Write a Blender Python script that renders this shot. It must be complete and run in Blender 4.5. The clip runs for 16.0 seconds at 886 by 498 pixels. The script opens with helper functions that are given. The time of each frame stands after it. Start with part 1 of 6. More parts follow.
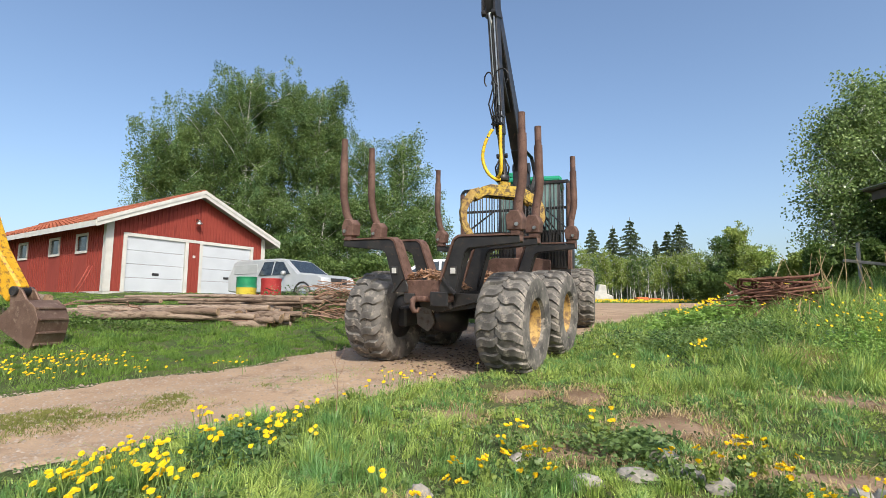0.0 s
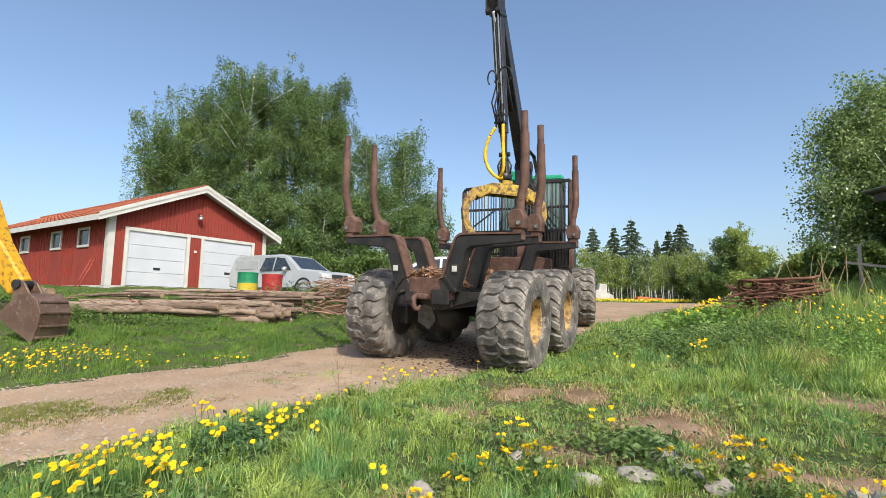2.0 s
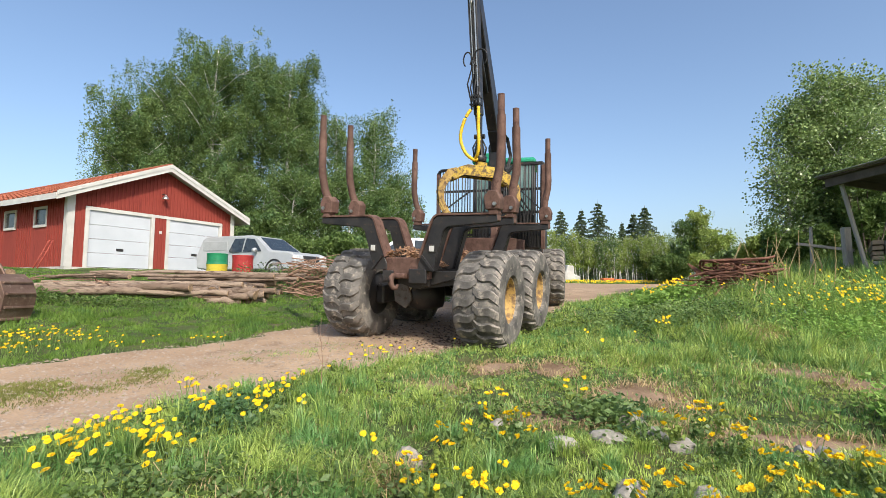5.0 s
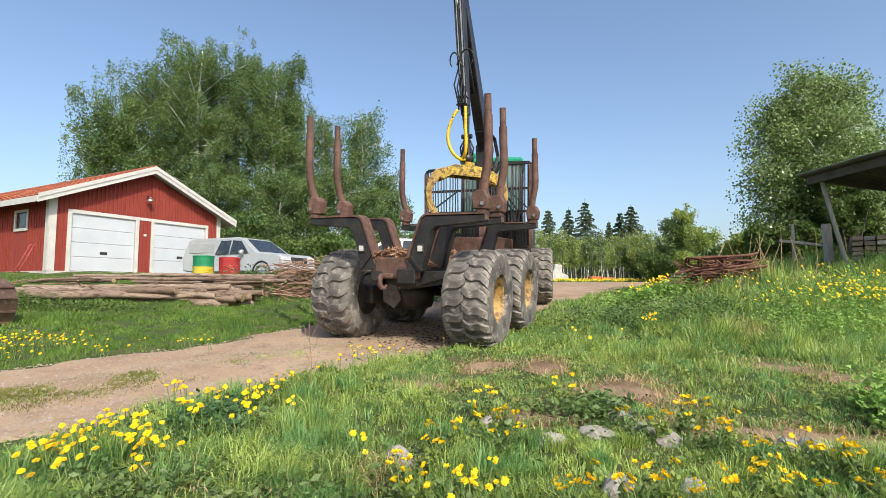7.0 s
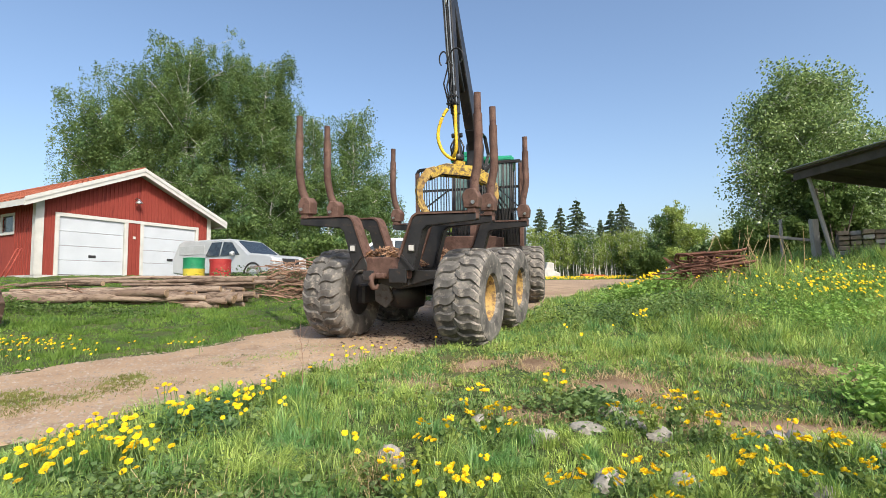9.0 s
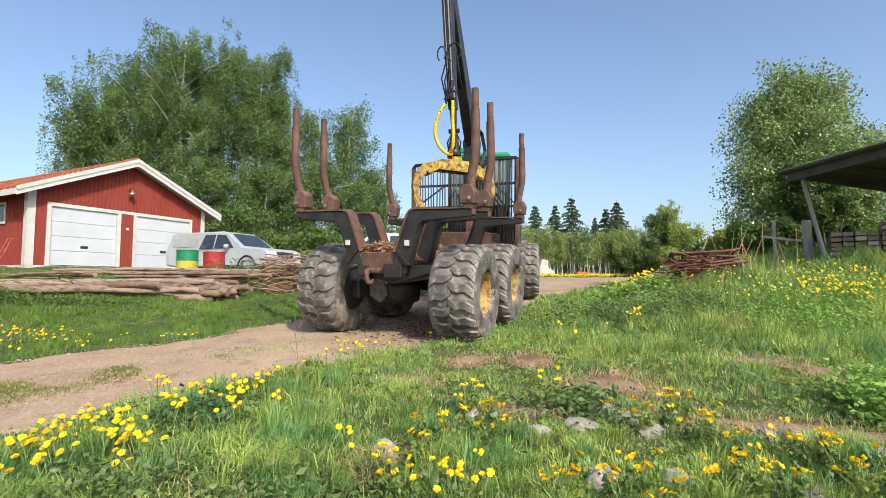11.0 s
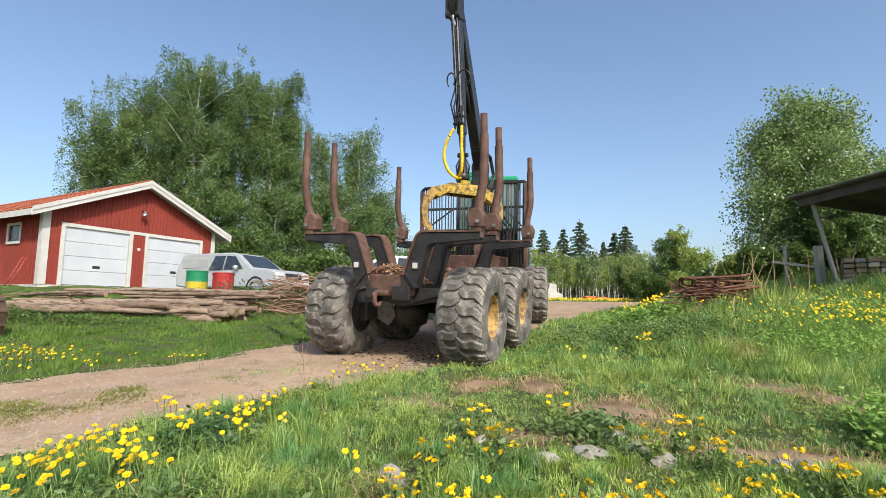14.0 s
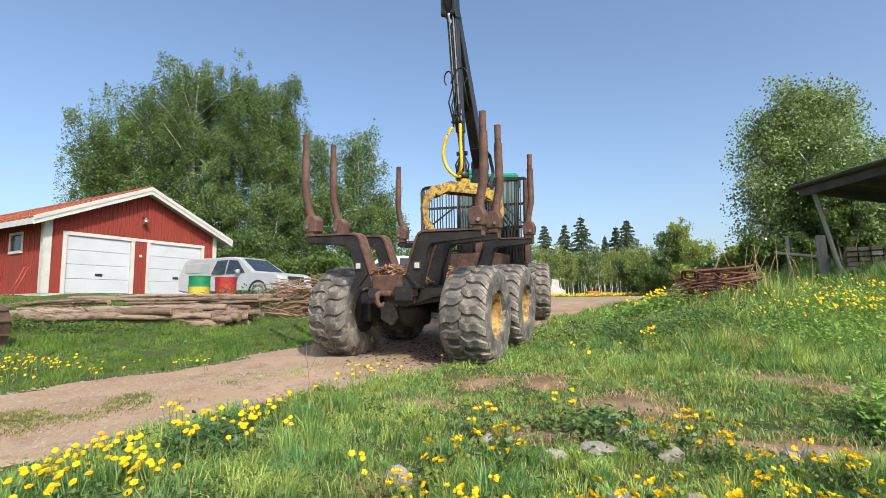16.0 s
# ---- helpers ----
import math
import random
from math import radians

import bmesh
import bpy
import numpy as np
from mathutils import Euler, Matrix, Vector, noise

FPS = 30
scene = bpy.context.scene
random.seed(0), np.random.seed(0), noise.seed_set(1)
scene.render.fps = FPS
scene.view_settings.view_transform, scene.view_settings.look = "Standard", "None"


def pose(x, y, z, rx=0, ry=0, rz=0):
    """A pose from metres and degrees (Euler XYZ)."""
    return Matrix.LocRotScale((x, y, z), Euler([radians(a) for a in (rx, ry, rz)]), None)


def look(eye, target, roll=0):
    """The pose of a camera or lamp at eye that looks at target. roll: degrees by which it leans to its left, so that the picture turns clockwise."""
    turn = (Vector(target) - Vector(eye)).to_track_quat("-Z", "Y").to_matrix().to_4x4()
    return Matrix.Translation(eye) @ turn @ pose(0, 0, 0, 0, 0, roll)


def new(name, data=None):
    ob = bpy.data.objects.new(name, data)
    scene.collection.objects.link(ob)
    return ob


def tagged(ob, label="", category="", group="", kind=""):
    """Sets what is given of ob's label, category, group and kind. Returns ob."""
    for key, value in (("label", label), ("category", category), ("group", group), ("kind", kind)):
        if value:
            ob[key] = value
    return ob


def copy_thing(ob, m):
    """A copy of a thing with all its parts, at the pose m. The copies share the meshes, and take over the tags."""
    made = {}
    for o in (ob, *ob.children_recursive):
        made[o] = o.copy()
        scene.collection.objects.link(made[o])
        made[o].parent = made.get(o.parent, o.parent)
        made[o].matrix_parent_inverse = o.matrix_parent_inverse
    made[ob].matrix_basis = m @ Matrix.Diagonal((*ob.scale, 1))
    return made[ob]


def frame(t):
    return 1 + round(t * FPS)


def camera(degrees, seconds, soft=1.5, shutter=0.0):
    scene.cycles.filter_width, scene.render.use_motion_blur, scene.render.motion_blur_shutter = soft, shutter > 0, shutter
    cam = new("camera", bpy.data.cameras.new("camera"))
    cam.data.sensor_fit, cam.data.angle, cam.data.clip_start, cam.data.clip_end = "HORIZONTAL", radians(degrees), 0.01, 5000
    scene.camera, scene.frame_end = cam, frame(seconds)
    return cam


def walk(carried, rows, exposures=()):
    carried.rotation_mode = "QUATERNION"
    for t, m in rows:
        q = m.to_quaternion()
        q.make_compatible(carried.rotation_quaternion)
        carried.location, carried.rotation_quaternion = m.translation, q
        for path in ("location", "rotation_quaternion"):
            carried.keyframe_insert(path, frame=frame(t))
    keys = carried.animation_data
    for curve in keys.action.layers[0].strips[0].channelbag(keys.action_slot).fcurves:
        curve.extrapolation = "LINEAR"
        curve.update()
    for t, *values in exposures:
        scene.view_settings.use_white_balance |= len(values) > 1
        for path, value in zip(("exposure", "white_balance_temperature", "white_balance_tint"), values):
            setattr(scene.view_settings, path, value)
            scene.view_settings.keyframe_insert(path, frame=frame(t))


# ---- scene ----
cam = camera(82.69, 16.0, soft=0.75)
PATH = [
    (0, pose(0.115, 0.146, 1.443, 96.625, -0.156, 0.122)),
    (0.5, pose(0.114, 0.143, 1.452, 96.351, -0.097, -0.012)),
    (1, pose(0.113, 0.139, 1.451, 96.435, -0.226, 0.148)),
    (1.5, pose(0.108, 0.136, 1.451, 96.537, -0.345, 0.279)),
    (2, pose(0.103, 0.133, 1.448, 96.333, -0.775, 0.139)),
    (2.5, pose(0.098, 0.137, 1.444, 95.591, -0.919, -0.023)),
    (3, pose(0.090, 0.124, 1.435, 94.927, -0.612, -0.765)),
    (3.5, pose(0.053, 0.096, 1.427, 94.286, -0.427, -1.943)),
    (4, pose(0.014, 0.059, 1.419, 94.329, -0.482, -2.639)),
    (6.5, pose(-0.005, 0.001, 1.401, 94.341, -0.156, -4.244)),
    (7, pose(-0.000, 0.000, 1.400, 94.383, 0.074, -4.600)),
    (7.5, pose(0.005, -0.006, 1.400, 94.515, 0.453, -4.215)),
    (8, pose(0.002, -0.007, 1.397, 94.672, 0.582, -4.677)),
    (8.5, pose(0.014, -0.009, 1.399, 94.540, 0.754, -4.983)),
    (9, pose(0.016, -0.006, 1.395, 94.302, 0.799, -5.403)),
    (11.5, pose(0.001, 0.001, 1.389, 93.829, -0.074, -6.057)),
    (12, pose(0.004, -0.004, 1.388, 93.869, -0.273, -5.565)),
    (12.5, pose(0.005, -0.003, 1.389, 94.361, -0.323, -5.617)),
    (13, pose(0.006, -0.003, 1.392, 95.065, 0.059, -5.421)),
    (13.5, pose(-0.001, -0.004, 1.394, 96.594, -0.257, -5.520)),
    (14, pose(-0.002, -0.011, 1.392, 96.423, -0.503, -5.222)),
    (14.5, pose(0.003, -0.013, 1.394, 96.388, 0.258, -5.942)),
    (15, pose(0.001, -0.007, 1.393, 96.225, 0.490, -5.948)),
    (15.5, pose(0.000, -0.008, 1.398, 96.185, 1.083, -5.455)),
    (16, pose(-0.003, -0.001, 1.396, 96.289, 0.916, -4.898)),
]
walk(cam, PATH, exposures=((0, 0.2, 6260, 9), (3.5, 0.25, 6260, 9), (7, 0.28, 6320, 9), (12, 0.34, 6320, 9), (14, 0.24, 6260, 9), (16, 0.26, 6260, 9)))

# ---- light ----
SUN = Vector((0.27, -0.71, 0.65)).normalized()
world = bpy.data.worlds.new("sky")
scene.world = world
world.use_nodes = True
wn = world.node_tree
sky = wn.nodes.new("ShaderNodeTexSky")
sky.sky_type, sky.sun_disc = "NISHITA", False
sky.sun_elevation, sky.sun_rotation = math.asin(SUN.z), math.atan2(SUN.x, SUN.y)
sky.air_density, sky.dust_density, sky.ozone_density = 1.0, 2.8, 1.6
wn.links.new(sky.outputs[0], wn.nodes["Background"].inputs[0])
wn.nodes["Background"].inputs[1].default_value = 0.176
sun = new("sun", bpy.data.lights.new("sun", "SUN"))
sun.data.energy, sun.data.angle, sun.data.color = 3.6, radians(0.55), (1.0, 0.93, 0.8)
sun.matrix_world = look(SUN * 60, (0, 0, 0))

# ---- materials ----
RAMPS = {}


def mat(name, a, b, rough=0.8, metal=0.0, scale=6.0, bump=0.3, fine=60.0, c=None, cut=0.6, island=0.0, thin=0.0, spec=0.3, stretch=None, grain=0.28, each=0.0):
    """Two colours mixed by broad noise, a third by fine blotches, grain as bump; island varies each loose piece; thin lets light through."""
    m = bpy.data.materials.new(name)
    m.use_nodes = True
    nt = m.node_tree
    N, L = nt.nodes, nt.links
    p = N["Principled BSDF"]
    p.inputs["Roughness"].default_value, p.inputs["Metallic"].default_value = rough, metal
    p.inputs["Specular IOR Level"].default_value = spec
    tc = N.new("ShaderNodeTexCoord")
    vec = tc.outputs["Object"]
    if stretch:
        mp = N.new("ShaderNodeMapping")
        mp.inputs["Scale"].default_value = stretch
        L.new(vec, mp.inputs[0])
        vec = mp.outputs[0]
    n1 = N.new("ShaderNodeTexNoise")
    n1.inputs["Scale"].default_value, n1.inputs["Detail"].default_value = scale, 5
    n2 = N.new("ShaderNodeTexNoise")
    n2.inputs["Scale"].default_value, n2.inputs["Detail"].default_value = fine, 6
    L.new(vec, n1.inputs["Vector"]), L.new(vec, n2.inputs["Vector"])
    r1 = N.new("ShaderNodeMapRange")
    r1.inputs[1].default_value, r1.inputs[2].default_value = 0.35, 0.65
    L.new(n1.outputs["Fac"], r1.inputs[0])
    mx = N.new("ShaderNodeMix")
    mx.data_type = "RGBA"
    mx.inputs[6].default_value, mx.inputs[7].default_value = (*a, 1), (*b, 1)
    fac = r1.outputs[0]
    if island:
        g = N.new("ShaderNodeNewGeometry")
        ad = N.new("ShaderNodeMath")
        ad.operation = "MULTIPLY_ADD"
        L.new(g.outputs["Random Per Island"], ad.inputs[0])
        ad.inputs[1].default_value = island
        sb = N.new("ShaderNodeMath")
        sb.operation = "MULTIPLY"
        L.new(fac, sb.inputs[0])
        sb.inputs[1].default_value = 1 - island
        L.new(sb.outputs[0], ad.inputs[2])
        fac = ad.outputs[0]
    if each:
        oi = N.new("ShaderNodeObjectInfo")
        e1 = N.new("ShaderNodeMath")
        e1.operation = "MULTIPLY_ADD"
        L.new(oi.outputs["Random"], e1.inputs[0])
        e1.inputs[1].default_value = each
        e2 = N.new("ShaderNodeMath")
        e2.operation = "MULTIPLY"
        L.new(fac, e2.inputs[0])
        e2.inputs[1].default_value = 1 - each
        L.new(e2.outputs[0], e1.inputs[2])
        fac = e1.outputs[0]
    L.new(fac, mx.inputs[0])
    col = mx.outputs[2]
    if c:
        n3 = N.new("ShaderNodeTexNoise")
        n3.inputs["Scale"].default_value, n3.inputs["Detail"].default_value, n3.inputs["Roughness"].default_value = scale * 2.3, 8, 0.65
        L.new(vec, n3.inputs["Vector"])
        r3 = N.new("ShaderNodeMapRange")
        r3.inputs[1].default_value, r3.inputs[2].default_value = cut - 0.05, cut + 0.07
        L.new(n3.outputs["Fac"], r3.inputs[0])
        m3 = N.new("ShaderNodeMix")
        m3.data_type = "RGBA"
        L.new(r3.outputs[0], m3.inputs[0]), L.new(col, m3.inputs[6])
        m3.inputs[7].default_value = (*c, 1)
        col = m3.outputs[2]
    # grain
    r2 = N.new("ShaderNodeMapRange")
    r2.inputs[3].default_value, r2.inputs[4].default_value = 1 - grain, 1 + grain
    L.new(n2.outputs["Fac"], r2.inputs[0])
    hv = N.new("ShaderNodeHueSaturation")
    L.new(r2.outputs[0], hv.inputs["Value"]), L.new(col, hv.inputs["Color"])
    L.new(hv.outputs[0], p.inputs["Base Color"])
    if bump:
        bp = N.new("ShaderNodeBump")
        bp.inputs["Strength"].default_value, bp.inputs["Distance"].default_value = bump, 0.01
        L.new(n2.outputs["Fac"], bp.inputs["Height"]), L.new(bp.outputs[0], p.inputs["Normal"])
    if thin:
        t = N.new("ShaderNodeBsdfTranslucent")
        L.new(hv.outputs[0], t.inputs[0])
        ms = N.new("ShaderNodeMixShader")
        ms.inputs[0].default_value = thin
        L.new(p.outputs[0], ms.inputs[1]), L.new(t.outputs[0], ms.inputs[2])
        L.new(ms.outputs[0], N["Material Output"].inputs[0])
    return m


GRASS = mat("grass", (0.05, 0.125, 0.018), (0.6, 0.72, 0.18), 0.42, scale=1.1, bump=0, island=0.7, thin=0.33, spec=0.45, c=(0.17, 0.33, 0.1), cut=0.52)
LAWN = mat("lawn_grass", (0.075, 0.15, 0.025), (0.24, 0.36, 0.065), 0.55, scale=1.0, bump=0, island=0.5, thin=0.35, spec=0.3, c=(0.11, 0.21, 0.05), cut=0.56)
NETTLE = mat("nettle_leaf", (0.17, 0.33, 0.055), (0.4, 0.56, 0.14), 0.5, scale=3.0, bump=0, island=0.6, thin=0.4)
MOSS = mat("track_moss", (0.13, 0.15, 0.035), (0.28, 0.28, 0.08), 0.7, scale=1.6, bump=0, island=0.6, thin=0.25, spec=0.2)
DRYGRASS = mat("dry_grass", (0.42, 0.31, 0.15), (0.55, 0.43, 0.24), 0.7, scale=1.0, bump=0, island=0.7, thin=0.25)
TURF = mat("turf", (0.04, 0.066, 0.016), (0.09, 0.1, 0.03), 0.95, scale=0.9, bump=0.8, fine=25, c=(0.16, 0.12, 0.07), cut=0.62)
ROADM = mat("gravel", (0.31, 0.205, 0.13), (0.44, 0.31, 0.2), 0.95, scale=1.1, bump=1.0, fine=45, c=(0.27, 0.185, 0.12), cut=0.58)
SOIL = mat("soil", (0.17, 0.108, 0.062), (0.31, 0.21, 0.135), 0.95, scale=3, bump=0.9, fine=40)
STONE = mat("stone", (0.23, 0.205, 0.17), (0.36, 0.33, 0.285), 0.85, scale=5, bump=0.6, fine=40, c=(0.2, 0.2, 0.16), cut=0.6)
RED = mat("falu_red", (0.215, 0.036, 0.026), (0.29, 0.055, 0.038), 0.85, scale=2, bump=0.35, fine=40, stretch=(1, 1, 0.12), island=0.45, c=(0.17, 0.03, 0.024), cut=0.6)
WHITE = mat("white_paint", (0.52, 0.5, 0.46), (0.6, 0.58, 0.54), 0.55, scale=3, bump=0.08, fine=30, grain=0.05)
DOORW = mat("door_white", (0.5, 0.52, 0.55), (0.55, 0.57, 0.6), 0.45, scale=1.5, bump=0.03, fine=20, grain=0.05)
TILE = mat("roof_tile", a=(0.31, 0.088, 0.045), b=(0.39, 0.13, 0.07), rough=0.8, each=0.5, scale=3, bump=0.3, fine=30, island=0.5, c=(0.3, 0.1, 0.05), cut=0.68)
CONC = mat("concrete", (0.45, 0.43, 0.4), (0.56, 0.54, 0.5), 0.9, scale=3, bump=0.4, fine=50)
PANE = mat("glass_dark", (0.035, 0.045, 0.05), (0.06, 0.075, 0.08), 0.06, scale=2, bump=0, spec=0.7, grain=0.05)
BLACK = mat("black_paint", (0.016, 0.016, 0.018), (0.036, 0.033, 0.032), 0.42, scale=5, bump=0.12, fine=60, c=(0.085, 0.052, 0.036), cut=0.63, spec=0.42)
RUST = mat("rust", (0.1, 0.056, 0.042), (0.185, 0.108, 0.083), 0.72, metal=0.15, scale=5, bump=0.3, fine=70, c=(0.09, 0.045, 0.035), cut=0.58)
RUBBER = mat("tyre_rubber", (0.066, 0.061, 0.056), (0.2, 0.183, 0.163), 0.9, scale=3.5, bump=0.7, fine=30, c=(0.31, 0.27, 0.225), cut=0.57)
YELLOW = mat("yellow_paint", (0.5, 0.32, 0.04), (0.6, 0.41, 0.06), 0.55, scale=7, bump=0.25, fine=50, c=(0.13, 0.085, 0.045), cut=0.5)
OCHRE = mat("rim_yellow", (0.46, 0.29, 0.09), (0.55, 0.37, 0.14), 0.7, scale=5, bump=0.2, fine=50, c=(0.2, 0.125, 0.07), cut=0.5)
GREENM = mat("green_paint", (0.02, 0.22, 0.12), (0.03, 0.3, 0.17), 0.4, scale=4, bump=0.05)
STEEL = mat("steel", (0.42, 0.41, 0.4), (0.55, 0.54, 0.52), 0.3, metal=0.9, scale=8, bump=0.05)
HOSE = mat("black_hose", (0.012, 0.012, 0.013), (0.025, 0.025, 0.026), 0.45, scale=10, bump=0.05)
BARK = mat("log_bark", (0.15, 0.1, 0.072), (0.39, 0.3, 0.225), 0.92, each=0.65, scale=4, bump=1.0, fine=25, c=(0.1, 0.066, 0.046), cut=0.54, stretch=(0.4, 2, 2))
CUT = mat("cut_wood", (0.24, 0.155, 0.09), (0.46, 0.32, 0.2), 0.9, scale=9, bump=0.4, fine=50, each=0.5, c=(0.14, 0.09, 0.055), cut=0.57)
PLANKW = mat("stacked_plank", (0.2, 0.15, 0.105), (0.36, 0.28, 0.2), 0.9, scale=4, bump=0.4, fine=40, stretch=(1, 0.2, 1), island=0.4)
GREYWOOD = mat("weathered_wood", (0.29, 0.265, 0.23), (0.44, 0.4, 0.355), 0.9, scale=4, bump=0.5, fine=40, stretch=(1, 1, 0.2), island=0.4)
DARKWOOD = mat("dark_wood", (0.07, 0.06, 0.05), (0.13, 0.11, 0.095), 0.9, scale=3, bump=0.4, fine=40, island=0.4)
BIRCHBARK = mat("birch_bark", (0.55, 0.53, 0.49), (0.68, 0.66, 0.62), 0.8, scale=3, bump=0.3, fine=20, c=(0.06, 0.055, 0.05), cut=0.58, stretch=(1, 1, 2.5))
TRUNK = mat("trunk_bark", (0.11, 0.085, 0.065), (0.19, 0.155, 0.12), 0.9, scale=5, bump=0.6, fine=30)
LEAF = mat("birch_leaf", (0.045, 0.092, 0.02), (0.24, 0.335, 0.1), 0.45, scale=0.3, bump=0, island=0.6, thin=0.32, spec=0.4, c=(0.09, 0.17, 0.06), cut=0.55)
LEAFA = mat("aspen_leaf", (0.075, 0.14, 0.035), (0.36, 0.46, 0.16), 0.34, scale=0.6, bump=0, island=0.7, thin=0.33, spec=0.5)
LEAFD = mat("dark_leaf", (0.07, 0.125, 0.03), (0.17, 0.24, 0.06), 0.5, scale=0.5, bump=0, island=0.6, thin=0.35)
LEAFY = mat("young_leaf", (0.2, 0.28, 0.055), (0.36, 0.42, 0.11), 0.55, scale=0.4, bump=0, island=0.6, thin=0.4)
NEEDLE = mat("spruce_needle", (0.06, 0.095, 0.045), (0.13, 0.17, 0.075), 0.6, scale=0.6, bump=0, island=0.6, thin=0.1)
PETAL = mat("yellow_petal", (0.88, 0.59, 0.008), (0.92, 0.69, 0.018), 0.6, scale=20, bump=0.2, fine=120, thin=0.2)
STEM = mat("stem", (0.16, 0.24, 0.06), (0.22, 0.3, 0.09), 0.6, scale=20, bump=0, thin=0.15)


# ---- mesh helpers ----
def mesh_of(bm, name, material, smooth=False):
    me = bpy.data.meshes.new(name)
    bm.normal_update()
    bm.to_mesh(me)
    bm.free()
    for q in (material if isinstance(material, (list, tuple)) else (material,)):
        me.materials.append(q)
    if smooth:
        me.polygons.foreach_set("use_smooth", [True] * len(me.polygons))
    return me


def part(name, bm, material, parent=None, label="", smooth=False):
    """Links a bmesh as one mesh object, under parent where one is given."""
    ob = new(name, mesh_of(bm, name, material, smooth))
    ob.parent = parent
    return tagged(ob, label)


def thing(name, m, label, category, group="", kind=""):
    ob = new(name)
    ob.empty_display_size = 0.1
    ob.matrix_world = m
    return tagged(ob, label, category, group, kind)


def box(bm, lo, hi, bevel=0.0, m=None, mi=0):
    """A box from corner to corner, its edges rounded by bevel."""
    r = bmesh.ops.create_cube(bm, size=1.0)
    vs = r["verts"]
    for v in vs:
        v.co = Vector([lo[i] + (v.co[i] + 0.5) * (hi[i] - lo[i]) for i in range(3)])
    fs = {f for v in vs for f in v.link_faces}
    if bevel:
        es = list({e for v in vs for e in v.link_edges})
        rb = bmesh.ops.bevel(bm, geom=es, offset=bevel, segments=1, affect="EDGES")
        fs |= set(rb["faces"])
        vs = list({v for f in fs if f.is_valid for v in f.verts})
    if mi:
        for f in fs:
            if f.is_valid:
                f.material_index = mi
    if m is not None:
        bmesh.ops.transform(bm, matrix=m, verts=vs)
    return bm


def beam(bm, a, b, w, h, up=(0, 0, 1), bevel=0.0, w2=None, h2=None):
    """A bar from a to b, w wide and h high, tapering to w2 by h2."""
    a, b = Vector(a), Vector(b)
    d = (b - a).normalized()
    side = d.cross(Vector(up))
    if side.length < 1e-4:
        side = d.cross(Vector((1, 0, 0)))
    side.normalize()
    u = side.cross(d)
    vs = []
    for q, ww, hh in ((a, w, h), (b, w2 or w, h2 or h)):
        for sx, sz in ((-1, -1), (1, -1), (1, 1), (-1, 1)):
            vs.append(bm.verts.new(q + side * sx * ww / 2 + u * sz * hh / 2))
    fs = [bm.faces.new([vs[i] for i in ix]) for ix in ((3, 2, 1, 0), (4, 5, 6, 7), (0, 1, 5, 4), (1, 2, 6, 5), (2, 3, 7, 6), (3, 0, 4, 7))]
    if bevel:
        bmesh.ops.bevel(bm, geom=list({e for f in fs for e in f.edges}), offset=bevel, segments=1, affect="EDGES")
    return bm


def tube(bm, pts, radii, seg=10, caps=True, cap_mi=0):
    """A round pipe through pts with a radius at each."""
    pts = [Vector(p) for p in pts]
    if not isinstance(radii, (list, tuple)):
        radii = [radii] * len(pts)
    ref = Vector((0.31, 0.17, 0.93))
    rings = []
    for i, p in enumerate(pts):
        d = (pts[min(i + 1, len(pts) - 1)] - pts[max(i - 1, 0)]).normalized()
        s = d.cross(ref)
        if s.length < 0.1:
            s = d.cross(Vector((1, 0, 0)))
        s.normalize()
        u = s.cross(d)
        rings.append([bm.verts.new(p + radii[i] * (math.cos(k * 2 * math.pi / seg) * s + math.sin(k * 2 * math.pi / seg) * u)) for k in range(seg)])
    for r0, r1 in zip(rings, rings[1:]):
        for k in range(seg):
            bm.faces.new((r0[k], r0[(k + 1) % seg], r1[(k + 1) % seg], r1[k]))
    if caps:
        for r in (rings[0][::-1], rings[-1]):
            bm.faces.new(r).material_index = cap_mi
    return bm


def lathe(bm, prof, seg=32, axis="X"):
    """Turns a profile of (along, radius) round an axis through the origin."""
    rings = []
    for a, r in prof:
        ring = []
        for k in range(seg):
            c, s = math.cos(2 * math.pi * k / seg) * r, math.sin(2 * math.pi * k / seg) * r
            ring.append(bm.verts.new((a, c, s) if axis == "X" else (c, s, a)))
        rings.append(ring)
    for r0, r1 in zip(rings, rings[1:]):
        for k in range(seg):
            bm.faces.new((r0[k], r0[(k + 1) % seg], r1[(k + 1) % seg], r1[k]))
    return rings


def prism(bm, outline, d0, d1, axis="Y", bevel=0.0):
    """A plate with a closed outline of (x, z), from d0 to d1 along the axis Y (or (y, z) along X)."""
    def at(p, d):
        return (p[0], d, p[1]) if axis == "Y" else (d, p[0], p[1])
    lo = [bm.verts.new(at(p, d0)) for p in outline]
    hi = [bm.verts.new(at(p, d1)) for p in outline]
    n = len(outline)
    fs = [bm.faces.new(lo), bm.faces.new(hi[::-1])]
    for k in range(n):
        fs.append(bm.faces.new((lo[k], hi[k], hi[(k + 1) % n], lo[(k + 1) % n])))
    bmesh.ops.recalc_face_normals(bm, faces=fs)
    if bevel:
        bmesh.ops.bevel(bm, geom=list({e for f in fs for e in f.edges}), offset=bevel, segments=1, affect="EDGES")
    return bm


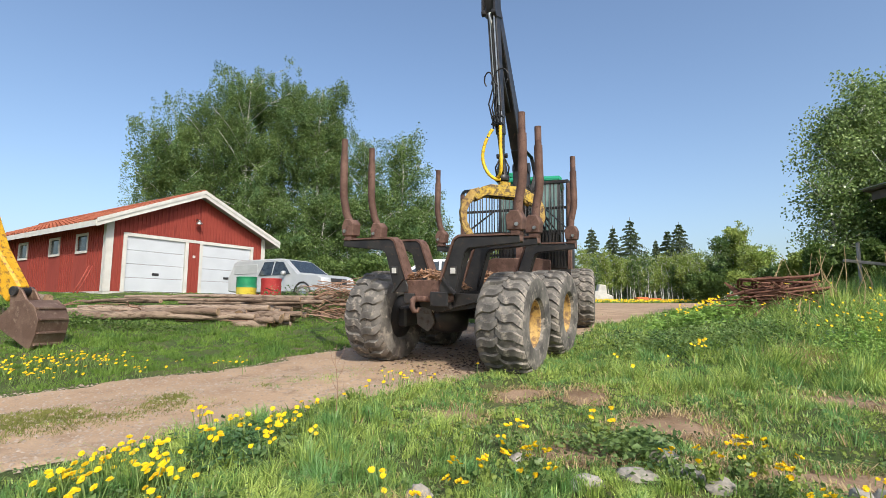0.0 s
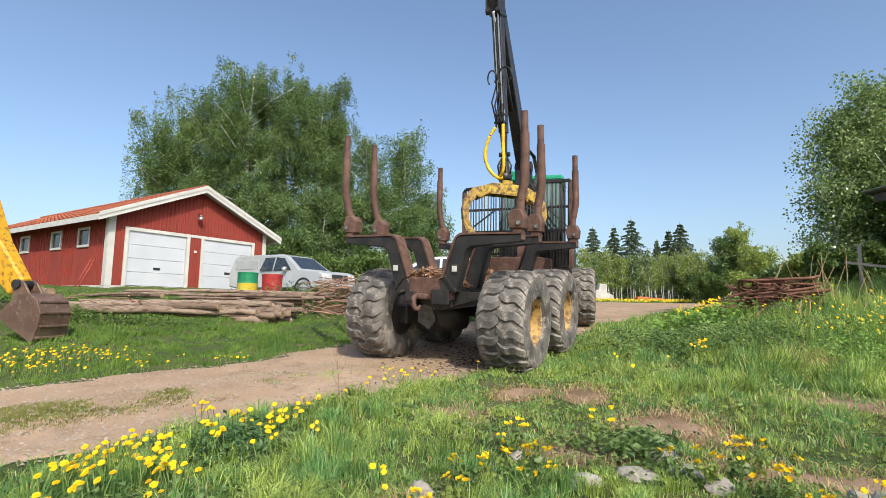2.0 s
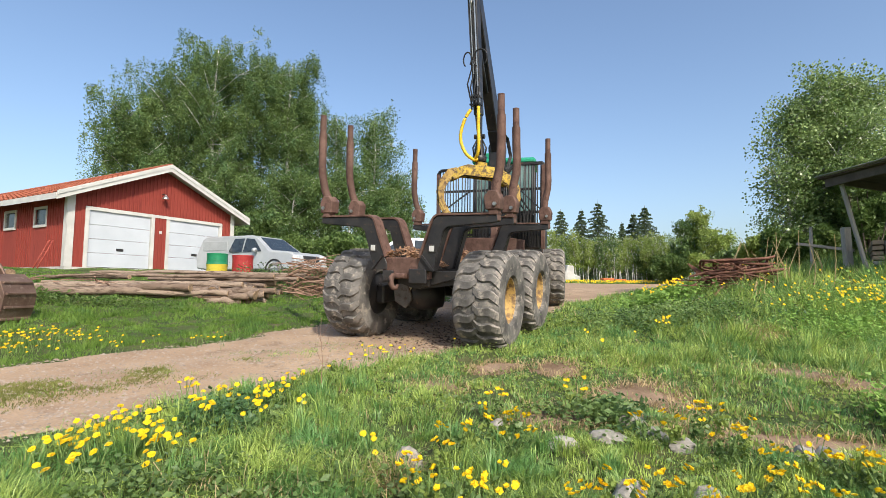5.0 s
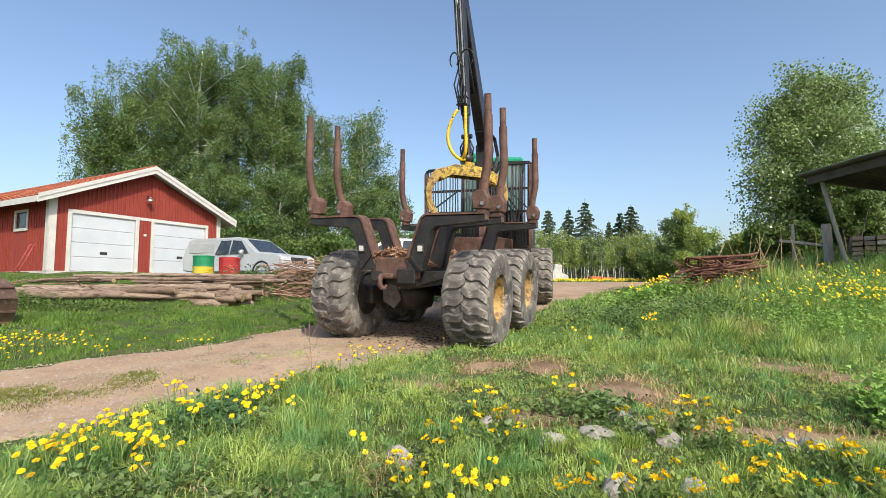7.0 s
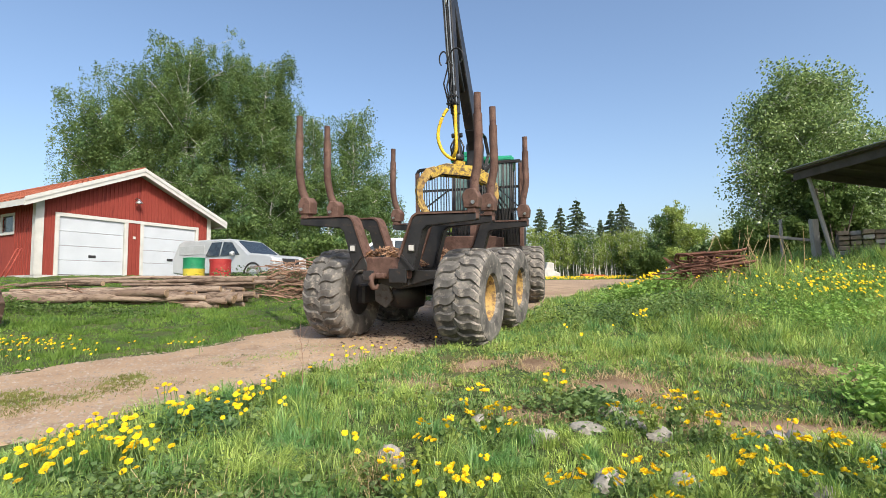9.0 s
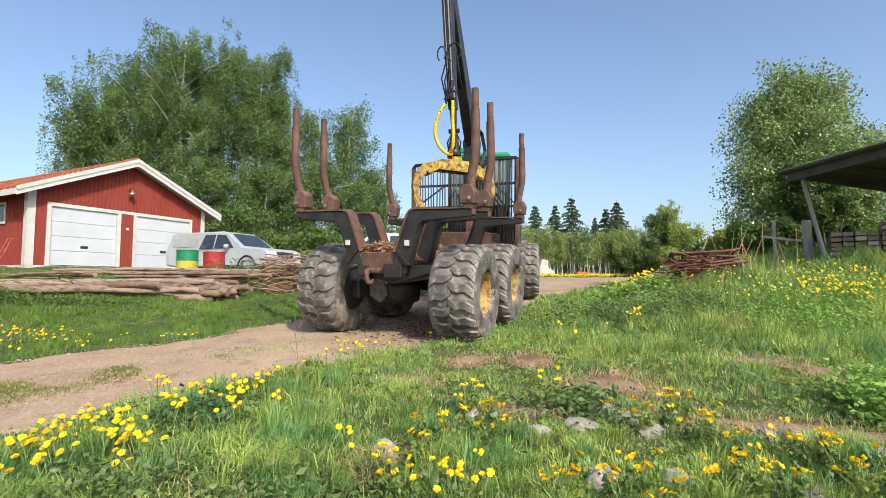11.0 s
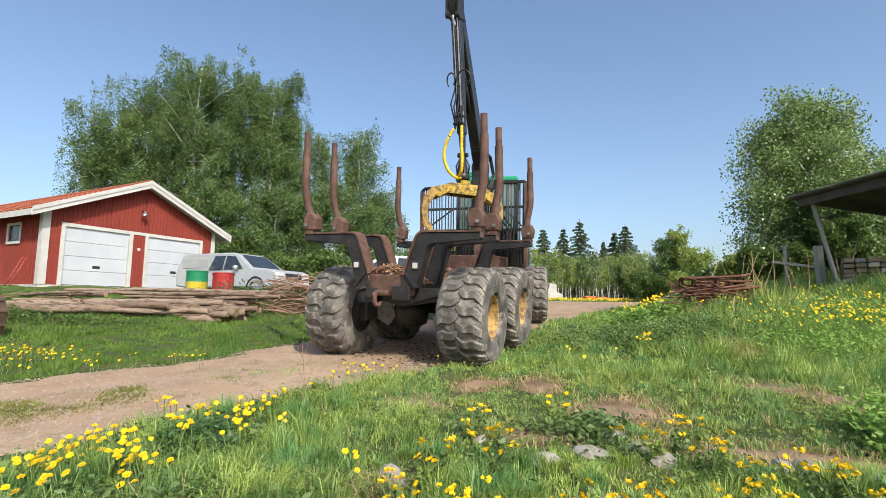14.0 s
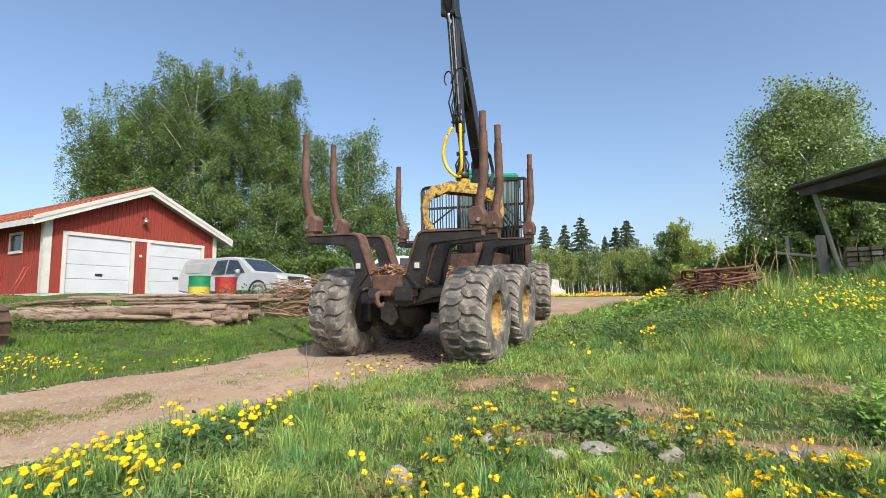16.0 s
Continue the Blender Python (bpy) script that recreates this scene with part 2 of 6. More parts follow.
def raw(name, verts, faces_n, n, material, parent=None, label="", smooth=False):
    """One mesh object from arrays of vertices and of faces with n corners each."""
    me = bpy.data.meshes.new(name)
    faces_n = np.asarray(faces_n, dtype=np.int32)
    me.vertices.add(len(verts))
    me.vertices.foreach_set("co", np.asarray(verts, dtype=np.float32).ravel())
    me.loops.add(faces_n.size)
    me.loops.foreach_set("vertex_index", faces_n.ravel())
    me.polygons.add(len(faces_n))
    me.polygons.foreach_set("loop_start", np.arange(0, faces_n.size, n, dtype=np.int32))
    if smooth:
        me.polygons.foreach_set("use_smooth", np.ones(len(faces_n), dtype=bool))
    me.update(calc_edges=True)
    me.materials.append(material)
    ob = new(name, me)
    ob.parent = parent
    return tagged(ob, label)


# ---- ground ----
def smooth01(v, a, b):
    q = np.clip((np.asarray(v, dtype=float) - a) / (b - a), 0, 1)
    return q * q * (3 - 2 * q)


def road_mid(y):
    return np.interp(y, (-30, -6, 0, 4.15, 7.3, 12.2, 19, 30, 45), (-38, -14, -8, -3.7, -0.7, 2.2, 6, 9.5, 12))


def road_half(y):
    return np.interp(y, (-30, 6.5, 12, 17, 24, 32, 60), (1.9, 1.9, 1.7, 2.6, 6.0, 9, 10))


def ground_z(x, y):
    """The height of the land: a slope that climbs away, a lawn that rises beyond the road, a bank on its other side."""
    x, y = np.asarray(x, dtype=float), np.asarray(y, dtype=float)
    base = sum(np.interp(y + o, (-60, -4, 0, 3, 5.4, 7, 12, 20, 30, 42, 80, 200), (-0.8, 0.0, 0.15, 0.38, 0.53, 0.6, 1.0, 1.4, 1.68, 1.85, 2.2, 2.6)) for o in (-0.8, 0, 0.8)) / 3
    h = road_half(y)
    u = (x - road_mid(y)) / h
    left = np.maximum(-u - 1, 0) * h * 0.72
    right = np.maximum(u - 1, 0) * h * 0.8
    near = 1 - smooth01(y, 26, 45)
    z = base + 0.86 * smooth01(left, -0.4, 11) * near * smooth01(y, 1, 7)
    z = z + (0.66 * smooth01(right, 0.7, 3.8) + 0.55 * smooth01(right, 3.2, 7)) * smooth01(y, 5.6, 9.4) * near
    z = z - 0.23 * smooth01(left, 2.5, 6.0) * smooth01(y, 12.2, 16.5) * near
    off = smooth01(np.abs(u), 0.9, 1.35)
    z = z + off * (0.035 * np.sin(1.9 * x + 0.7 * y) * np.sin(1.3 * y - 0.5 * x + 1) + 0.02 * np.sin(4.1 * x + 1.2) * np.sin(3.7 * y))
    # two worn ruts with a crown between them
    rut = np.exp(-((np.abs(u) - 0.5) / 0.22) ** 2) * (np.abs(u) < 1.1)
    return z - 0.03 * rut


def gz(x, y):
    return float(ground_z(x, y))


def bare(x, y):
    """How bare of grass the ground is: trodden and washed-out patches in the verge."""
    x, y = np.asarray(x, dtype=float), np.asarray(y, dtype=float)
    w = 0.25 * np.sin(3.1 * x + 1.3 * y) + 0.2 * np.sin(5.3 * y - 2.2 * x)
    v = 0 * x
    for cx, cy, rx, ry, a in ((1.95, 4.3, 0.42, 0.4, -0.5), (2.55, 3.3, 0.75, 0.24, -0.3), (1.05, 3.75, 0.3, 0.22, 0), (1.52, 5.3, 0.24, 0.32, 0), (4.1, 4.9, 0.85, 0.34, -1.0),
                              (0.95, 5.7, 0.3, 0.25, 0), (0.2, 4.7, 0.25, 0.25, 0), (4.8, 6.7, 0.3, 0.3, 0), (6.2, 8.2, 0.4, 0.3, 0)):
        ca, sa = math.cos(a), math.sin(a)
        dx, dy = x - cx, y - cy
        v = np.maximum(v, 1.35 - np.hypot((dx * ca + dy * sa) / rx, (dy * ca - dx * sa) / ry) + w)
    return np.clip(v * 1.4, 0, 1)


def axis_steps(a, b, step, far):
    mid = np.arange(a, b, step)
    grow = step * 1.22 ** np.arange(1, 60)
    out = np.cumsum(grow)
    out = out[out < far]
    return np.concatenate([(a - out)[::-1], mid, mid[-1] + out])


GX, GY = axis_steps(-11, 12, 0.14, 1800), axis_steps(0.5, 22, 0.14, 2200)
mx_, my_ = np.meshgrid(GX, GY)
idx = np.arange(mx_.size).reshape(mx_.shape)
quads = np.stack([idx[:-1, :-1], idx[:-1, 1:], idx[1:, 1:], idx[1:, :-1]], -1).reshape(-1, 4)
ground = raw("ground", np.stack([mx_, my_, ground_z(mx_, my_)], -1).reshape(-1, 3), quads, 4, TURF, smooth=True)
tagged(ground, "rough grassy ground sloping up to the yard", "ground", kind="structure")

# gravel track and yard, with ragged edges
ry_ = np.concatenate([np.arange(-12, 16, 0.12), np.arange(16, 44, 0.5)])
ru_ = np.linspace(-1, 1, 41)
uu, yy = np.meshgrid(ru_, ry_)
edge = 1 + 0.05 * np.sin(3.3 * yy) + 0.04 * np.sin(7.1 * yy + 1) + 0.03 * np.sin(13.7 * yy)
xx = road_mid(yy) + uu * edge * road_half(yy)
zz = ground_z(xx, yy) + 0.012 - 0.03 * smooth01(np.abs(uu), 0.93, 1.0)
idx = np.arange(uu.size).reshape(uu.shape)
quads = np.stack([idx[:-1, :-1], idx[:-1, 1:], idx[1:, 1:], idx[1:, :-1]], -1).reshape(-1, 4)
road = raw("road", np.stack([xx, yy, zz], -1).reshape(-1, 3), quads, 4, ROADM, smooth=True)
tagged(road, "dusty pinkish gravel farm track widening into a yard", "road", kind="structure")


# ---- garage ----
def garage():
    """Red board-and-batten garage; local x along the gable front, y into the building, z up from its floor."""
    a = Vector((-11.67, 16.97))
    th = math.atan2(0.848, 0.53)
    m = Matrix.Translation((a.x, a.y, 1.98)) @ Matrix.Rotation(th, 4, "Z")
    g = thing("garage", m, "red board-clad double garage with an orange tiled roof and white trim", "garage")
    W, D = 6.62, 15.0
    x0, x1, y0 = 0.54, 0.54 + W, 0.42
    ap = (x0 + x1) / 2
    slope = 0.44
    doors = ((1.2, 3.42), (4.14, 6.46))
    t = 0.12

    def roofz(x):
        return 2.36 + slope * (ap - abs(x - ap)) - 0.1
    # front wall in pieces round the doors
    bm = bmesh.new()
    dz = 2.02
    for lo, hi in ((x0, doors[0][0]), (doors[0][1], doors[1][0]), (doors[1][1], x1)):
        pb = bmesh.new()
        box(pb, (lo, y0, 0), (hi, y0 + t, dz))
        part("wall_pier", pb, RED, g)
    prism(bm, ((x0, dz), (x1, dz), (x1, roofz(x1)), (ap, roofz(ap)), (x0, roofz(x0))), y0, y0 + t)
    front = part("gable_wall", bm, RED, g)
    for nm, lo, hi in (("side_wall", (x0, y0 + t, 0), (x0 + t, y0 + D, roofz(x0))), ("side_wall", (x1 - t, y0 + t, 0), (x1, y0 + D, roofz(x1))), ("back_wall", (x0 + t, y0 + D - t, 0), (x1 - t, y0 + D, roofz(x0)))):
        bm = bmesh.new()
        if hi[0] < 1.2:
            # openings for the three small windows
            ys, wz0, wz1 = [y0 + q for q in (1.42, 3.75, 6.8)], 1.5, 2.06
            last = lo[1]
            for yw in ys:
                box(bm, (lo[0], last, 0), (hi[0], yw, hi[2]))
                box(bm, (lo[0], yw, 0), (hi[0], yw + 0.78, wz0))
                box(bm, (lo[0], yw, wz1), (hi[0], yw + 0.78, hi[2]))
                last = yw + 0.78
            box(bm, (lo[0], last, 0), (hi[0], hi[1], hi[2]))
        else:
            box(bm, lo, hi)
        part(nm, bm, RED, g)
    # battens of the board cladding
    bm = bmesh.new()
    box(bm, (-0.026, -0.022, 0), (0.026, 0.0, 1))
    bat = mesh_of(bm, "batten", RED)

    def batten(x, y, z0, z1, rot=0.0):
        o = new("batten", bat)
        o.parent = g
        o.matrix_local = Matrix.Translation((x, y, z0)) @ Matrix.Rotation(rot, 4, "Z") @ Matrix.Diagonal((1, 1, z1 - z0, 1))
    x = x0 + 0.16
    while x < x1 - 0.1:
        inside = any(lo - 0.12 < x < hi + 0.12 for lo, hi in doors)
        batten(x, y0, dz + 0.14 if inside else 0.0, roofz(x) - 0.02)
        x += 0.145
    y = y0 + 0.3
    while y < y0 + D:
        if not any(abs(y - (y0 + q + 0.42)) < 0.52 for q in (1.42, 3.75, 6.8)):
            batten(x0, y, 0.0, roofz(x0), -math.pi / 2)
        y += 0.17
    # plinth
    bm = bmesh.new()
    box(bm, (x0 - 0.02, y0 - 0.02, -0.6), (x1 + 0.02, y0 + D + 0.02, 0.0))
    part("plinth", bm, CONC, g, "pale concrete plinth")
    # sectional doors with four panels each
    for lo, hi in doors:
        d = new("garage_door")
        d.parent = g
        tagged(d, "closed white sectional garage door")
        for k in range(4):
            bm = bmesh.new()
            box(bm, (lo + 0.02, y0 + 0.03, 0.02 + k * 0.5), (hi - 0.02, y0 + 0.07, 0.512 + k * 0.5), 0.008)
            part("door_panel", bm, DOORW, d)
        bm = bmesh.new()
        box(bm, ((lo + hi) / 2 - 0.13, y0 + 0.01, 0.62), ((lo + hi) / 2 + 0.13, y0 + 0.03, 0.72), 0.01)
        part("handle", bm, BLACK, d, "black handle plate")
        bm = bmesh.new()
        for q0, q1, z0, z1 in ((lo - 0.12, lo + 0.01, 0, 2.14), (hi - 0.01, hi + 0.12, 0, 2.14), (lo + 0.01, hi - 0.01, 2.015, 2.14)):
            box(bm, (q0, y0 - 0.03, z0), (q1, y0 + 0.1, z1))
        part("door_frame", bm, WHITE, g)
    bm = bmesh.new()
    box(bm, (doors[0][1] + 0.12, y0 - 0.03, 2.03), (doors[1][0] - 0.12, y0 + 0.0, 2.14))
    part("lintel_board", bm, WHITE, g)
    # corner boards
    for q0, q1 in ((x0 - 0.03, x0 + 0.2), (x1 - 0.16, x1 + 0.03)):
        bm = bmesh.new()
        box(bm, (q0, y0 - 0.04, 0), (q1, y0 - 0.014, roofz(q1 if q0 < 2 else q0) + 0.02))
        part("corner_board", bm, WHITE, g)
    bm = bmesh.new()
    box(bm, (x0 - 0.045, y0 - 0.04, 0), (x0 - 0.016, y0 + 0.15, roofz(x0)))
    part("corner_board", bm, WHITE, g)
    # windows
    for q in (1.42, 3.75, 6.8):
        w = new("window")
        w.parent = g
        w.matrix_local = Matrix.Translation((x0, y0 + q, 1.5))
        bm = bmesh.new()
        for lo, hi in (((-0.04, -0.09, -0.09), (0.05, 0.0, 0.65)), ((-0.04, 0.78, -0.09), (0.05, 0.87, 0.65)), ((-0.05, 0.0, -0.1), (0.05, 0.78, 0.0)), ((-0.04, 0.0, 0.56), (0.05, 0.78, 0.65))):
            box(bm, lo, hi, 0.006)
        part("window_frame", bm, WHITE, w)
        bm = bmesh.new()
        box(bm, (0.03, 0.0, 0.0), (0.045, 0.78, 0.56))
        part("pane", bm, PANE, w)
    # roof: deck, barge boards, gutter boards, tiles
    for s in (-1, 1):
        bm = bmesh.new()
        ex = ap + s * ap
        for yy0, yy1 in ((0.0, D + 0.9),):
            vs = [(ex, 2.29), (ap, 2.29 + slope * ap), (ap, 2.37 + slope * ap), (ex, 2.37)]
            prism(bm, vs, yy0, yy1)
        part("roof_deck", bm, WHITE, g)
        bm = bmesh.new()
        prism(bm, [(ex, 2.18), (ap, 2.18 + slope * ap), (ap, 2.46 + slope * ap), (ex, 2.46)], -0.035, -0.002)
        part("barge_board", bm, WHITE, g)
        bm = bmesh.new()
        prism(bm, [(ex, 2.33), (ap, 2.33 + slope * ap), (ap, 2.47 + slope * ap), (ex, 2.47)], -0.06, -0.037)
        part("barge_cap", bm, WHITE, g)
        bm = bmesh.new()
        box(bm, (ex - 0.012 if s < 0 else ex, 0.0, 2.2), (ex if s < 0 else ex + 0.012, D + 0.9, 2.4))
        part("eave_board", bm, WHITE, g)
    # interlocking tiles in courses
    run = math.hypot(ap, slope * ap)
    ang = math.atan(slope)
    cols, rows_ = 44, 10
    tl, tw = run / rows_, (D + 0.9) / cols
    bm = bmesh.new()
    prof = [(k / 6 * tw * 1.02, 0.028 * math.sin(k / 6 * 2 * math.pi)) for k in range(7)]
    top = [bm.verts.new((0.0, p[0], p[1] + 0.05)) for p in prof]
    end = [bm.verts.new((tl * 1.06, p[0], p[1] + 0.018)) for p in prof]
    foot = [bm.verts.new((0.0, p[0], 0.0)) for p in prof]
    for k in range(6):
        bm.faces.new((top[k], end[k], end[k + 1], top[k + 1]))
        bm.faces.new((foot[k], top[k], top[k + 1], foot[k + 1]))
    tile = mesh_of(bm, "roof_tile", TILE)
    n = 0
    vs_all, fs_all = [], []
    for i in range(rows_):
        for j in range(cols):
            mm = Matrix.Translation((0.0, j * tw, 2.375)) @ Matrix.Rotation(-ang, 4, "Y") @ Matrix.Translation((i * tl, 0, 0.006 * random.random()))
            if j < 30:
                o = new("roof_tile", tile)
                o.parent, o.matrix_local = g, mm
            else:
                off = len(vs_all)
                vs_all += [mm @ v.co for v in tile.vertices]
                fs_all += [[v + off for v in p.vertices] for p in tile.polygons]
    o = raw("roof_tiles_beyond", np.array([tuple(v) for v in vs_all]), fs_all, 4, TILE, g)
    tagged(o, kind="stuff")
    bm = bmesh.new()
    prism(bm, [(ap, 2.38 + slope * ap), (2 * ap, 2.38), (2 * ap, 2.42), (ap, 2.44 + slope * ap)], 0.0, D + 0.9)
    part("far_roof_slope", bm, TILE, g)
    bm = bmesh.new()
    tube(bm, [(ap, y, 2.42 + slope * ap) for y in np.linspace(0, D + 0.9, 30)], 0.09, 8)
    part("ridge_tiles", bm, TILE, g)
    # lamp over the doors, switch plate
    bm = bmesh.new()
    tube(bm, ((ap - 0.05, y0, 2.98), (ap - 0.05, y0 - 0.12, 3.0), (ap - 0.05, y0 - 0.2, 2.93)), 0.018, 8)
    lamp = part("lamp_arm", bm, BLACK, g)
    bm = bmesh.new()
    rings = lathe(bm, ((-0.06, 0.13), (-0.03, 0.12), (0.06, 0.05), (0.1, 0.03)), 16, "Z")
    bmesh.ops.transform(bm, matrix=Matrix.Translation((ap - 0.05, y0 - 0.22, 2.86)), verts=bm.verts)
    part("lamp_shade", bm, STEEL, g, "small dull metal lamp shade")
    bm = bmesh.new()
    box(bm, (3.72, y0 - 0.03, 1.42), (3.84, y0 - 0.0125, 1.52), 0.01)
    part("switch_plate", bm, WHITE, g)
    return g


garage()


# ---- trees ----
def leaves(name, centres, spread, n, size, material, parent, droop=0.0, seed=1, strands=0, tri=False):
    """Many small leaves round the given centres, as one part."""
    rng = np.random.default_rng(seed)
    c = np.asarray(centres)
    pick = rng.integers(0, len(c), n)
    d = rng.normal(size=(n, 3))
    d /= np.linalg.norm(d, axis=1)[:, None]
    if strands:
        m = strands * len(c)
        own = rng.integers(0, len(c), m)
        e = rng.normal(size=(m, 3))
        e /= np.linalg.norm(e, axis=1)[:, None]
        anchor = c[own, :3] + e * (rng.random(m) ** 0.5 * c[own, 3])[:, None]
        length = droop * (0.3 + 0.9 * rng.random(m))
        pick = rng.integers(0, m, n)
        c, droop_at = np.concatenate([anchor, np.full((m, 1), 0.3)], 1), length[pick] * rng.random(n)
        droop = 0.0
    else:
        droop_at = 0.0
    r = rng.random(n) ** 0.45
    p = c[pick, :3] + d * r[:, None] * (c[pick, 3] if c.shape[1] > 3 else spread)[:, None] * np.array([1, 1, 0.85])
    p[:, 2] -= droop * rng.random(n) ** 2 + droop_at
    a = rng.normal(size=(n, 3))
    a[:, 2] -= 0.6
    a /= np.linalg.norm(a, axis=1)[:, None]
    b = rng.normal(size=(n, 3))
    b -= a * (a * b).sum(1)[:, None]
    b /= np.linalg.norm(b, axis=1)[:, None]
    s = size * (0.6 + 0.8 * rng.random(n))[:, None]
    if tri:
        v = np.stack([p - a * s * 0.6, p + b * s * 0.5, p + a * s * 0.6 - b * s * 0.2], 1).reshape(-1, 3)
        return raw(name, v, np.arange(3 * n).reshape(n, 3), 3, material, parent)
    v = np.stack([p - a * s * 0.5, p + b * s * 0.36, p + a * s * 0.5, p - b * s * 0.36], 1).reshape(-1, 3)
    q = np.arange(4 * n).reshape(n, 4)
    return raw(name, v, q, 4, material, parent)


def branchy(bm, base, height, r0, rng, limbs, reach, lean=(0, 0), low=0.25, up=0.6):
    """A tapered trunk with limbs; returns the places where leaf clumps sit."""
    base = Vector(base)
    n = 9
    pts = [base + Vector((lean[0] * (k / n) ** 1.5 + 0.12 * math.sin(k * 1.3 + r0 * 40) * k / n, lean[1] * (k / n) ** 1.5 + 0.1 * math.cos(k * 1.7) * k / n, height * k / n)) for k in range(n + 1)]
    tube(bm, pts, [r0 * (1 - 0.9 * k / n) + 0.012 for k in range(n + 1)], 8)
    spots = []
    for i in range(limbs):
        f = low + (0.97 - low) * (i + rng.random()) / limbs
        k = min(int(f * n), n - 1)
        o = pts[k].lerp(pts[k + 1], f * n - k)
        ang = i * 2.4 + rng.random()
        shape = math.sin(math.pi * min(1, (1 - f) * 0.86 + 0.2)) ** 0.8
        ln = reach * shape * (0.65 + 0.5 * rng.random())
        d = Vector((math.cos(ang), math.sin(ang), up * (0.5 + rng.random())))
        tip = o + d * ln
        mid = o + d * ln * 0.5 + Vector((0, 0, 0.1 * ln))
        r = r0 * (1 - 0.85 * f) * 0.45
        tube(bm, (o, mid, tip), (r, r * 0.6, 0.01), 5)
        spots.append((*mid, ln * 0.3))
        spots.append((*tip, ln * 0.33 + 0.15))
        for _ in range(2):
            e = mid + Vector((rng.uniform(-1, 1), rng.uniform(-1, 1), rng.uniform(-0.5, 0.7))) * ln * 0.5
            tube(bm, (mid, e), (r * 0.4, 0.008), 4)
            spots.append((*e, ln * 0.26 + 0.12))
    spots.append((*pts[-1], reach * 0.25))
    return spots


def tree(name, x, y, height, reach, n, leaf, bark, material, label, seed, limbs=26, low=0.2, lean=(0, 0), droop=0.3, r0=None, up=0.6, stems=1, strands=0, tri=True):
    rng = random.Random(seed)
    t = thing(name, Matrix.Translation((x, y, gz(x, y) - 0.05)), label, "tree", "trees")
    bm = bmesh.new()
    spots = []
    for k in range(stems):
        o = (0, 0, 0) if k == 0 else (rng.uniform(-0.9, 0.9), rng.uniform(-0.7, 0.7), 0)
        spots += branchy(bm, o, height * (1 if k == 0 else rng.uniform(0.75, 0.95)), (r0 or height * 0.013) * (1 if k == 0 else 0.7), rng, limbs, reach, (lean[0] + o[0] * 1.5, lean[1] + o[1]), low, up)
    part("trunk", bm, bark, t, smooth=True)
    leaves("crown", spots, 1.0, n, leaf, material, t, droop, seed, strands, tri)
    return t


def polar(px, dist):
    """A place by its bearing from the start of the walk (degrees to the right) and its distance."""
    return dist * math.sin(radians(px)), dist * math.cos(radians(px))


BIRCH = "tall leafy birch in full spring leaf with a pale trunk"
for k, (b, d, h, r, n, dx) in enumerate(((-28.0, 39, 11.2, 3.0, 50000, -0.9), (-24.8, 41, 14.6, 3.2, 49000, -0.2), (-22.0, 39, 16.4, 3.1, 47500, 0.2), (-18.2, 41, 16.8, 2.8, 45500, 0.3), (-14.4, 39, 16.2, 2.3, 42000, 0.2), (-12.8, 40, 14.6, 1.7, 26000, 0.1),
                                       (-26.6, 45, 14.0, 2.8, 9500, 0), (-20.0, 45, 14.4, 3.0, 9500, 0), (-9.2, 37, 11.8, 1.5, 16500, 0.2), (-5.0, 36, 11.8, 1.7, 22000, 0.3), (-2.9, 37, 8.0, 1.6, 13000, 0.5))):
    tree("birch", *polar(b, d), h, r, int(n * 1.55), 0.115, BIRCHBARK, LEAF, BIRCH, 10 + k, limbs=40, low=0.1, droop=1.7, lean=(dx, 0), strands=7)
for k, (b, d, h, r) in enumerate(((-16.5, 36, 6.5, 1.7), (-13.4, 35, 7.0, 1.7), (-10.8, 35, 6.6, 1.6), (-7.4, 34, 7.4, 1.6), (-3.9, 34, 6.2, 1.6), (-1.2, 36, 5.6, 1.5), (-20.5, 37, 7.0, 1.8))):
    tree("birch", *polar(b, d), h, r, 15000, 0.12, BIRCHBARK, LEAF, "low young birch leafy to the ground behind the yard", 610 + k, limbs=24, low=0.04, droop=0.8, strands=8)

# spruces and pines on the far edge of the yard
def spruce(x, y, height, reach, seed, label="dark pointed spruce at the edge of the wood"):
    rng = random.Random(seed)
    t = thing("spruce", Matrix.Translation((x, y, gz(x, y) - 0.05)), label, "tree", "trees")
    bm = bmesh.new()
    tube(bm, ((0, 0, 0), (0, 0, height)), (height * 0.014, 0.02), 7)
    spots = []
    k = 0
    z = height * 0.12
    while z < height * 0.98:
        f = 1 - z / height
        for j in range(6):
            a = j * 1.05 + k * 0.7 + rng.random() * 0.4
            ln = reach * 1.35 * f ** 0.9 * rng.uniform(0.55, 1.2) + 0.1
            tip = Vector((math.cos(a) * ln, math.sin(a) * ln, z - rng.uniform(0.1, 0.4) * ln + rng.uniform(-0.12, 0.12)))
            tube(bm, ((0, 0, z), tip), (0.03, 0.008), 4, False)
            for q in (0.15, 0.33, 0.5, 0.67, 0.84, 1.0):
                spots.append((*(Vector((0, 0, z)).lerp(tip, q)), 0.085 * ln * (1.2 - 0.6 * q) + 0.05))
        z += height * 0.034 + 0.04
        k += 1
    part("trunk", bm, TRUNK, t)
    leaves("crown", spots, 1.0, int(2600 * height), 0.13, NEEDLE, t, 0.12, seed, tri=True)
    return t


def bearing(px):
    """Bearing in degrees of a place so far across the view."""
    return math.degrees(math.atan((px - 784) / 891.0))


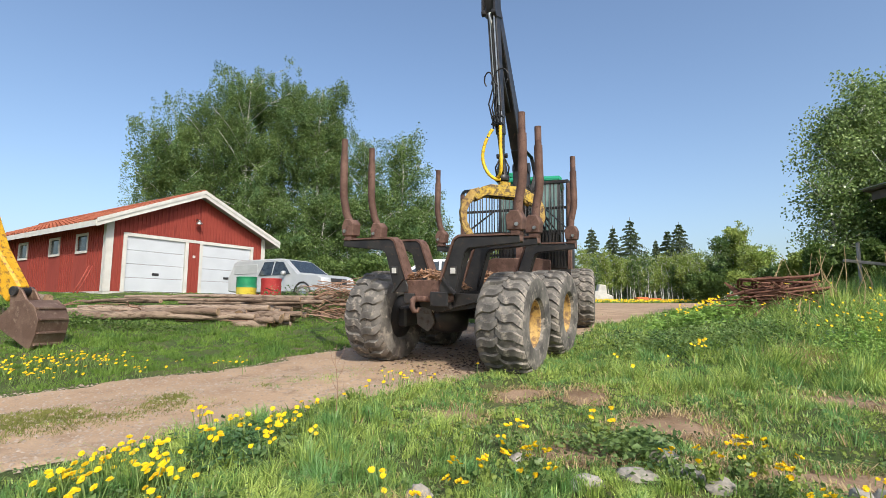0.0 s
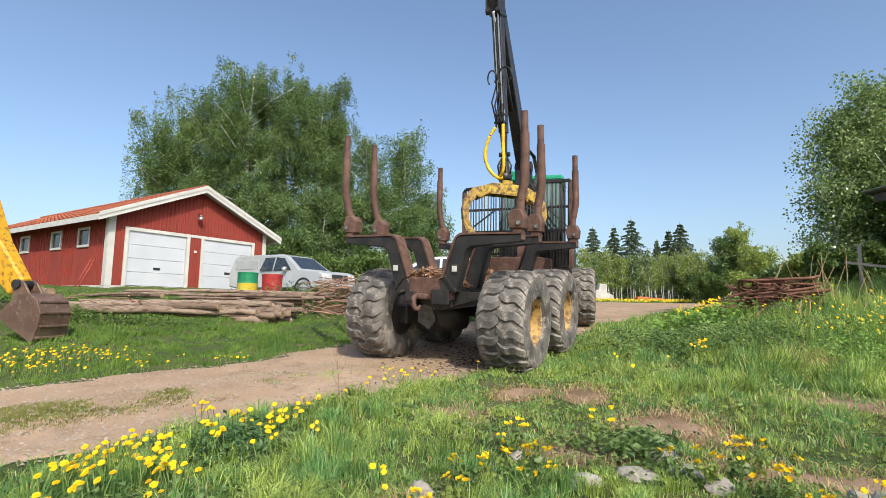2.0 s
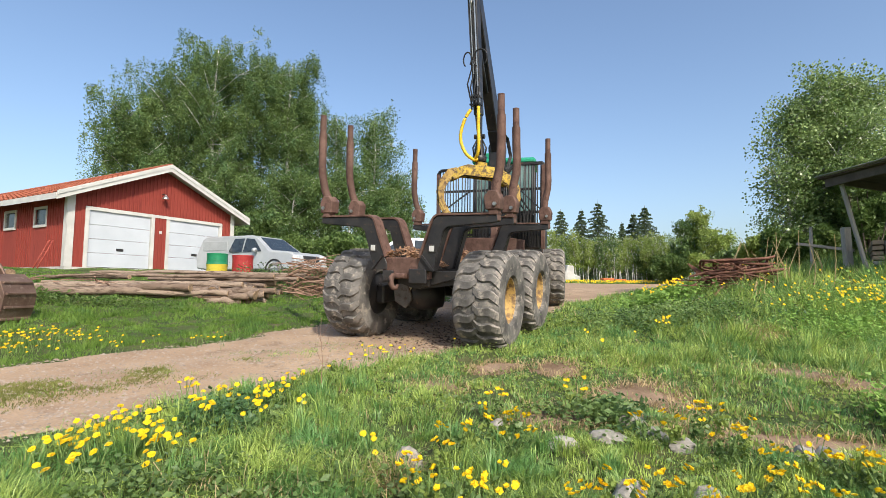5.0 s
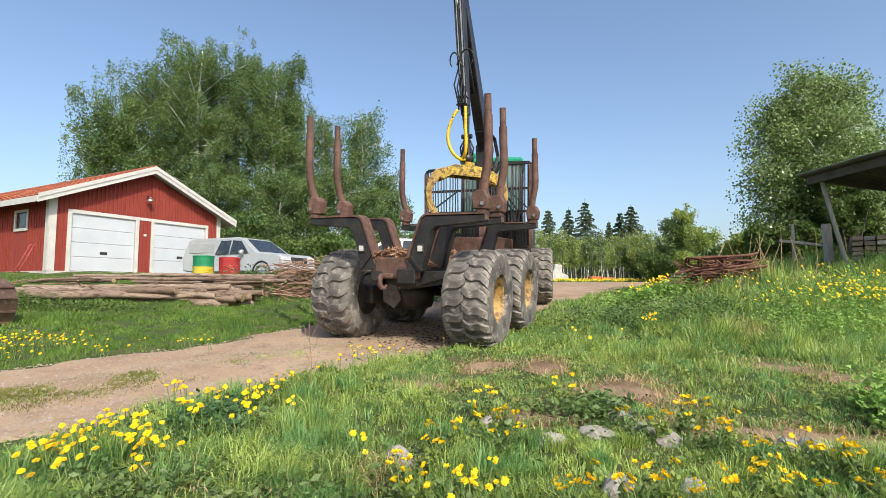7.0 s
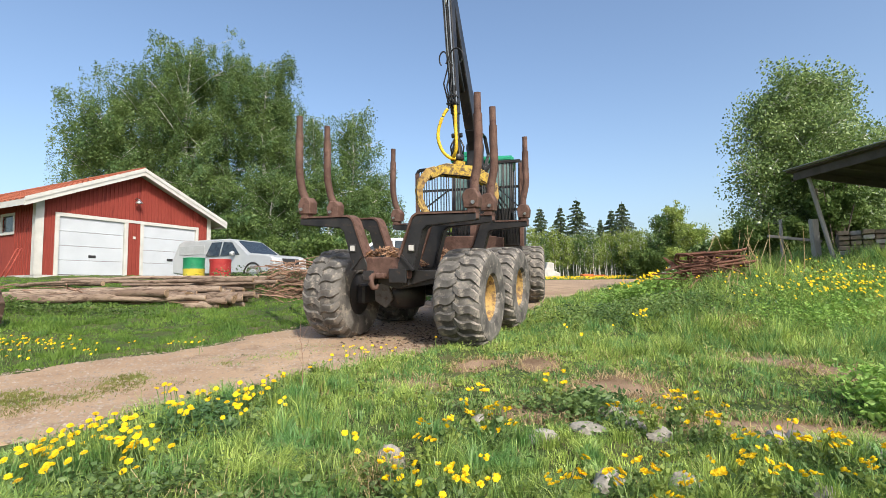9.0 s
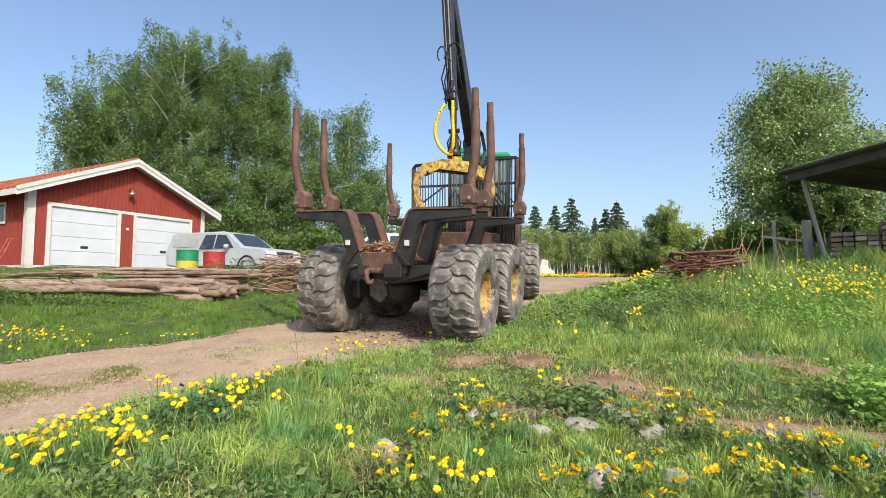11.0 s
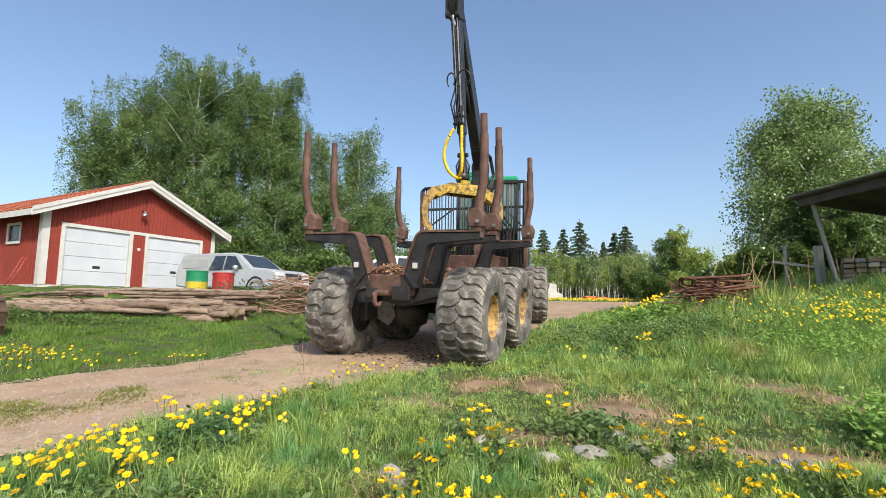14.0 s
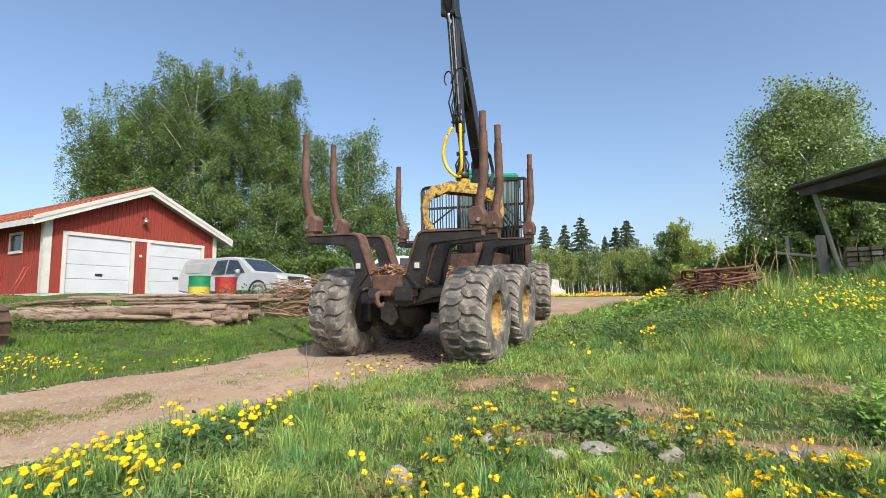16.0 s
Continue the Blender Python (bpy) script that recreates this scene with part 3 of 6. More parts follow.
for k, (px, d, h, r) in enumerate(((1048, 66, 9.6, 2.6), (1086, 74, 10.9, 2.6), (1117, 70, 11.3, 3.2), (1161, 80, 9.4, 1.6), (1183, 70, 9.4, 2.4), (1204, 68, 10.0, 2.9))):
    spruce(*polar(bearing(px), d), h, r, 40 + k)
YOUNG = "slender young birch with a bare pale stem across the yard"
rng_y = random.Random(62)
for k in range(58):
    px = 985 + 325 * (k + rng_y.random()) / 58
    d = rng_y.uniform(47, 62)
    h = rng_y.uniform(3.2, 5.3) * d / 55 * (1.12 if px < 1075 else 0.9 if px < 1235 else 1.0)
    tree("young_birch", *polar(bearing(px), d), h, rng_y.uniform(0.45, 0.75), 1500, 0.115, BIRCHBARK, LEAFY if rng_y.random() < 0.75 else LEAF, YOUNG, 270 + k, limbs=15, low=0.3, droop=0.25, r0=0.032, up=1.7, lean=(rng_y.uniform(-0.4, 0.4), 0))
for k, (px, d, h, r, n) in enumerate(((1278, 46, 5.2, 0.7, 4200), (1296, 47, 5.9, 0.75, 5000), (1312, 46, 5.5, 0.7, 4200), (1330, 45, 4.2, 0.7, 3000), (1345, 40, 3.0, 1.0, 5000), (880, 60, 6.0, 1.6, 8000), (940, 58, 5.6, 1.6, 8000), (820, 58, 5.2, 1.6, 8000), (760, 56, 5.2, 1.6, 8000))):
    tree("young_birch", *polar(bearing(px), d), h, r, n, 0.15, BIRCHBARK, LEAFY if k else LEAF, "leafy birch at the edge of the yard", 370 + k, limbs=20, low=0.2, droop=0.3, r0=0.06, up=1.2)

# aspens by the shed
ASPEN = "slender aspen with fluttering leaves beside the shed"
for k, (x, y, h, r, n) in enumerate(((11.35, 13.2, 5.2, 0.95, 14000), (12.0, 13.6, 5.25, 0.95, 14000), (10.9, 13.5, 4.7, 0.85, 11000), (10.35, 13.3, 3.0, 0.95, 7000), (12.7, 13.5, 5.1, 0.95, 13000), (13.2, 13.9, 4.7, 0.95, 11000), (11.7, 12.9, 4.0, 0.95, 10000), (15.0, 14.4, 3.9, 1.0, 7000), (16.8, 14.6, 3.4, 1.0, 6000))):
    tree("aspen", x, y, h, r, int(n * 1.2), 0.074, BIRCHBARK, LEAFA, ASPEN, 110 + k, limbs=40, low=0.06, droop=0.2, r0=0.05, up=0.6, strands=5, tri=False)


def bush(name, x, y, h, r, n, leaf, material, label, seed):
    rng = random.Random(seed)
    t = thing(name, Matrix.Translation((x, y, gz(x, y) - 0.04)), label, "bush", "bushes")
    bm = bmesh.new()
    spots = []
    for k in range(12):
        a, q = rng.random() * 6.28, rng.random() ** 0.5 * r
        tip = Vector((math.cos(a) * q, math.sin(a) * q, h * rng.uniform(0.5, 0.95)))
        tube(bm, ((tip.x * 0.15, tip.y * 0.15, 0), tip * 0.6, tip), (0.025, 0.015, 0.006), 4)
        spots += [(*tip, 0.3 * r), (*(tip * 0.6), 0.35 * r)]
    part("stem", bm, TRUNK, t)
    leaves("foliage", spots, 1.0, n, leaf, material, t, 0.05, seed, tri=True)
    return t


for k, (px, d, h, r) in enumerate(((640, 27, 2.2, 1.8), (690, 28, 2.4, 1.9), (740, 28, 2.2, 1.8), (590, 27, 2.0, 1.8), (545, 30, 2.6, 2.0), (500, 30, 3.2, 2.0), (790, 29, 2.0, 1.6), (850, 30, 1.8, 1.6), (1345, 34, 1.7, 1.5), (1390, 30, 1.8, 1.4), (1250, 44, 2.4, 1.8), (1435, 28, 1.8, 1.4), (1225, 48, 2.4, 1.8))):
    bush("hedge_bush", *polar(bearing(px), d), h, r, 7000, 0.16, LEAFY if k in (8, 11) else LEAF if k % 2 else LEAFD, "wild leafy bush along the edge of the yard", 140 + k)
for k, (x, y, h, r) in enumerate(((11.6, 12.2, 2.6, 0.9), (10.2, 12.7, 1.2, 0.8), (13.0, 12.9, 1.6, 1.0), (14.9, 13.2, 1.1, 0.9))):
    bush("alder_bush", x, y, h, r, 7500, 0.09, LEAFD if k < 2 else LEAFA, "dense dark green alder bush under the aspens", 160 + k)
# the wood's far edge closes the distance
rng_far = random.Random(5)
spots = []
for k in range(420):
    b, d = rng_far.uniform(-75, 80), rng_far.uniform(68, 115)
    x, y = polar(b, d)
    h = rng_far.uniform(2.0, 5.0) * d / 90
    spots.append((x, y, gz(x, y) + h * 0.45, h * 0.5))
far = leaves("far_woods", spots, 1.0, 80000, 0.4, LEAF, None, 0.3, 9, tri=True)
tagged(far, "dense green wood closing the distance", "woods", kind="stuff")


# ---- forwarder ----
def wheel_mesh(radius, width, lugs=19):
    """A balloon tyre with worn angled lugs, about the axis X; returns tyre and rim meshes. The hub side is +X."""
    bm = bmesh.new()
    hw = width / 2
    rr = radius * 0.455
    prof = [(-hw * 0.78, rr), (-hw * 0.98, rr * 1.12), (-hw * 1.05, radius * 0.74), (-hw * 1.0, radius * 0.88), (-hw * 0.84, radius * 0.94), (-hw * 0.5, radius * 0.962), (0, radius * 0.968)]
    prof = prof + [(-a, r) for a, r in prof[-2::-1]]
    lathe(bm, prof, 56)

    def surf(x, ang, lift):
        ax = abs(x)
        r = np.interp(-ax, [p[0] for p in (prof[3], prof[4], prof[5], prof[6])], [p[1] for p in (prof[3], prof[4], prof[5], prof[6])])
        r += lift
        return (x, r * math.cos(ang), r * math.sin(ang))
    step = 2 * math.pi / lugs
    rng = random.Random(3)
    tyre = mesh_of(bm, "tyre", RUBBER, True)
    tyre.set_sharp_from_angle(angle=radians(38))
    lug = []
    for side in (-1, 1):
        for k in range(3):
            bm = bmesh.new()
            a0 = 0.0
            rows = []
            n = 7
            for i in range(n):
                f = i / (n - 1)
                x = side * (-0.05 + f * 1.03) * hw
                ang = a0 + step * (0.62 * f + 0.16 * math.sin(f * 6.5))
                w = step * (0.21 + 0.07 * f)
                wob = rng.uniform(-0.02, 0.02) * step
                top = 0.032 if 0 < i < n - 1 else 0.018
                rows.append([bm.verts.new(surf(x, ang + o * w + wob, lf)) for o, lf in ((-1.25, -0.012), (-0.85, top), (0.85, top), (1.25, -0.012))])
            for q0, q1 in zip(rows, rows[1:]):
                for j in range(3):
                    fv = (q0[j], q0[j + 1], q1[j + 1], q1[j])
                    bm.faces.new(fv if side > 0 else fv[::-1])
            bm.faces.new(rows[0] if side < 0 else rows[0][::-1])
            bm.faces.new(rows[-1][::-1] if side < 0 else rows[-1])
            bmesh.ops.recalc_face_normals(bm, faces=bm.faces)
            lug.append(mesh_of(bm, "lug", RUBBER, True))
            lug[-1].set_sharp_from_angle(angle=radians(38))
    bm = bmesh.new()
    lathe(bm, ((-hw * 0.8, rr * 0.99), (-hw * 0.6, rr * 0.93), (-hw * 0.2, rr * 0.9), (-hw * 0.16, rr * 0.8), (-hw * 0.24, rr * 0.45), (-hw * 0.02, rr * 0.42), (hw * 0.02, 0.0001)), 32)
    lathe(bm, ((-hw * 0.2, rr * 0.9), (hw * 0.62, rr * 0.94), (hw * 0.82, rr * 1.0), (hw * 0.84, rr * 1.05), (hw * 0.78, rr * 1.04), (hw * 0.6, rr * 0.985)), 32)
    for k in range(10):
        a = k * 2 * math.pi / 10
        tube(bm, ((-hw * 0.22, rr * 0.6 * math.cos(a), rr * 0.6 * math.sin(a)), (-hw * 0.1, rr * 0.6 * math.cos(a), rr * 0.6 * math.sin(a))), 0.018, 6)
    rim = mesh_of(bm, "rim", OCHRE, True)
    rim.set_sharp_from_angle(angle=radians(35))
    return tyre, rim, lug, step, lugs


def forwarder():
    m = Matrix.Translation((0.15, 7.467, 0.616)) @ Matrix.Rotation(radians(-27.83), 4, "Z") @ Matrix.Rotation(radians(4.42), 4, "X") @ Matrix.Rotation(radians(2.0), 4, "Y")
    f = thing("forwarder", m, "old black and rust-brown forestry forwarder with its crane raised", "forwarder")
    tyre, rim, lug, step, lugs = wheel_mesh(0.67, 0.64)

    def wheel(x, y, z, turn=0.0, spin=0.0):
        w = new("wheel")
        w.parent = f
        w.matrix_local = Matrix.Translation((x, y, z)) @ Matrix.Rotation(turn + (math.pi if x < 0.2 else 0), 4, "Z") @ Matrix.Rotation(spin, 4, "X")
        for nm, me, lab in (("tyre", tyre, "worn dusty tyre with angled lugs"), ("rim", rim, "ochre yellow steel rim")):
            o = new(nm, me)
            o.parent = w
            tagged(o, lab)
        for k in range(lugs):
            for i in (0, 1):
                o = new("lug", lug[3 * i + k % 3])
                o.parent = w
                o.matrix_local = Matrix.Rotation(k * step + step / 2 * i, 4, "X")
        bm = bmesh.new()
        lathe(bm, ((-0.262, 0.315), (-0.272, 0.31), (-0.272, 0.17), (-0.3, 0.15), (-0.3, 0.0001)), 24)
        part("hub_casing", bm, BLACK, w, smooth=True)
        return w
    BY = 1.66
    for k, (x, y) in enumerate(((-1.03, 0.0), (1.03, 0.0), (-1.03, BY), (1.03, BY))):
        wheel(x, y, 0.67, 0.0, k * 0.37)
    art = radians(12)
    J = Vector((0, 3.6, 0))
    RF = Matrix.Translation(J) @ Matrix.Rotation(art, 4, "Z") @ Matrix.Translation(-J)
    for x in (-1.03, 1.03):
        p = RF @ Vector((x, 5.35, 0.67))
        w = wheel(p.x if x > 0 else p.x, p.y, p.z, art, 0.2)
    # bogie boxes and axles
    for s in (-1, 1):
        bm = bmesh.new()
        beam(bm, (s * 0.66, -0.15, 0.68), (s * 0.66, BY + 0.15, 0.68), 0.14, 0.3, bevel=0.03)
        part("bogie_box", bm, BLACK, f)
    bm = bmesh.new()
    tube(bm, ((-0.6, BY / 2, 0.72), (0.6, BY / 2, 0.72)), 0.13, 14)
    part("rear_axle", bm, BLACK, f, smooth=True)
    bm = bmesh.new()
    rings = lathe(bm, ((-0.28, 0.12), (-0.25, 0.2), (-0.1, 0.24), (0.1, 0.24), (0.25, 0.2), (0.28, 0.12)), 20, "X")
    bmesh.ops.transform(bm, matrix=Matrix.Translation((-0.12, 0.34, 0.66)) @ Matrix.Rotation(0.5, 4, "Z"), verts=bm.verts)
    for r in (rings[0][::-1], rings[-1]):
        bm.faces.new(r)
    part("differential", bm, BLACK, f, smooth=True)
    bm = bmesh.new()
    beam(bm, (-0.36, 0.1, 0.56), (-0.22, 0.1, 0.95), 0.1, 0.14, (0, 1, 0), 0.02)
    part("bracket", bm, CONC, f, "dusty grey bracket")
    bm = bmesh.new()
    prism(bm, ((-0.52, 0.86), (-0.3, 0.94), (-0.2, 0.6), (-0.32, 0.46), (-0.5, 0.56)), 0.02, 0.06, bevel=0.01)
    part("guard_plate", bm, mat("dusty_steel", (0.12, 0.11, 0.1), (0.2, 0.185, 0.165), 0.75, metal=0.2, scale=5, bump=0.3, c=(0.09, 0.06, 0.045), cut=0.58), f, "dusty bent guard plate under the rear axle")
    bm = bmesh.new()
    tube(bm, ((0.3, -0.38, 1.02), (0.16, -0.2, 0.84), (0.0, 0.1, 0.78), (-0.14, 0.3, 0.82)), 0.018, 7)
    part("hose", bm, HOSE, f, smooth=True)
    bm = bmesh.new()
    tube(bm, ((0.38, -0.3, 1.0), (0.46, 0.0, 0.8), (0.5, 0.4, 0.76), (0.46, 0.9, 0.9)), 0.018, 7)
    part("hose", bm, HOSE, f, smooth=True)
    for sx_ in (-1, 1):
        for zz_ in (1.0, 1.16):
            bm = bmesh.new()
            tube(bm, ((sx_ * 0.29, -0.625, zz_), (sx_ * 0.29, -0.645, zz_)), 0.02, 6)
            part("bolt", bm, STEEL, f)
    # frame rails and bed plate
    for s in (-1, 1):
        bm = bmesh.new()
        beam(bm, (s * 0.27, -0.5, 0.97), (s * 0.27, 3.5, 0.97), 0.1, 0.24, bevel=0.01)
        part("frame_rail", bm, BLACK, f)
    bm = bmesh.new()
    box(bm, (-0.34, -0.45, 1.09), (0.34, 2.7, 1.11), 0.004)
    part("bed_plate", bm, RUST, f)
    # V-shaped skid pan under the bed
    bm = bmesh.new()
    prism(bm, ((-0.2, 0.88), (0.1, 0.8), (0.75, 0.98), (0.75, 1.06), (-0.2, 1.06)), -0.42, -0.36, bevel=0.006)
    part("rear_pan", bm, BLACK, f)
    bm = bmesh.new()
    prism(bm, ((0.12, 0.79), (0.78, 0.9), (0.76, 0.96), (0.1, 0.86)), -0.36, 2.6)
    part("belly_pan", bm, BLACK, f)
    # rear crossmember with tow hook
    bm = bmesh.new()
    box(bm, (-0.33, -0.62, 0.95), (0.36, -0.46, 1.24), 0.015)
    part("rear_crossmember", bm, RUST, f, "rusty rear crossmember with packed dirt")
    bm = bmesh.new()
    box(bm, (0.1, -0.66, 0.9), (0.36, -0.62, 1.09), 0.01)
    part("mounting_plate", bm, BLACK, f)
    bm = bmesh.new()
    box(bm, (-0.3, -0.66, 0.92), (-0.14, -0.62, 1.06), 0.01)
    part("mounting_plate", bm, BLACK, f)
    bm = bmesh.new()
    box(bm, (-0.14, -0.72, 0.96), (0.06, -0.62, 1.03), 0.012)
    tube(bm, [(-0.09, -0.72, 1.0), (-0.09, -0.78, 0.97), (-0.085, -0.8, 0.9), (-0.07, -0.77, 0.84), (-0.03, -0.74, 0.84), (-0.01, -0.74, 0.88)], [0.04, 0.042, 0.04, 0.035, 0.03, 0.02], 10)
    part("tow_hook", bm, RUST, f, "rusty tow hook", smooth=True)
    bm = bmesh.new()
    for dy in (0.3,):
        box(bm, (0.66, dy - 0.1, 0.6), (0.7, dy + 0.02, 1.02), 0.008)
        tube(bm, ((0.68, dy - 0.12, 0.62), (0.68, dy - 0.12, 1.0)), 0.035, 8)
    part("red_cylinder", bm, mat("dull_red", (0.16, 0.02, 0.02), (0.24, 0.04, 0.03), 0.5, scale=6, c=(0.05, 0.03, 0.03)), f, "dull red hydraulic cylinder")
    # bunks: two bent arms each, with sockets and stakes
    ARM = ((-1.33, 1.79), (-1.33, 1.71), (-0.66, 1.655), (-0.6, 1.6), (-0.45, 1.07), (-0.24, 1.07), (-0.24, 1.16), (-0.29, 1.26), (-0.46, 1.74), (-0.52, 1.79))
    FLANGE = ((-1.33, 1.80), (-0.53, 1.80), (-0.47, 1.765), (-0.45, 1.73), (-0.27, 1.24), (-0.245, 1.255), (-0.425, 1.74), (-0.46, 1.79), (-0.52, 1.825), (-1.33, 1.82))
    for y in (-0.567, 0.133, 2.252):
        b = new("bunk")
        b.parent = f
        b.matrix_local = Matrix.Translation((0, y, 0))
        for s in (-1, 1):
            bm = bmesh.new()
            prism(bm, [(-s * q[0], q[1]) for q in ARM], -0.085, -0.065, bevel=0.004)
            prism(bm, [(-s * q[0], q[1]) for q in ARM], 0.065, 0.085, bevel=0.004)
            part("arm", bm, BLACK, b)
            bm = bmesh.new()
            prism(bm, [(-s * q[0], q[1]) for q in FLANGE], -0.1, 0.1)
            part("arm_flange", bm, RUST, b, "rust-worn upper flange")
            bm = bmesh.new()
            prism(bm, [(-s * q[0], q[1]) for q in ((-1.3, 1.7), (-1.3, 1.72), (-0.64, 1.667), (-0.57, 1.6), (-0.42, 1.07), (-0.46, 1.07), (-0.61, 1.6), (-0.67, 1.645))], -0.064, 0.064)
            part("arm_web", bm, BLACK, b)
            bm = bmesh.new()
            sx = s * 1.27
            box(bm, (sx - 0.06, -0.075, 1.72), (sx + 0.06, 0.075, 1.9), 0.012)
            prism(bm, [(sx - 0.1 * s, 1.86), (sx + 0.085 * s, 1.86), (sx + 0.1 * s, 2.0), (sx + 0.05 * s, 2.1), (sx - 0.06 * s, 2.1), (sx - 0.12 * s, 2.03)], -0.09, 0.09, bevel=0.012)
            sock = part("socket", bm, RUST, b, "heavy rusty stake socket")
            bm = bmesh.new()
            tube(bm, ((sx + s * 0.03, -0.09, 1.93), (sx + s * 0.03, -0.115, 1.93)), 0.025, 8)
            part("bolt", bm, STEEL, sock)
            bm = bmesh.new()
            jx, lean = random.uniform(-0.015, 0.015), random.uniform(-0.02, 0.02)
            wide = 0.968 if y > 2 else 1.0
            px = [(s * q - (0.03 if k_ > 1 else 0)) * wide for k_, q in enumerate((1.26, 1.285, 1.32, 1.35, 1.37, 1.375, 1.375, 1.37))]
            px = [q + (jx if k_ > 5 else 0) for k_, q in enumerate(px)]
            pz = [1.95, 2.06, 2.2, 2.34, 2.44, 2.56, 2.8, 3.04]
            tube(bm, [(a, lean * (c - 2), c) for a, c in zip(px, pz)], 0.057, 12)
            tube(bm, ((px[-1], lean, 3.03), (px[-1] - s * 0.005, lean * 1.2, 3.3)), 0.046, 12)
            part("stake", bm, RUST, b, "bent rust-brown pipe stake", smooth=True).data.set_sharp_from_angle(angle=radians(40))
    for s in (-1, 1):
        bm = bmesh.new()
        box(bm, (s * 0.447 - 0.052, -0.672, 1.31), (s * 0.447 + 0.052, -0.654, 1.42), 0.008)
        lamp = part("lamp_housing", bm, BLACK, f)
        bm = bmesh.new()
        box(bm, (s * 0.447 - 0.036, -0.678, 1.328), (s * 0.447 + 0.036, -0.672, 1.402), 0.004)
        part("lens", bm, WHITE, lamp, "white square work lamp lens")
        bm = bmesh.new()
        beam(bm, (s * 0.3, -0.66, 1.27), (s * 0.47, -0.66, 1.07), 0.03, 0.05, (0, 1, 0))
        part("gusset", bm, BLACK, f)
        bm = bmesh.new()
        prism(bm, ((s * 0.3, 1.07), (s * 0.3, 1.2), (s * 0.44, 1.07)), -0.3, -0.28)
        part("gusset", bm, BLACK, f)
    # bark and chips lying on the bed
    rng = np.random.default_rng(4)
    n = 3000
    c = np.stack([rng.uniform(-0.36, 0.36, n), rng.uniform(-0.63, 2.5, n), np.zeros(n)], 1)
    c[:, 2] = np.where(c[:, 1] < -0.45, 1.25, 1.12) + rng.random(n) * 0.13 * (1 - (c[:, 0] / 0.36) ** 2) + 0.08 * np.exp(-((c[:, 1] - 1.3) / 0.6) ** 2)
    a = rng.normal(size=(n, 3)) * (0.036, 0.036, 0.018)
    b2 = rng.normal(size=(n, 3)) * (0.008, 0.008, 0.006)
    v = np.stack([c - a - b2, c + a - b2, c + a + b2, c - a + b2], 1).reshape(-1, 3)
    debris = raw("bark_debris", v, np.arange(4 * n).reshape(n, 4), 4, mat("bark_chips", (0.22, 0.11, 0.06), (0.42, 0.26, 0.16), 0.9, scale=8, island=0.8), f, "loose bark and wood chips on the bed")
    tagged(debris, kind="stuff")
    # headboard gate
    gate = new("headboard")
    gate.parent = f
    gate.matrix_local = Matrix.Translation((0, 2.85, 0))
    TOPS = ((-1.12, 2.84), (-1.06, 2.93), (-0.36, 2.96), (0.02, 2.74), (0.28, 2.74), (0.52, 2.98), (1.06, 2.98), (1.1, 2.9))

    def top_at(x):
        return float(np.interp(x, [q[0] for q in TOPS], [q[1] for q in TOPS]))
    for p0, p1 in zip(TOPS, TOPS[1:]):
        bm = bmesh.new()
        beam(bm, (p0[0], 0, p0[1]), (p1[0], 0, p1[1]), 0.06, 0.055, (0, 1, 0), 0.008)
        part("top_rail", bm, BLACK, gate)
    for x, w in ((-1.1, 0.075), (1.08, 0.075)):
        bm = bmesh.new()
        beam(bm, (x, 0, 1.35), (x, 0, top_at(x)), w, 0.07, (0, 1, 0), 0.008)
        part("side_post", bm, RUST, gate)
    bm = bmesh.new()
    beam(bm, (0.12, -0.02, 1.2), (0.12, -0.02, 2.8), 0.13, 0.1, (0, 1, 0), 0.012)
    part("centre_post", bm, RUST, gate)
    for z in (1.62, 2.06, 2.5):
        bm = bmesh.new()
        beam(bm, (-1.06, 0.03, z), (1.05, 0.03, z), 0.03, 0.05, (0, 0, 1), 0.004)
        part("cross_rail", bm, BLACK, gate)
    for x0, x1 in ((-1.05, -0.42), (0.6, 1.05)):
        bm = bmesh.new()
        beam(bm, (x0, 0.045, 2.08 if x0 < 0 else 2.5), (x1, 0.045, 2.5 if x0 < 0 else 2.08), 0.02, 0.05, (0, 1, 0))
        part("brace", bm, BLACK, gate)
    bm = bmesh.new()
    tube(bm, ((0, 0, 0), (0, 0, 1)), 0.0125, 6)
    bar = mesh_of(bm, "bar", BLACK, True)
    xs = [-1.02 + 0.062 * k for k in range(17)] + [0.24 + 0.056 * k for k in range(15)]
    for x in xs:
        o = new("bar", bar)
        o.parent = gate
        o.matrix_local = Matrix.Translation((x, random.uniform(-0.006, 0.006), 1.4)) @ Matrix.Rotation(random.uniform(-0.012, 0.012), 4, "Y") @ Matrix.Diagonal((1, 1, top_at(x) - 1.4, 1))
    bm = bmesh.new()
    prism(bm, ((-0.55, 1.12), (0.75, 1.12), (0.75, 1.52), (0.5, 1.56), (-0.4, 1.56), (-0.55, 1.5)), 2.72, 2.78, bevel=0.012)
    part("headboard_plate", bm, RUST, f, "rusty steel plate under the headboard")
    # crane column, boom, stick
    bm = bmesh.new()
    lathe(bm, ((1.1, 0.2), (1.5, 0.2), (1.55, 0.15), (2.5, 0.14), (2.6, 0.17), (3.0, 0.17), (3.05, 0.12)), 18, "Z")
    bmesh.ops.transform(bm, matrix=Matrix.Translation((0.06, 3.16, 0)), verts=bm.verts)
    part("crane_column", bm, BLACK, f, smooth=True)
    A, B, C = Vector((0.07, 3.12, 3.34)), Vector((0.26, 1.2, 5.78)), Vector((0.33, 1.39, 3.24))
    bdir = (B - A).normalized()
    side = Vector((1, 0.08, 0)).normalized()
    upv = side.cross(bdir).normalized()
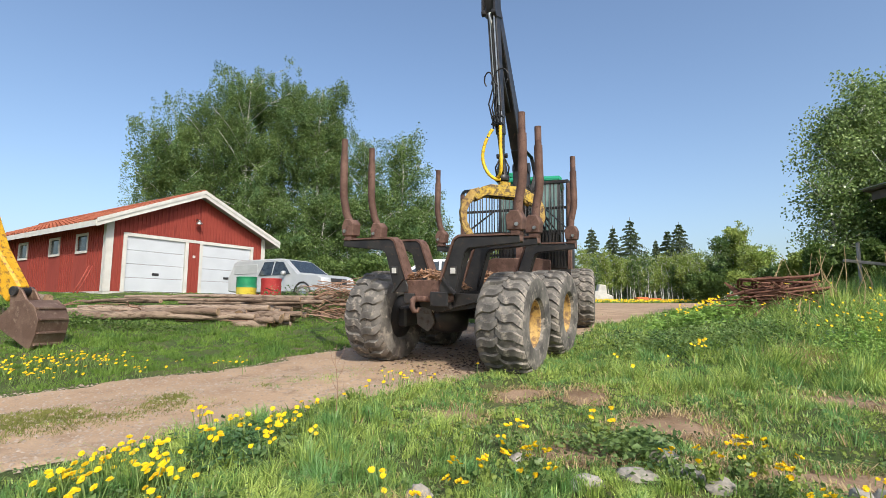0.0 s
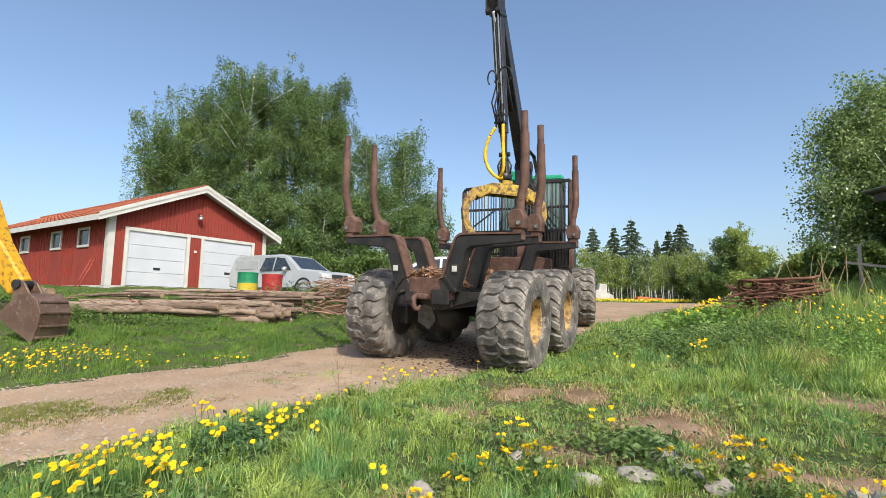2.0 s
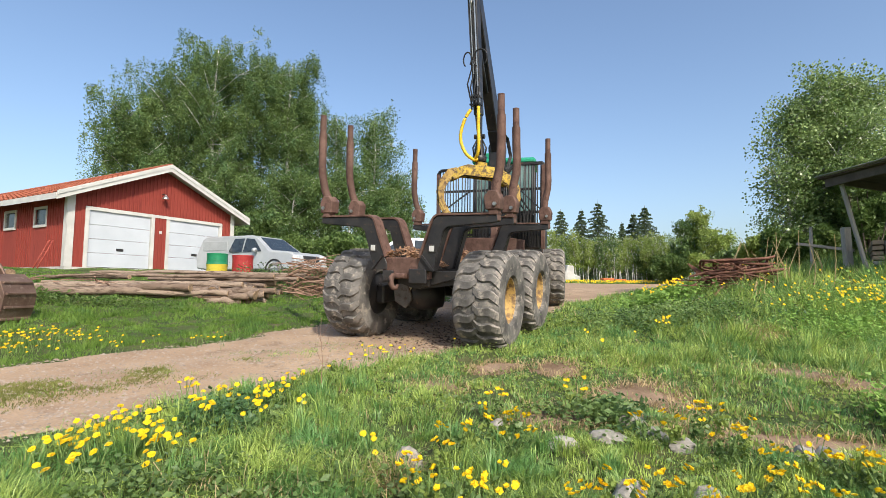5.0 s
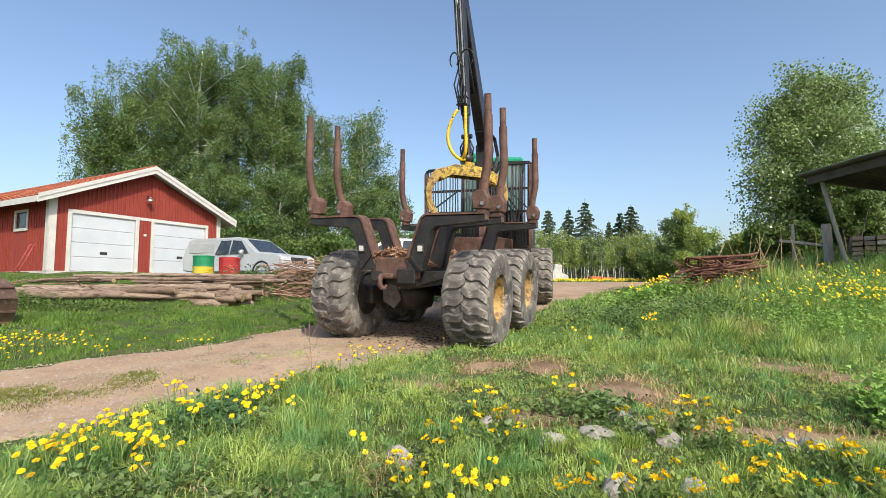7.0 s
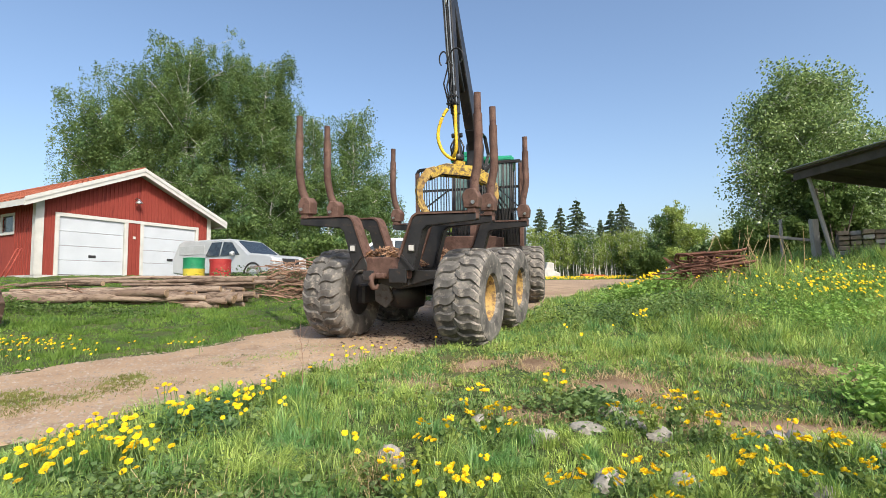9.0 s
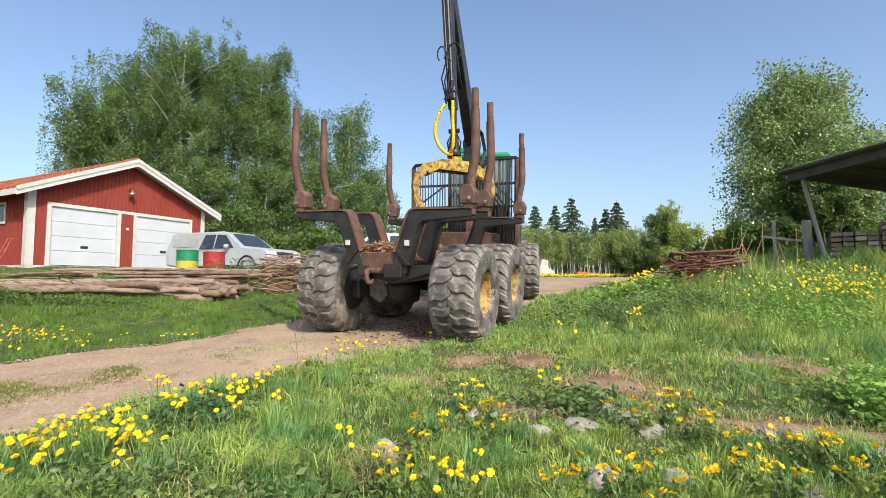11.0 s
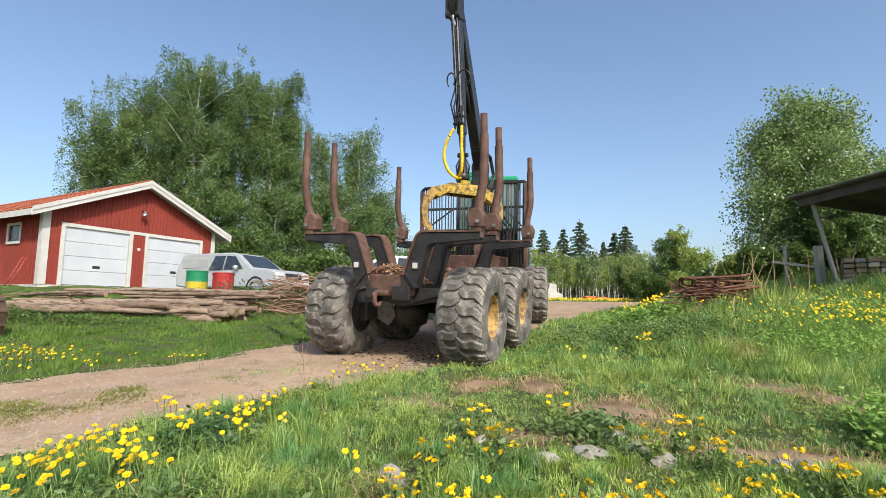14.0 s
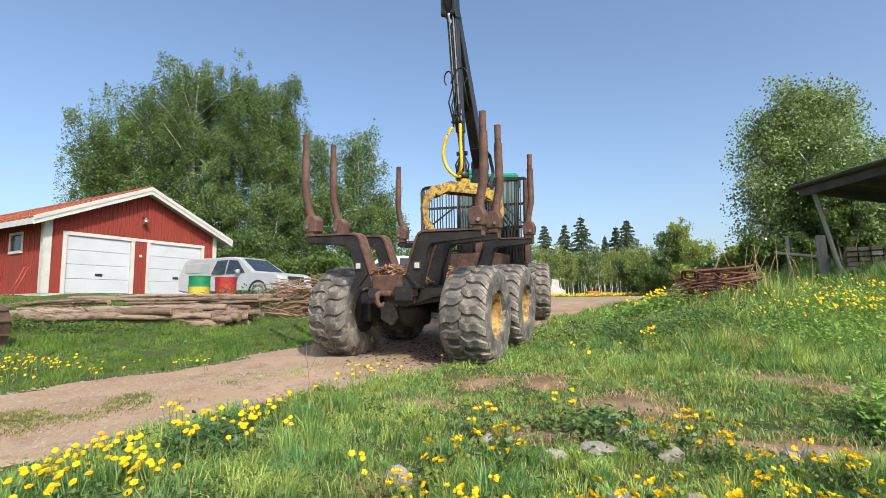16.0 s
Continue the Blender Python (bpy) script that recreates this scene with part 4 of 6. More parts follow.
    bm = bmesh.new()
    for s in (-1, 1):
        tube(bm, (A + side * s * 0.13 - side * s * 0.03, A + side * s * 0.16), 0.11, 14)
    beam(bm, A - Vector((0, 0, 0.42)), A + Vector((0, 0, 0.02)), 0.28, 0.3, (0, 1, 0), 0.03)
    part("boom_bracket", bm, BLACK, f)
    bm = bmesh.new()
    beam(bm, A - bdir * 0.1, A + bdir * 0.5, 0.2, 0.3, upv, 0.015, 0.2, 0.36)
    beam(bm, A + bdir * 0.5, B, 0.2, 0.36, upv, 0.015, 0.17, 0.22)
    boom = part("boom", bm, BLACK, f, "scuffed black main boom")
    for k, (q0, q1, z0, z1) in enumerate(((1.75, 2.35, -0.01, 0.08),)):
        bm = bmesh.new()
        beam(bm, A + bdir * q0 - side * 0.101 + upv * 0.03, A + bdir * q1 - side * 0.096 + upv * 0.03, 0.012, 0.07, upv)
        part("white_mark", bm, WHITE, boom, "worn white painted mark")
    bm = bmesh.new()
    c0, c1 = A + bdir * 1.3 + upv * 0.27, B + upv * 0.34 - bdir * 0.1
    tube(bm, (c0, c0.lerp(c1, 0.6)), 0.055, 12)
    part("lift_cylinder", bm, BLACK, f, smooth=True)
    bm = bmesh.new()
    tube(bm, (c0.lerp(c1, 0.6), c1), 0.03, 10)
    part("cylinder_rod", bm, STEEL, f, "bright cylinder rod", smooth=True)
    bm = bmesh.new()
    for s in (-1, 1):
        beam(bm, c1 + side * 0.07 * s, B - bdir * 0.25 + side * 0.1 * s, 0.03, 0.09, upv)
        beam(bm, c1 + side * 0.1 * s, B + (C - B).normalized() * -0.1 + Vector((0, -0.16, 0)) + side * 0.1 * s, 0.03, 0.09, upv)
        tube(bm, (c1 + side * 0.12 * s, c1 + side * 0.05 * s), 0.05, 10)
    part("linkage", bm, BLACK, f)
    bm = bmesh.new()
    sd = (C - B).normalized()
    beam(bm, B - sd * 0.22 + Vector((0, -0.08, 0)), B + sd * 0.3, 0.22, 0.36, (0, 1, 0), 0.02, 0.18, 0.24)
    beam(bm, B + sd * 0.28, C - sd * 0.35, 0.15, 0.19, (0, 1, 0), 0.012, 0.13, 0.15)
    beam(bm, C - sd * 0.37, C, 0.1, 0.12, (0, 1, 0), 0.01, 0.07, 0.08)
    tube(bm, (C - side * 0.09, C + side * 0.09), 0.04, 10)
    stick = part("stick", bm, BLACK, f, "scuffed black crane stick")
    for k, off in enumerate((-0.05, -0.02, 0.015, 0.05)):
        bm = bmesh.new()
        p0, p1 = B + sd * 0.3 + Vector((off, -0.14, 0)), B + sd * (1.45 + 0.1 * k) + Vector((off * 0.9, -0.12, 0))
        tube(bm, (p0, p1), 0.013, 6)
        part("hydraulic_pipe", bm, STEEL if k % 2 else BLACK, stick)
        bm = bmesh.new()
        q = C - sd * 0.42 + Vector((off * 1.4, -0.13, 0))
        tube(bm, (p1, p1.lerp(q, 0.4) + Vector((-0.03 + off * 0.6, -0.05, 0)), p1.lerp(q, 0.8) + Vector((0, -0.04, 0)), q), 0.014, 6)
        part("hose", bm, HOSE, stick)
    for kk, (dx, r) in enumerate(((-0.1, 0.1), (0.12, 0.12))):
        bm = bmesh.new()
        o = B + sd * 1.32 + Vector((dx, -0.13, 0))
        tube(bm, [o + Vector((math.sin(t) * r * (0.7 if dx < 0 else 1), -0.03, math.cos(t) * r * 1.2)) for t in np.linspace(-2.6, 2.4, 14)], 0.013, 6)
        part("hose_loop", bm, HOSE, stick)
    for z in (0.62, 0.5):
        bm = bmesh.new()
        box(bm, (C.x - 0.115, C.y - 0.2, C.z + z - 0.014), (C.x + 0.075, C.y - 0.08, C.z + z + 0.014), 0.005)
        part("hose_clamp", bm, BLACK, stick)
    for x in (-0.09, -0.045, 0.0, 0.05):
        bm = bmesh.new()
        tube(bm, ((C.x + x, C.y - 0.16, C.z + 0.44), (C.x + x, C.y - 0.16, C.z + 0.7)), 0.014, 6)
        part("coupling", bm, STEEL, stick)
    # yellow wrapped hoses to the rotator
    for pts in (((-0.1, -0.17, 0.42), (-0.17, -0.2, 0.3), (-0.24, -0.22, 0.1), (-0.25, -0.22, -0.1), (-0.17, -0.2, -0.3), (-0.06, -0.14, -0.4), (0.02, -0.1, -0.4)),
                ((0.04, -0.18, 0.46), (0.05, -0.2, 0.3), (0.05, -0.2, 0.1), (0.06, -0.2, -0.12), (0.04, -0.18, -0.3), (-0.03, -0.12, -0.38))):
        P = [C + Vector(q) for q in pts]
        fine = []
        for i in range(len(P) - 1):
            for q in np.linspace(0, 1, 7)[:-1]:
                a0, a1, a2, a3 = P[max(i - 1, 0)], P[i], P[i + 1], P[min(i + 2, len(P) - 1)]
                fine.append(0.5 * ((2 * a1) + (a2 - a0) * q + (2 * a0 - 5 * a1 + 4 * a2 - a3) * q * q + (3 * a1 - a0 - 3 * a2 + a3) * q ** 3))
        bm = bmesh.new()
        tube(bm, fine, [0.031 if k % 2 else 0.025 for k in range(len(fine))], 8)
        part("wrapped_hose", bm, mat("hose_yellow", (0.72, 0.45, 0.02), (0.8, 0.55, 0.04), 0.5, scale=8, c=(0.3, 0.2, 0.06)), f, "yellow spiral-wrapped hydraulic hose", smooth=True)
    # rotator and grapple
    bm = bmesh.new()
    lathe(bm, ((-0.42, 0.11), (-0.4, 0.12), (-0.34, 0.12), (-0.3, 0.08), (-0.22, 0.085), (-0.16, 0.06), (-0.1, 0.055), (0.03, 0.05), (0.05, 0.0001)), 16, "Z")
    bmesh.ops.transform(bm, matrix=Matrix.Translation(C), verts=bm.verts)
    for k in range(5):
        tube(bm, (C + Vector((0.09 * math.cos(k * 1.3), 0.09 * math.sin(k * 1.3), -0.36)), C + Vector((0.12 * math.cos(k * 1.3), 0.12 * math.sin(k * 1.3), -0.2)), C + Vector((0.05 * math.cos(k * 1.3), 0.05 * math.sin(k * 1.3), -0.06))), 0.016, 6)
    part("rotator", bm, BLACK, f, smooth=True)
    gm = Matrix.Translation(C + Vector((0.02, 0, -0.64))) @ Matrix.Rotation(radians(31), 4, "Z") @ Matrix.Rotation(radians(5), 4, "Y")
    gr = new("grapple")
    gr.parent = f
    gr.matrix_local = gm
    tagged(gr, "yellow log grapple with worn brown claws")
    bm = bmesh.new()
    for s in (-1, 1):
        prism(bm, ((-0.5, -0.1), (-0.4, 0.06), (-0.25, 0.12), (0.25, 0.12), (0.4, 0.06), (0.5, -0.1), (0.46, -0.15), (0.3, -0.06), (-0.3, -0.06), (-0.46, -0.15)), s * 0.17 - 0.015, s * 0.17 + 0.015, bevel=0.004)
    box(bm, (-0.3, -0.16, 0.04), (0.3, 0.16, 0.1), 0.01)
    tube(bm, ((0, 0, 0.06), (0, 0, 0.2)), 0.1, 14)
    part("yoke", bm, YELLOW, gr)
    bm = bmesh.new()
    tube(bm, ((-0.34, 0, 0.0), (0.34, 0, 0.0)), 0.05, 12)
    part("squeeze_cylinder", bm, BLACK, gr, smooth=True)
    claw_mat = mat("claw_worn", (0.34, 0.21, 0.06), (0.5, 0.34, 0.1), 0.6, metal=0.1, scale=7, bump=0.25, c=(0.13, 0.08, 0.05), cut=0.52)
    mid = ((-0.4, -0.02, 0.085), (-0.52, -0.06, 0.085), (-0.61, -0.18, 0.068), (-0.65, -0.34, 0.055), (-0.62, -0.52, 0.045), (-0.52, -0.68, 0.04), (-0.42, -0.76, 0.012))

    def claw(s, y):
        bm = bmesh.new()
        out, inn = [], []
        for i, (x, z, w) in enumerate(mid):
            x2, z2, _ = mid[min(i + 1, len(mid) - 1)]
            x1, z1, _ = mid[max(i - 1, 0)]
            d = Vector((x2 - x1, z2 - z1)).normalized()
            nrm = Vector((-d.y, d.x))
            out.append((s * (x + nrm.x * w), z + nrm.y * w))
            inn.append((s * (x - nrm.x * w), z - nrm.y * w))
        prism(bm, out + inn[::-1], y - 0.018, y + 0.018, bevel=0.004)
        c = part("claw", bm, claw_mat, gr)
        bm = bmesh.new()
        tube(bm, ((s * 0.43, y - 0.03, -0.04), (s * 0.43, y + 0.03, -0.04)), 0.06, 14)
        part("hinge_boss", bm, YELLOW, c)
    for y in (-0.12, 0.12):
        claw(1, y)
    for y in (-0.08, 0.08):
        claw(-1, y)
    bm = bmesh.new()
    box(bm, (-0.69, -0.07, -0.5), (-0.64, 0.07, -0.15), 0.01)
    part("claw_web", bm, claw_mat, gr)
    # front frame: cab, engine housing
    fr = new("front_frame")
    fr.parent = f
    fr.matrix_local = RF
    bm = bmesh.new()
    beam(bm, (0, 3.5, 0.95), (0, 7.2, 0.95), 0.7, 0.35, bevel=0.03)
    part("chassis", bm, BLACK, fr)
    bm = bmesh.new()
    tube(bm, ((-0.7, 5.35, 0.67), (0.7, 5.35, 0.67)), 0.14, 12)
    part("front_axle", bm, BLACK, fr)
    bm = bmesh.new()
    prism(bm, ((4.1, 1.3), (5.6, 1.3), (5.75, 2.1), (5.45, 3.2), (4.2, 3.2), (4.05, 2.2)), -0.66, -0.6, "X", 0.01)
    prism(bm, ((4.1, 1.3), (5.6, 1.3), (5.75, 2.1), (5.7, 2.15), (4.05, 2.15)), 0.6, 0.66, "X", 0.01)
    for x, y, z in ((0.63, 4.2, 3.2), (0.63, 5.45, 3.2), (-0.63, 4.2, 3.2), (-0.63, 5.45, 3.2), (0.1, 4.14, 3.2)):
        beam(bm, (x, y - 0.06, 2.1), (x, y, z), 0.07, 0.07, (0, 1, 0), 0.01)
    box(bm, (-0.63, 4.06, 1.3), (0.63, 4.12, 2.15), 0.01)
    cab = part("cab", bm, BLACK, fr)
    bm = bmesh.new()
    box(bm, (-0.7, 4.05, 3.2), (0.7, 5.6, 3.34), 0.05)
    box(bm, (-0.55, 4.1, 3.33), (-0.05, 4.7, 3.46), 0.03)
    part("cab_roof", bm, GREENM, cab, "green cab roof")
    teal = mat("cab_glass", (0.1, 0.17, 0.17), (0.16, 0.25, 0.24), 0.08, scale=3, bump=0, spec=0.7)
    for lo, hi in (((-0.6, 4.13, 2.15), (0.06, 4.145, 3.18)), ((0.14, 4.13, 2.15), (0.6, 4.145, 3.18)), ((0.62, 4.25, 2.17), (0.635, 5.4, 3.18))):
        bm = bmesh.new()
        box(bm, lo, hi)
        part("window_pane", bm, teal, cab)
    bm = bmesh.new()
    box(bm, (-0.6, 5.8, 1.2), (0.6, 7.4, 1.95), 0.08)
    part("engine_cover", bm, GREENM, fr, "green engine cover")
    for s in (-1, 1):
        bm = bmesh.new()
        box(bm, (s * 0.75 - 0.12, 4.2, 1.2), (s * 0.75 + 0.12, 4.6, 1.6), 0.03)
        part("tank", bm, BLACK, fr)
    bm = bmesh.new()
    box(bm, (0.35, 3.2, 1.35), (0.95, 3.8, 1.75), 0.03)
    part("valve_box", bm, BLACK, f)
    for k in range(7):
        bm = bmesh.new()
        x = 0.35 + 0.07 * k
        tube(bm, ((x, 3.25, 1.6), (x + 0.05, 3.1, 2.0 + 0.05 * (k % 3)), (x * 0.5, 3.12, 2.6), (0.1 + 0.02 * k, 3.1, 3.0)), 0.016, 6)
        part("hose", bm, HOSE, f)
    for k in range(3):
        bm = bmesh.new()
        o = side * (0.12 + 0.02 * k)
        tube(bm, (A + o + Vector((0, 0.1, -0.5)), A + o + Vector((0.05, 0.28, -0.1)), A + o + Vector((0, 0.2, 0.25)), A + o + bdir * 0.5 + upv * 0.15), 0.018, 6)
        part("hose", bm, HOSE, f)
    return f


forwarder()


# ---- timber, drums and scrap beside the track ----
def log(x0, y0, x1, y1, z, r, bend, seed):
    """A felled log from its butt to its top, resting at height z."""
    rng = random.Random(seed)
    a, b = Vector((x0, y0, z)), Vector((x1, y1, z + rng.uniform(-0.02, 0.04)))
    t = thing("log", Matrix.Translation(a), "weathered brown felled log in the timber pile", "log", "logs in the timber pile")
    pts = [(b - a) * k / 10 + Vector((0, 0, bend * math.sin(math.pi * k / 10))) + Vector((0, rng.uniform(-0.022, 0.022) + 0.07 * math.sin(seed + k * 0.55), rng.uniform(-0.02, 0.02))) for k in range(11)]
    radii = [r * (1 - 0.32 * k / 10) * rng.uniform(0.96, 1.05) for k in range(11)]
    bm = bmesh.new()
    tube(bm, pts, radii, 12, False)
    part("bark", bm, BARK, t, smooth=True)
    d = (pts[1] - pts[0]).normalized()
    for p, rad, s in ((pts[0], radii[0], -1), (pts[-1], radii[-1], 1)):
        bm = bmesh.new()
        tube(bm, (p - d * 0.004 * s, p + d * 0.012 * s), rad * 0.96, 12)
        part("cut_end", bm, CUT, t, "pale sawn end")
    return t


rng_l = random.Random(21)
# long poles and stems in three loose layers, crossing one another
for k in range(25):
    layer = 0 if k < 11 else (1 if k < 20 else 2)
    i = k if layer == 0 else (k - 11 if layer == 1 else k - 20)
    y = (10.6 + i * 0.2, 10.75 + i * 0.2, 11.7 + i * 0.3)[layer]
    xr = -3.5 + 0.3 * (y - 10.7) + rng_l.uniform(-1.2, 0.1) + 0.25 * layer
    ln = rng_l.choice(((0.9, 1.8, 3.2, 4.2), (1.6, 2.8, 4.2), (3.6, 4.4, 5.2))[layer])
    ang = rng_l.uniform(-0.34, 0.3) * (1.0, 0.8, 0.6)[layer]
    r = rng_l.uniform(*((0.06, 0.11), (0.04, 0.085), (0.035, 0.055))[layer])
    xl = xr - ln
    zb = max(gz(xr, y), gz(xl, y + ang * ln)) * 0.5 + 0.5 * gz((xl + xr) / 2, y + ang * ln / 2) + (-0.03, 0.05, 0.17)[layer]
    log(xr, y, xl, y + ang * ln, zb + r, r, rng_l.uniform(-0.05, 0.05), 300 + k)
# short thick butts thrown down at the near end of the pile
for k in range(15):
    x, y = -3.4 + rng_l.uniform(-1.1, 0.3), 10.6 + rng_l.uniform(0, 1.1)
    ln, ang, r = rng_l.uniform(0.35, 0.8), rng_l.uniform(2.4, 4.6), rng_l.uniform(0.06, 0.11)
    lift = 0.0 if k < 9 else 0.13
    log(x, y, x + ln * math.cos(ang), y - 0.45 * ln * math.sin(ang), gz(x, y) + lift + r * 0.9, r, 0.0, 340 + k)
log(-8.1, 10.7, -10.9, 12.3, gz(-9.2, 11.3) + 0.1, 0.09, 0.04, 375)
log(-6.3, 11.6, -8.9, 12.4, gz(-7.6, 12.0) + 0.06, 0.05, 0.03, 377)


def tangle(name, x, y, rx, ry, h, n, material, label, seed, thick=0.014, ln=0.9):
    """A heap of loose branches."""
    rng = random.Random(seed)
    bm = bmesh.new()
    for k in range(n):
        cx, cy = x + rng.gauss(0, rx * 0.5), y + rng.gauss(0, ry * 0.5)
        fall = max(0.1, 1 - ((cx - x) / rx) ** 2 * 0.5 - ((cy - y) / ry) ** 2 * 0.5)
        c = Vector((cx, cy, gz(cx, cy) + 0.03 + rng.random() * h * fall))
        a = rng.random() * 6.28
        d = Vector((math.cos(a), math.sin(a) * 0.6, rng.uniform(-0.3, 0.3))) * ln * rng.uniform(0.3, 0.7)
        mid = c + Vector((rng.uniform(-0.06, 0.06), rng.uniform(-0.06, 0.06), rng.uniform(0, 0.08)))
        r = thick * rng.uniform(0.5, 1.6)
        lo = [c - d, mid, c + d]
        for q in lo:
            q.z = max(q.z, gz(q.x, q.y) + 0.01)
        tube(bm, lo, (r, r * 0.8, r * 0.4), 5)
    return tagged(part(name, bm, material), label, "branches", kind="stuff")


TWIG = mat("dead_branch", (0.2, 0.11, 0.07), (0.42, 0.27, 0.19), 0.9, scale=4, island=0.7)
tangle("brushwood", -2.25, 12.9, 1.1, 0.7, 0.95, 230, TWIG, "heap of dead reddish-brown branches", 8)
tangle("brushwood", -6.6, 10.9, 2.0, 0.4, 0.15, 30, TWIG, "loose dead branches along the timber pile", 28, 0.012, 1.1)
tangle("brushwood", -1.1, 13.8, 1.0, 0.7, 0.7, 110, TWIG, "heap of dead reddish-brown branches", 18)


def drum(x, y, bands, label):
    t = thing("drum", Matrix.Translation((x, y, gz(x, y) - 0.02)), label, "drum", "drums by the timber")
    h = 0.9
    for z0, z1, m_ in bands:
        bm = bmesh.new()
        prof = []
        for q in np.linspace(z0, z1, 9):
            prof.append((q * h, 0.285 + 0.012 * max(0, math.cos((q * 3 - 0.0) * 2 * math.pi)) ** 6))
        lathe(bm, prof, 28, "Z")
        part("drum_wall", bm, m_, t, smooth=True)
    bm = bmesh.new()
    lathe(bm, ((h, 0.29), (h + 0.012, 0.285), (h + 0.012, 0.27), (h - 0.02, 0.262), (h - 0.02, 0.001)), 28, "Z")
    part("drum_lid", bm, bands[-1][2], t)
    return t


YB = mat("drum_yellow", (0.5, 0.39, 0.03), (0.58, 0.47, 0.06), 0.45, scale=4, bump=0.05)
GB = mat("drum_green", (0.015, 0.17, 0.075), (0.025, 0.23, 0.1), 0.45, scale=4, bump=0.05)
RB = mat("drum_red", (0.3, 0.022, 0.022), (0.38, 0.045, 0.04), 0.55, scale=5, bump=0.1, c=(0.5, 0.3, 0.28), cut=0.66)
drum(-5.75, 15.1, ((0, 0.66, YB), (0.66, 1.0, GB)), "upright oil drum painted green over yellow")
drum(-4.95, 14.9, ((0, 1.0, RB),), "scuffed upright red oil drum")


# ---- parked vehicles ----
def car(name, m, L, W, H, belt, profile, cabin, paint, label, canopy=None):
    """A parked car; local x forward, y left, z up. profile: side outline; cabin: window band corners along x."""
    t = thing(name, m, label, "car", "parked cars")
    hw = W / 2
    bm = bmesh.new()
    prism(bm, profile, -hw, hw, bevel=0.05)
    for v in bm.verts:
        if v.co.z > belt:
            v.co.y *= 1 - 0.24 * min(1, (v.co.z - belt) / (H - belt))
    part("body", bm, paint, t, smooth=True).data.set_sharp_from_angle(angle=radians(32))
    glass = mat("car_glass", (0.02, 0.026, 0.03), (0.035, 0.045, 0.05), 0.05, bump=0, spec=0.8, grain=0.03)

    def lean(z):
        return hw * (1 - 0.24 * min(1, max(0, z - belt) / (H - belt)))
    for s in (-1, 1):
        for quad in cabin:
            bm = bmesh.new()
            vs = [bm.verts.new((x, s * (lean(z) + 0.008), z)) for x, z in quad]
            vs2 = [bm.verts.new((x, s * (lean(z) - 0.01), z)) for x, z in quad]
            bm.faces.new(vs if s < 0 else vs[::-1])
            n = len(vs)
            for k in range(n):
                bm.faces.new((vs[k], vs2[k], vs2[(k + 1) % n], vs[(k + 1) % n]))
            bmesh.ops.recalc_face_normals(bm, faces=bm.faces)
            part("side_window", bm, glass, t)
        bm = bmesh.new()
        rings = lathe(bm, ((-0.06, 0.02), (-0.06, 0.08), (0.06, 0.1), (0.08, 0.02)), 10, "X")
        xm = cabin[0][0][0] if len(cabin) == 1 else cabin[0][0][0]
        bmesh.ops.transform(bm, matrix=Matrix.Translation((xm - 0.25, s * (hw + 0.12), belt + 0.08)), verts=bm.verts)
        part("mirror", bm, paint, t, smooth=True)
    for x in (L * 0.31, -L * 0.29):
        for s in (-1, 1):
            w = new("wheel")
            w.parent = t
            w.matrix_local = Matrix.Translation((x, s * (hw - 0.12), 0.36)) @ Matrix.Rotation(math.pi / 2 * s, 4, "Z")
            bm = bmesh.new()
            lathe(bm, ((-0.11, 0.22), (-0.11, 0.34), (-0.08, 0.36), (0.09, 0.36), (0.125, 0.33), (0.125, 0.22)), 24)
            part("tyre", bm, RUBBER, w, smooth=True)
            bm = bmesh.new()
            lathe(bm, ((0.1, 0.225), (0.09, 0.2), (0.11, 0.06), (0.12, 0.0001)), 20)
            part("rim", bm, STEEL, w, smooth=True)
    return t, hw, lean, glass


SILVER = mat("silver_paint", (0.42, 0.43, 0.43), (0.48, 0.49, 0.49), 0.34, metal=0.25, scale=2, bump=0.0, grain=0.04)
WHITECAR = mat("white_car_paint", (0.72, 0.73, 0.74), (0.78, 0.79, 0.8), 0.25, scale=2, bump=0.0, grain=0.04)
LENS = mat("lamp_lens", (0.6, 0.62, 0.64), (0.75, 0.77, 0.78), 0.12, scale=12, bump=0, metal=0.2)
px_, py_ = -5.55, 18.6
pm = Matrix.Translation((px_, py_, gz(px_, py_) - 0.03)) @ Matrix.Rotation(radians(-29), 4, "Z") @ Matrix.Scale(0.9, 4)
pick, hw, lean, glass = car("pickup_truck", pm, 5.2, 1.82, 1.8, 1.08,
    [(2.55, 0.45), (2.64, 0.75), (2.56, 0.98), (2.3, 1.08), (1.35, 1.16), (0.55, 1.7), (0.25, 1.78), (-2.3, 1.8), (-2.5, 1.7), (-2.62, 1.05), (-2.6, 0.5), (-2.0, 0.42), (2.0, 0.42)],
    [[(0.95, 1.12), (0.42, 1.62), (-0.02, 1.66), (-0.02, 1.12)], [(-0.1, 1.12), (-0.1, 1.66), (-0.65, 1.66), (-0.8, 1.12)]], SILVER, "silver pickup truck with a hard canopy parked by the garage")
bm = bmesh.new()
vs = [(1.38, -0.76, 1.13), (1.38, 0.76, 1.13), (0.6, 0.6, 1.68), (0.6, -0.6, 1.68)]
n_ = Vector((0.5, 0, 0.82))
q0 = [bm.verts.new(Vector(v) + n_ * 0.012) for v in vs]
q1 = [bm.verts.new(Vector(v) - n_ * 0.02) for v in vs]
bm.faces.new(q0)
for k in range(4):
    bm.faces.new((q0[k], q1[k], q1[(k + 1) % 4], q0[(k + 1) % 4]))
bmesh.ops.recalc_face_normals(bm, faces=bm.faces)
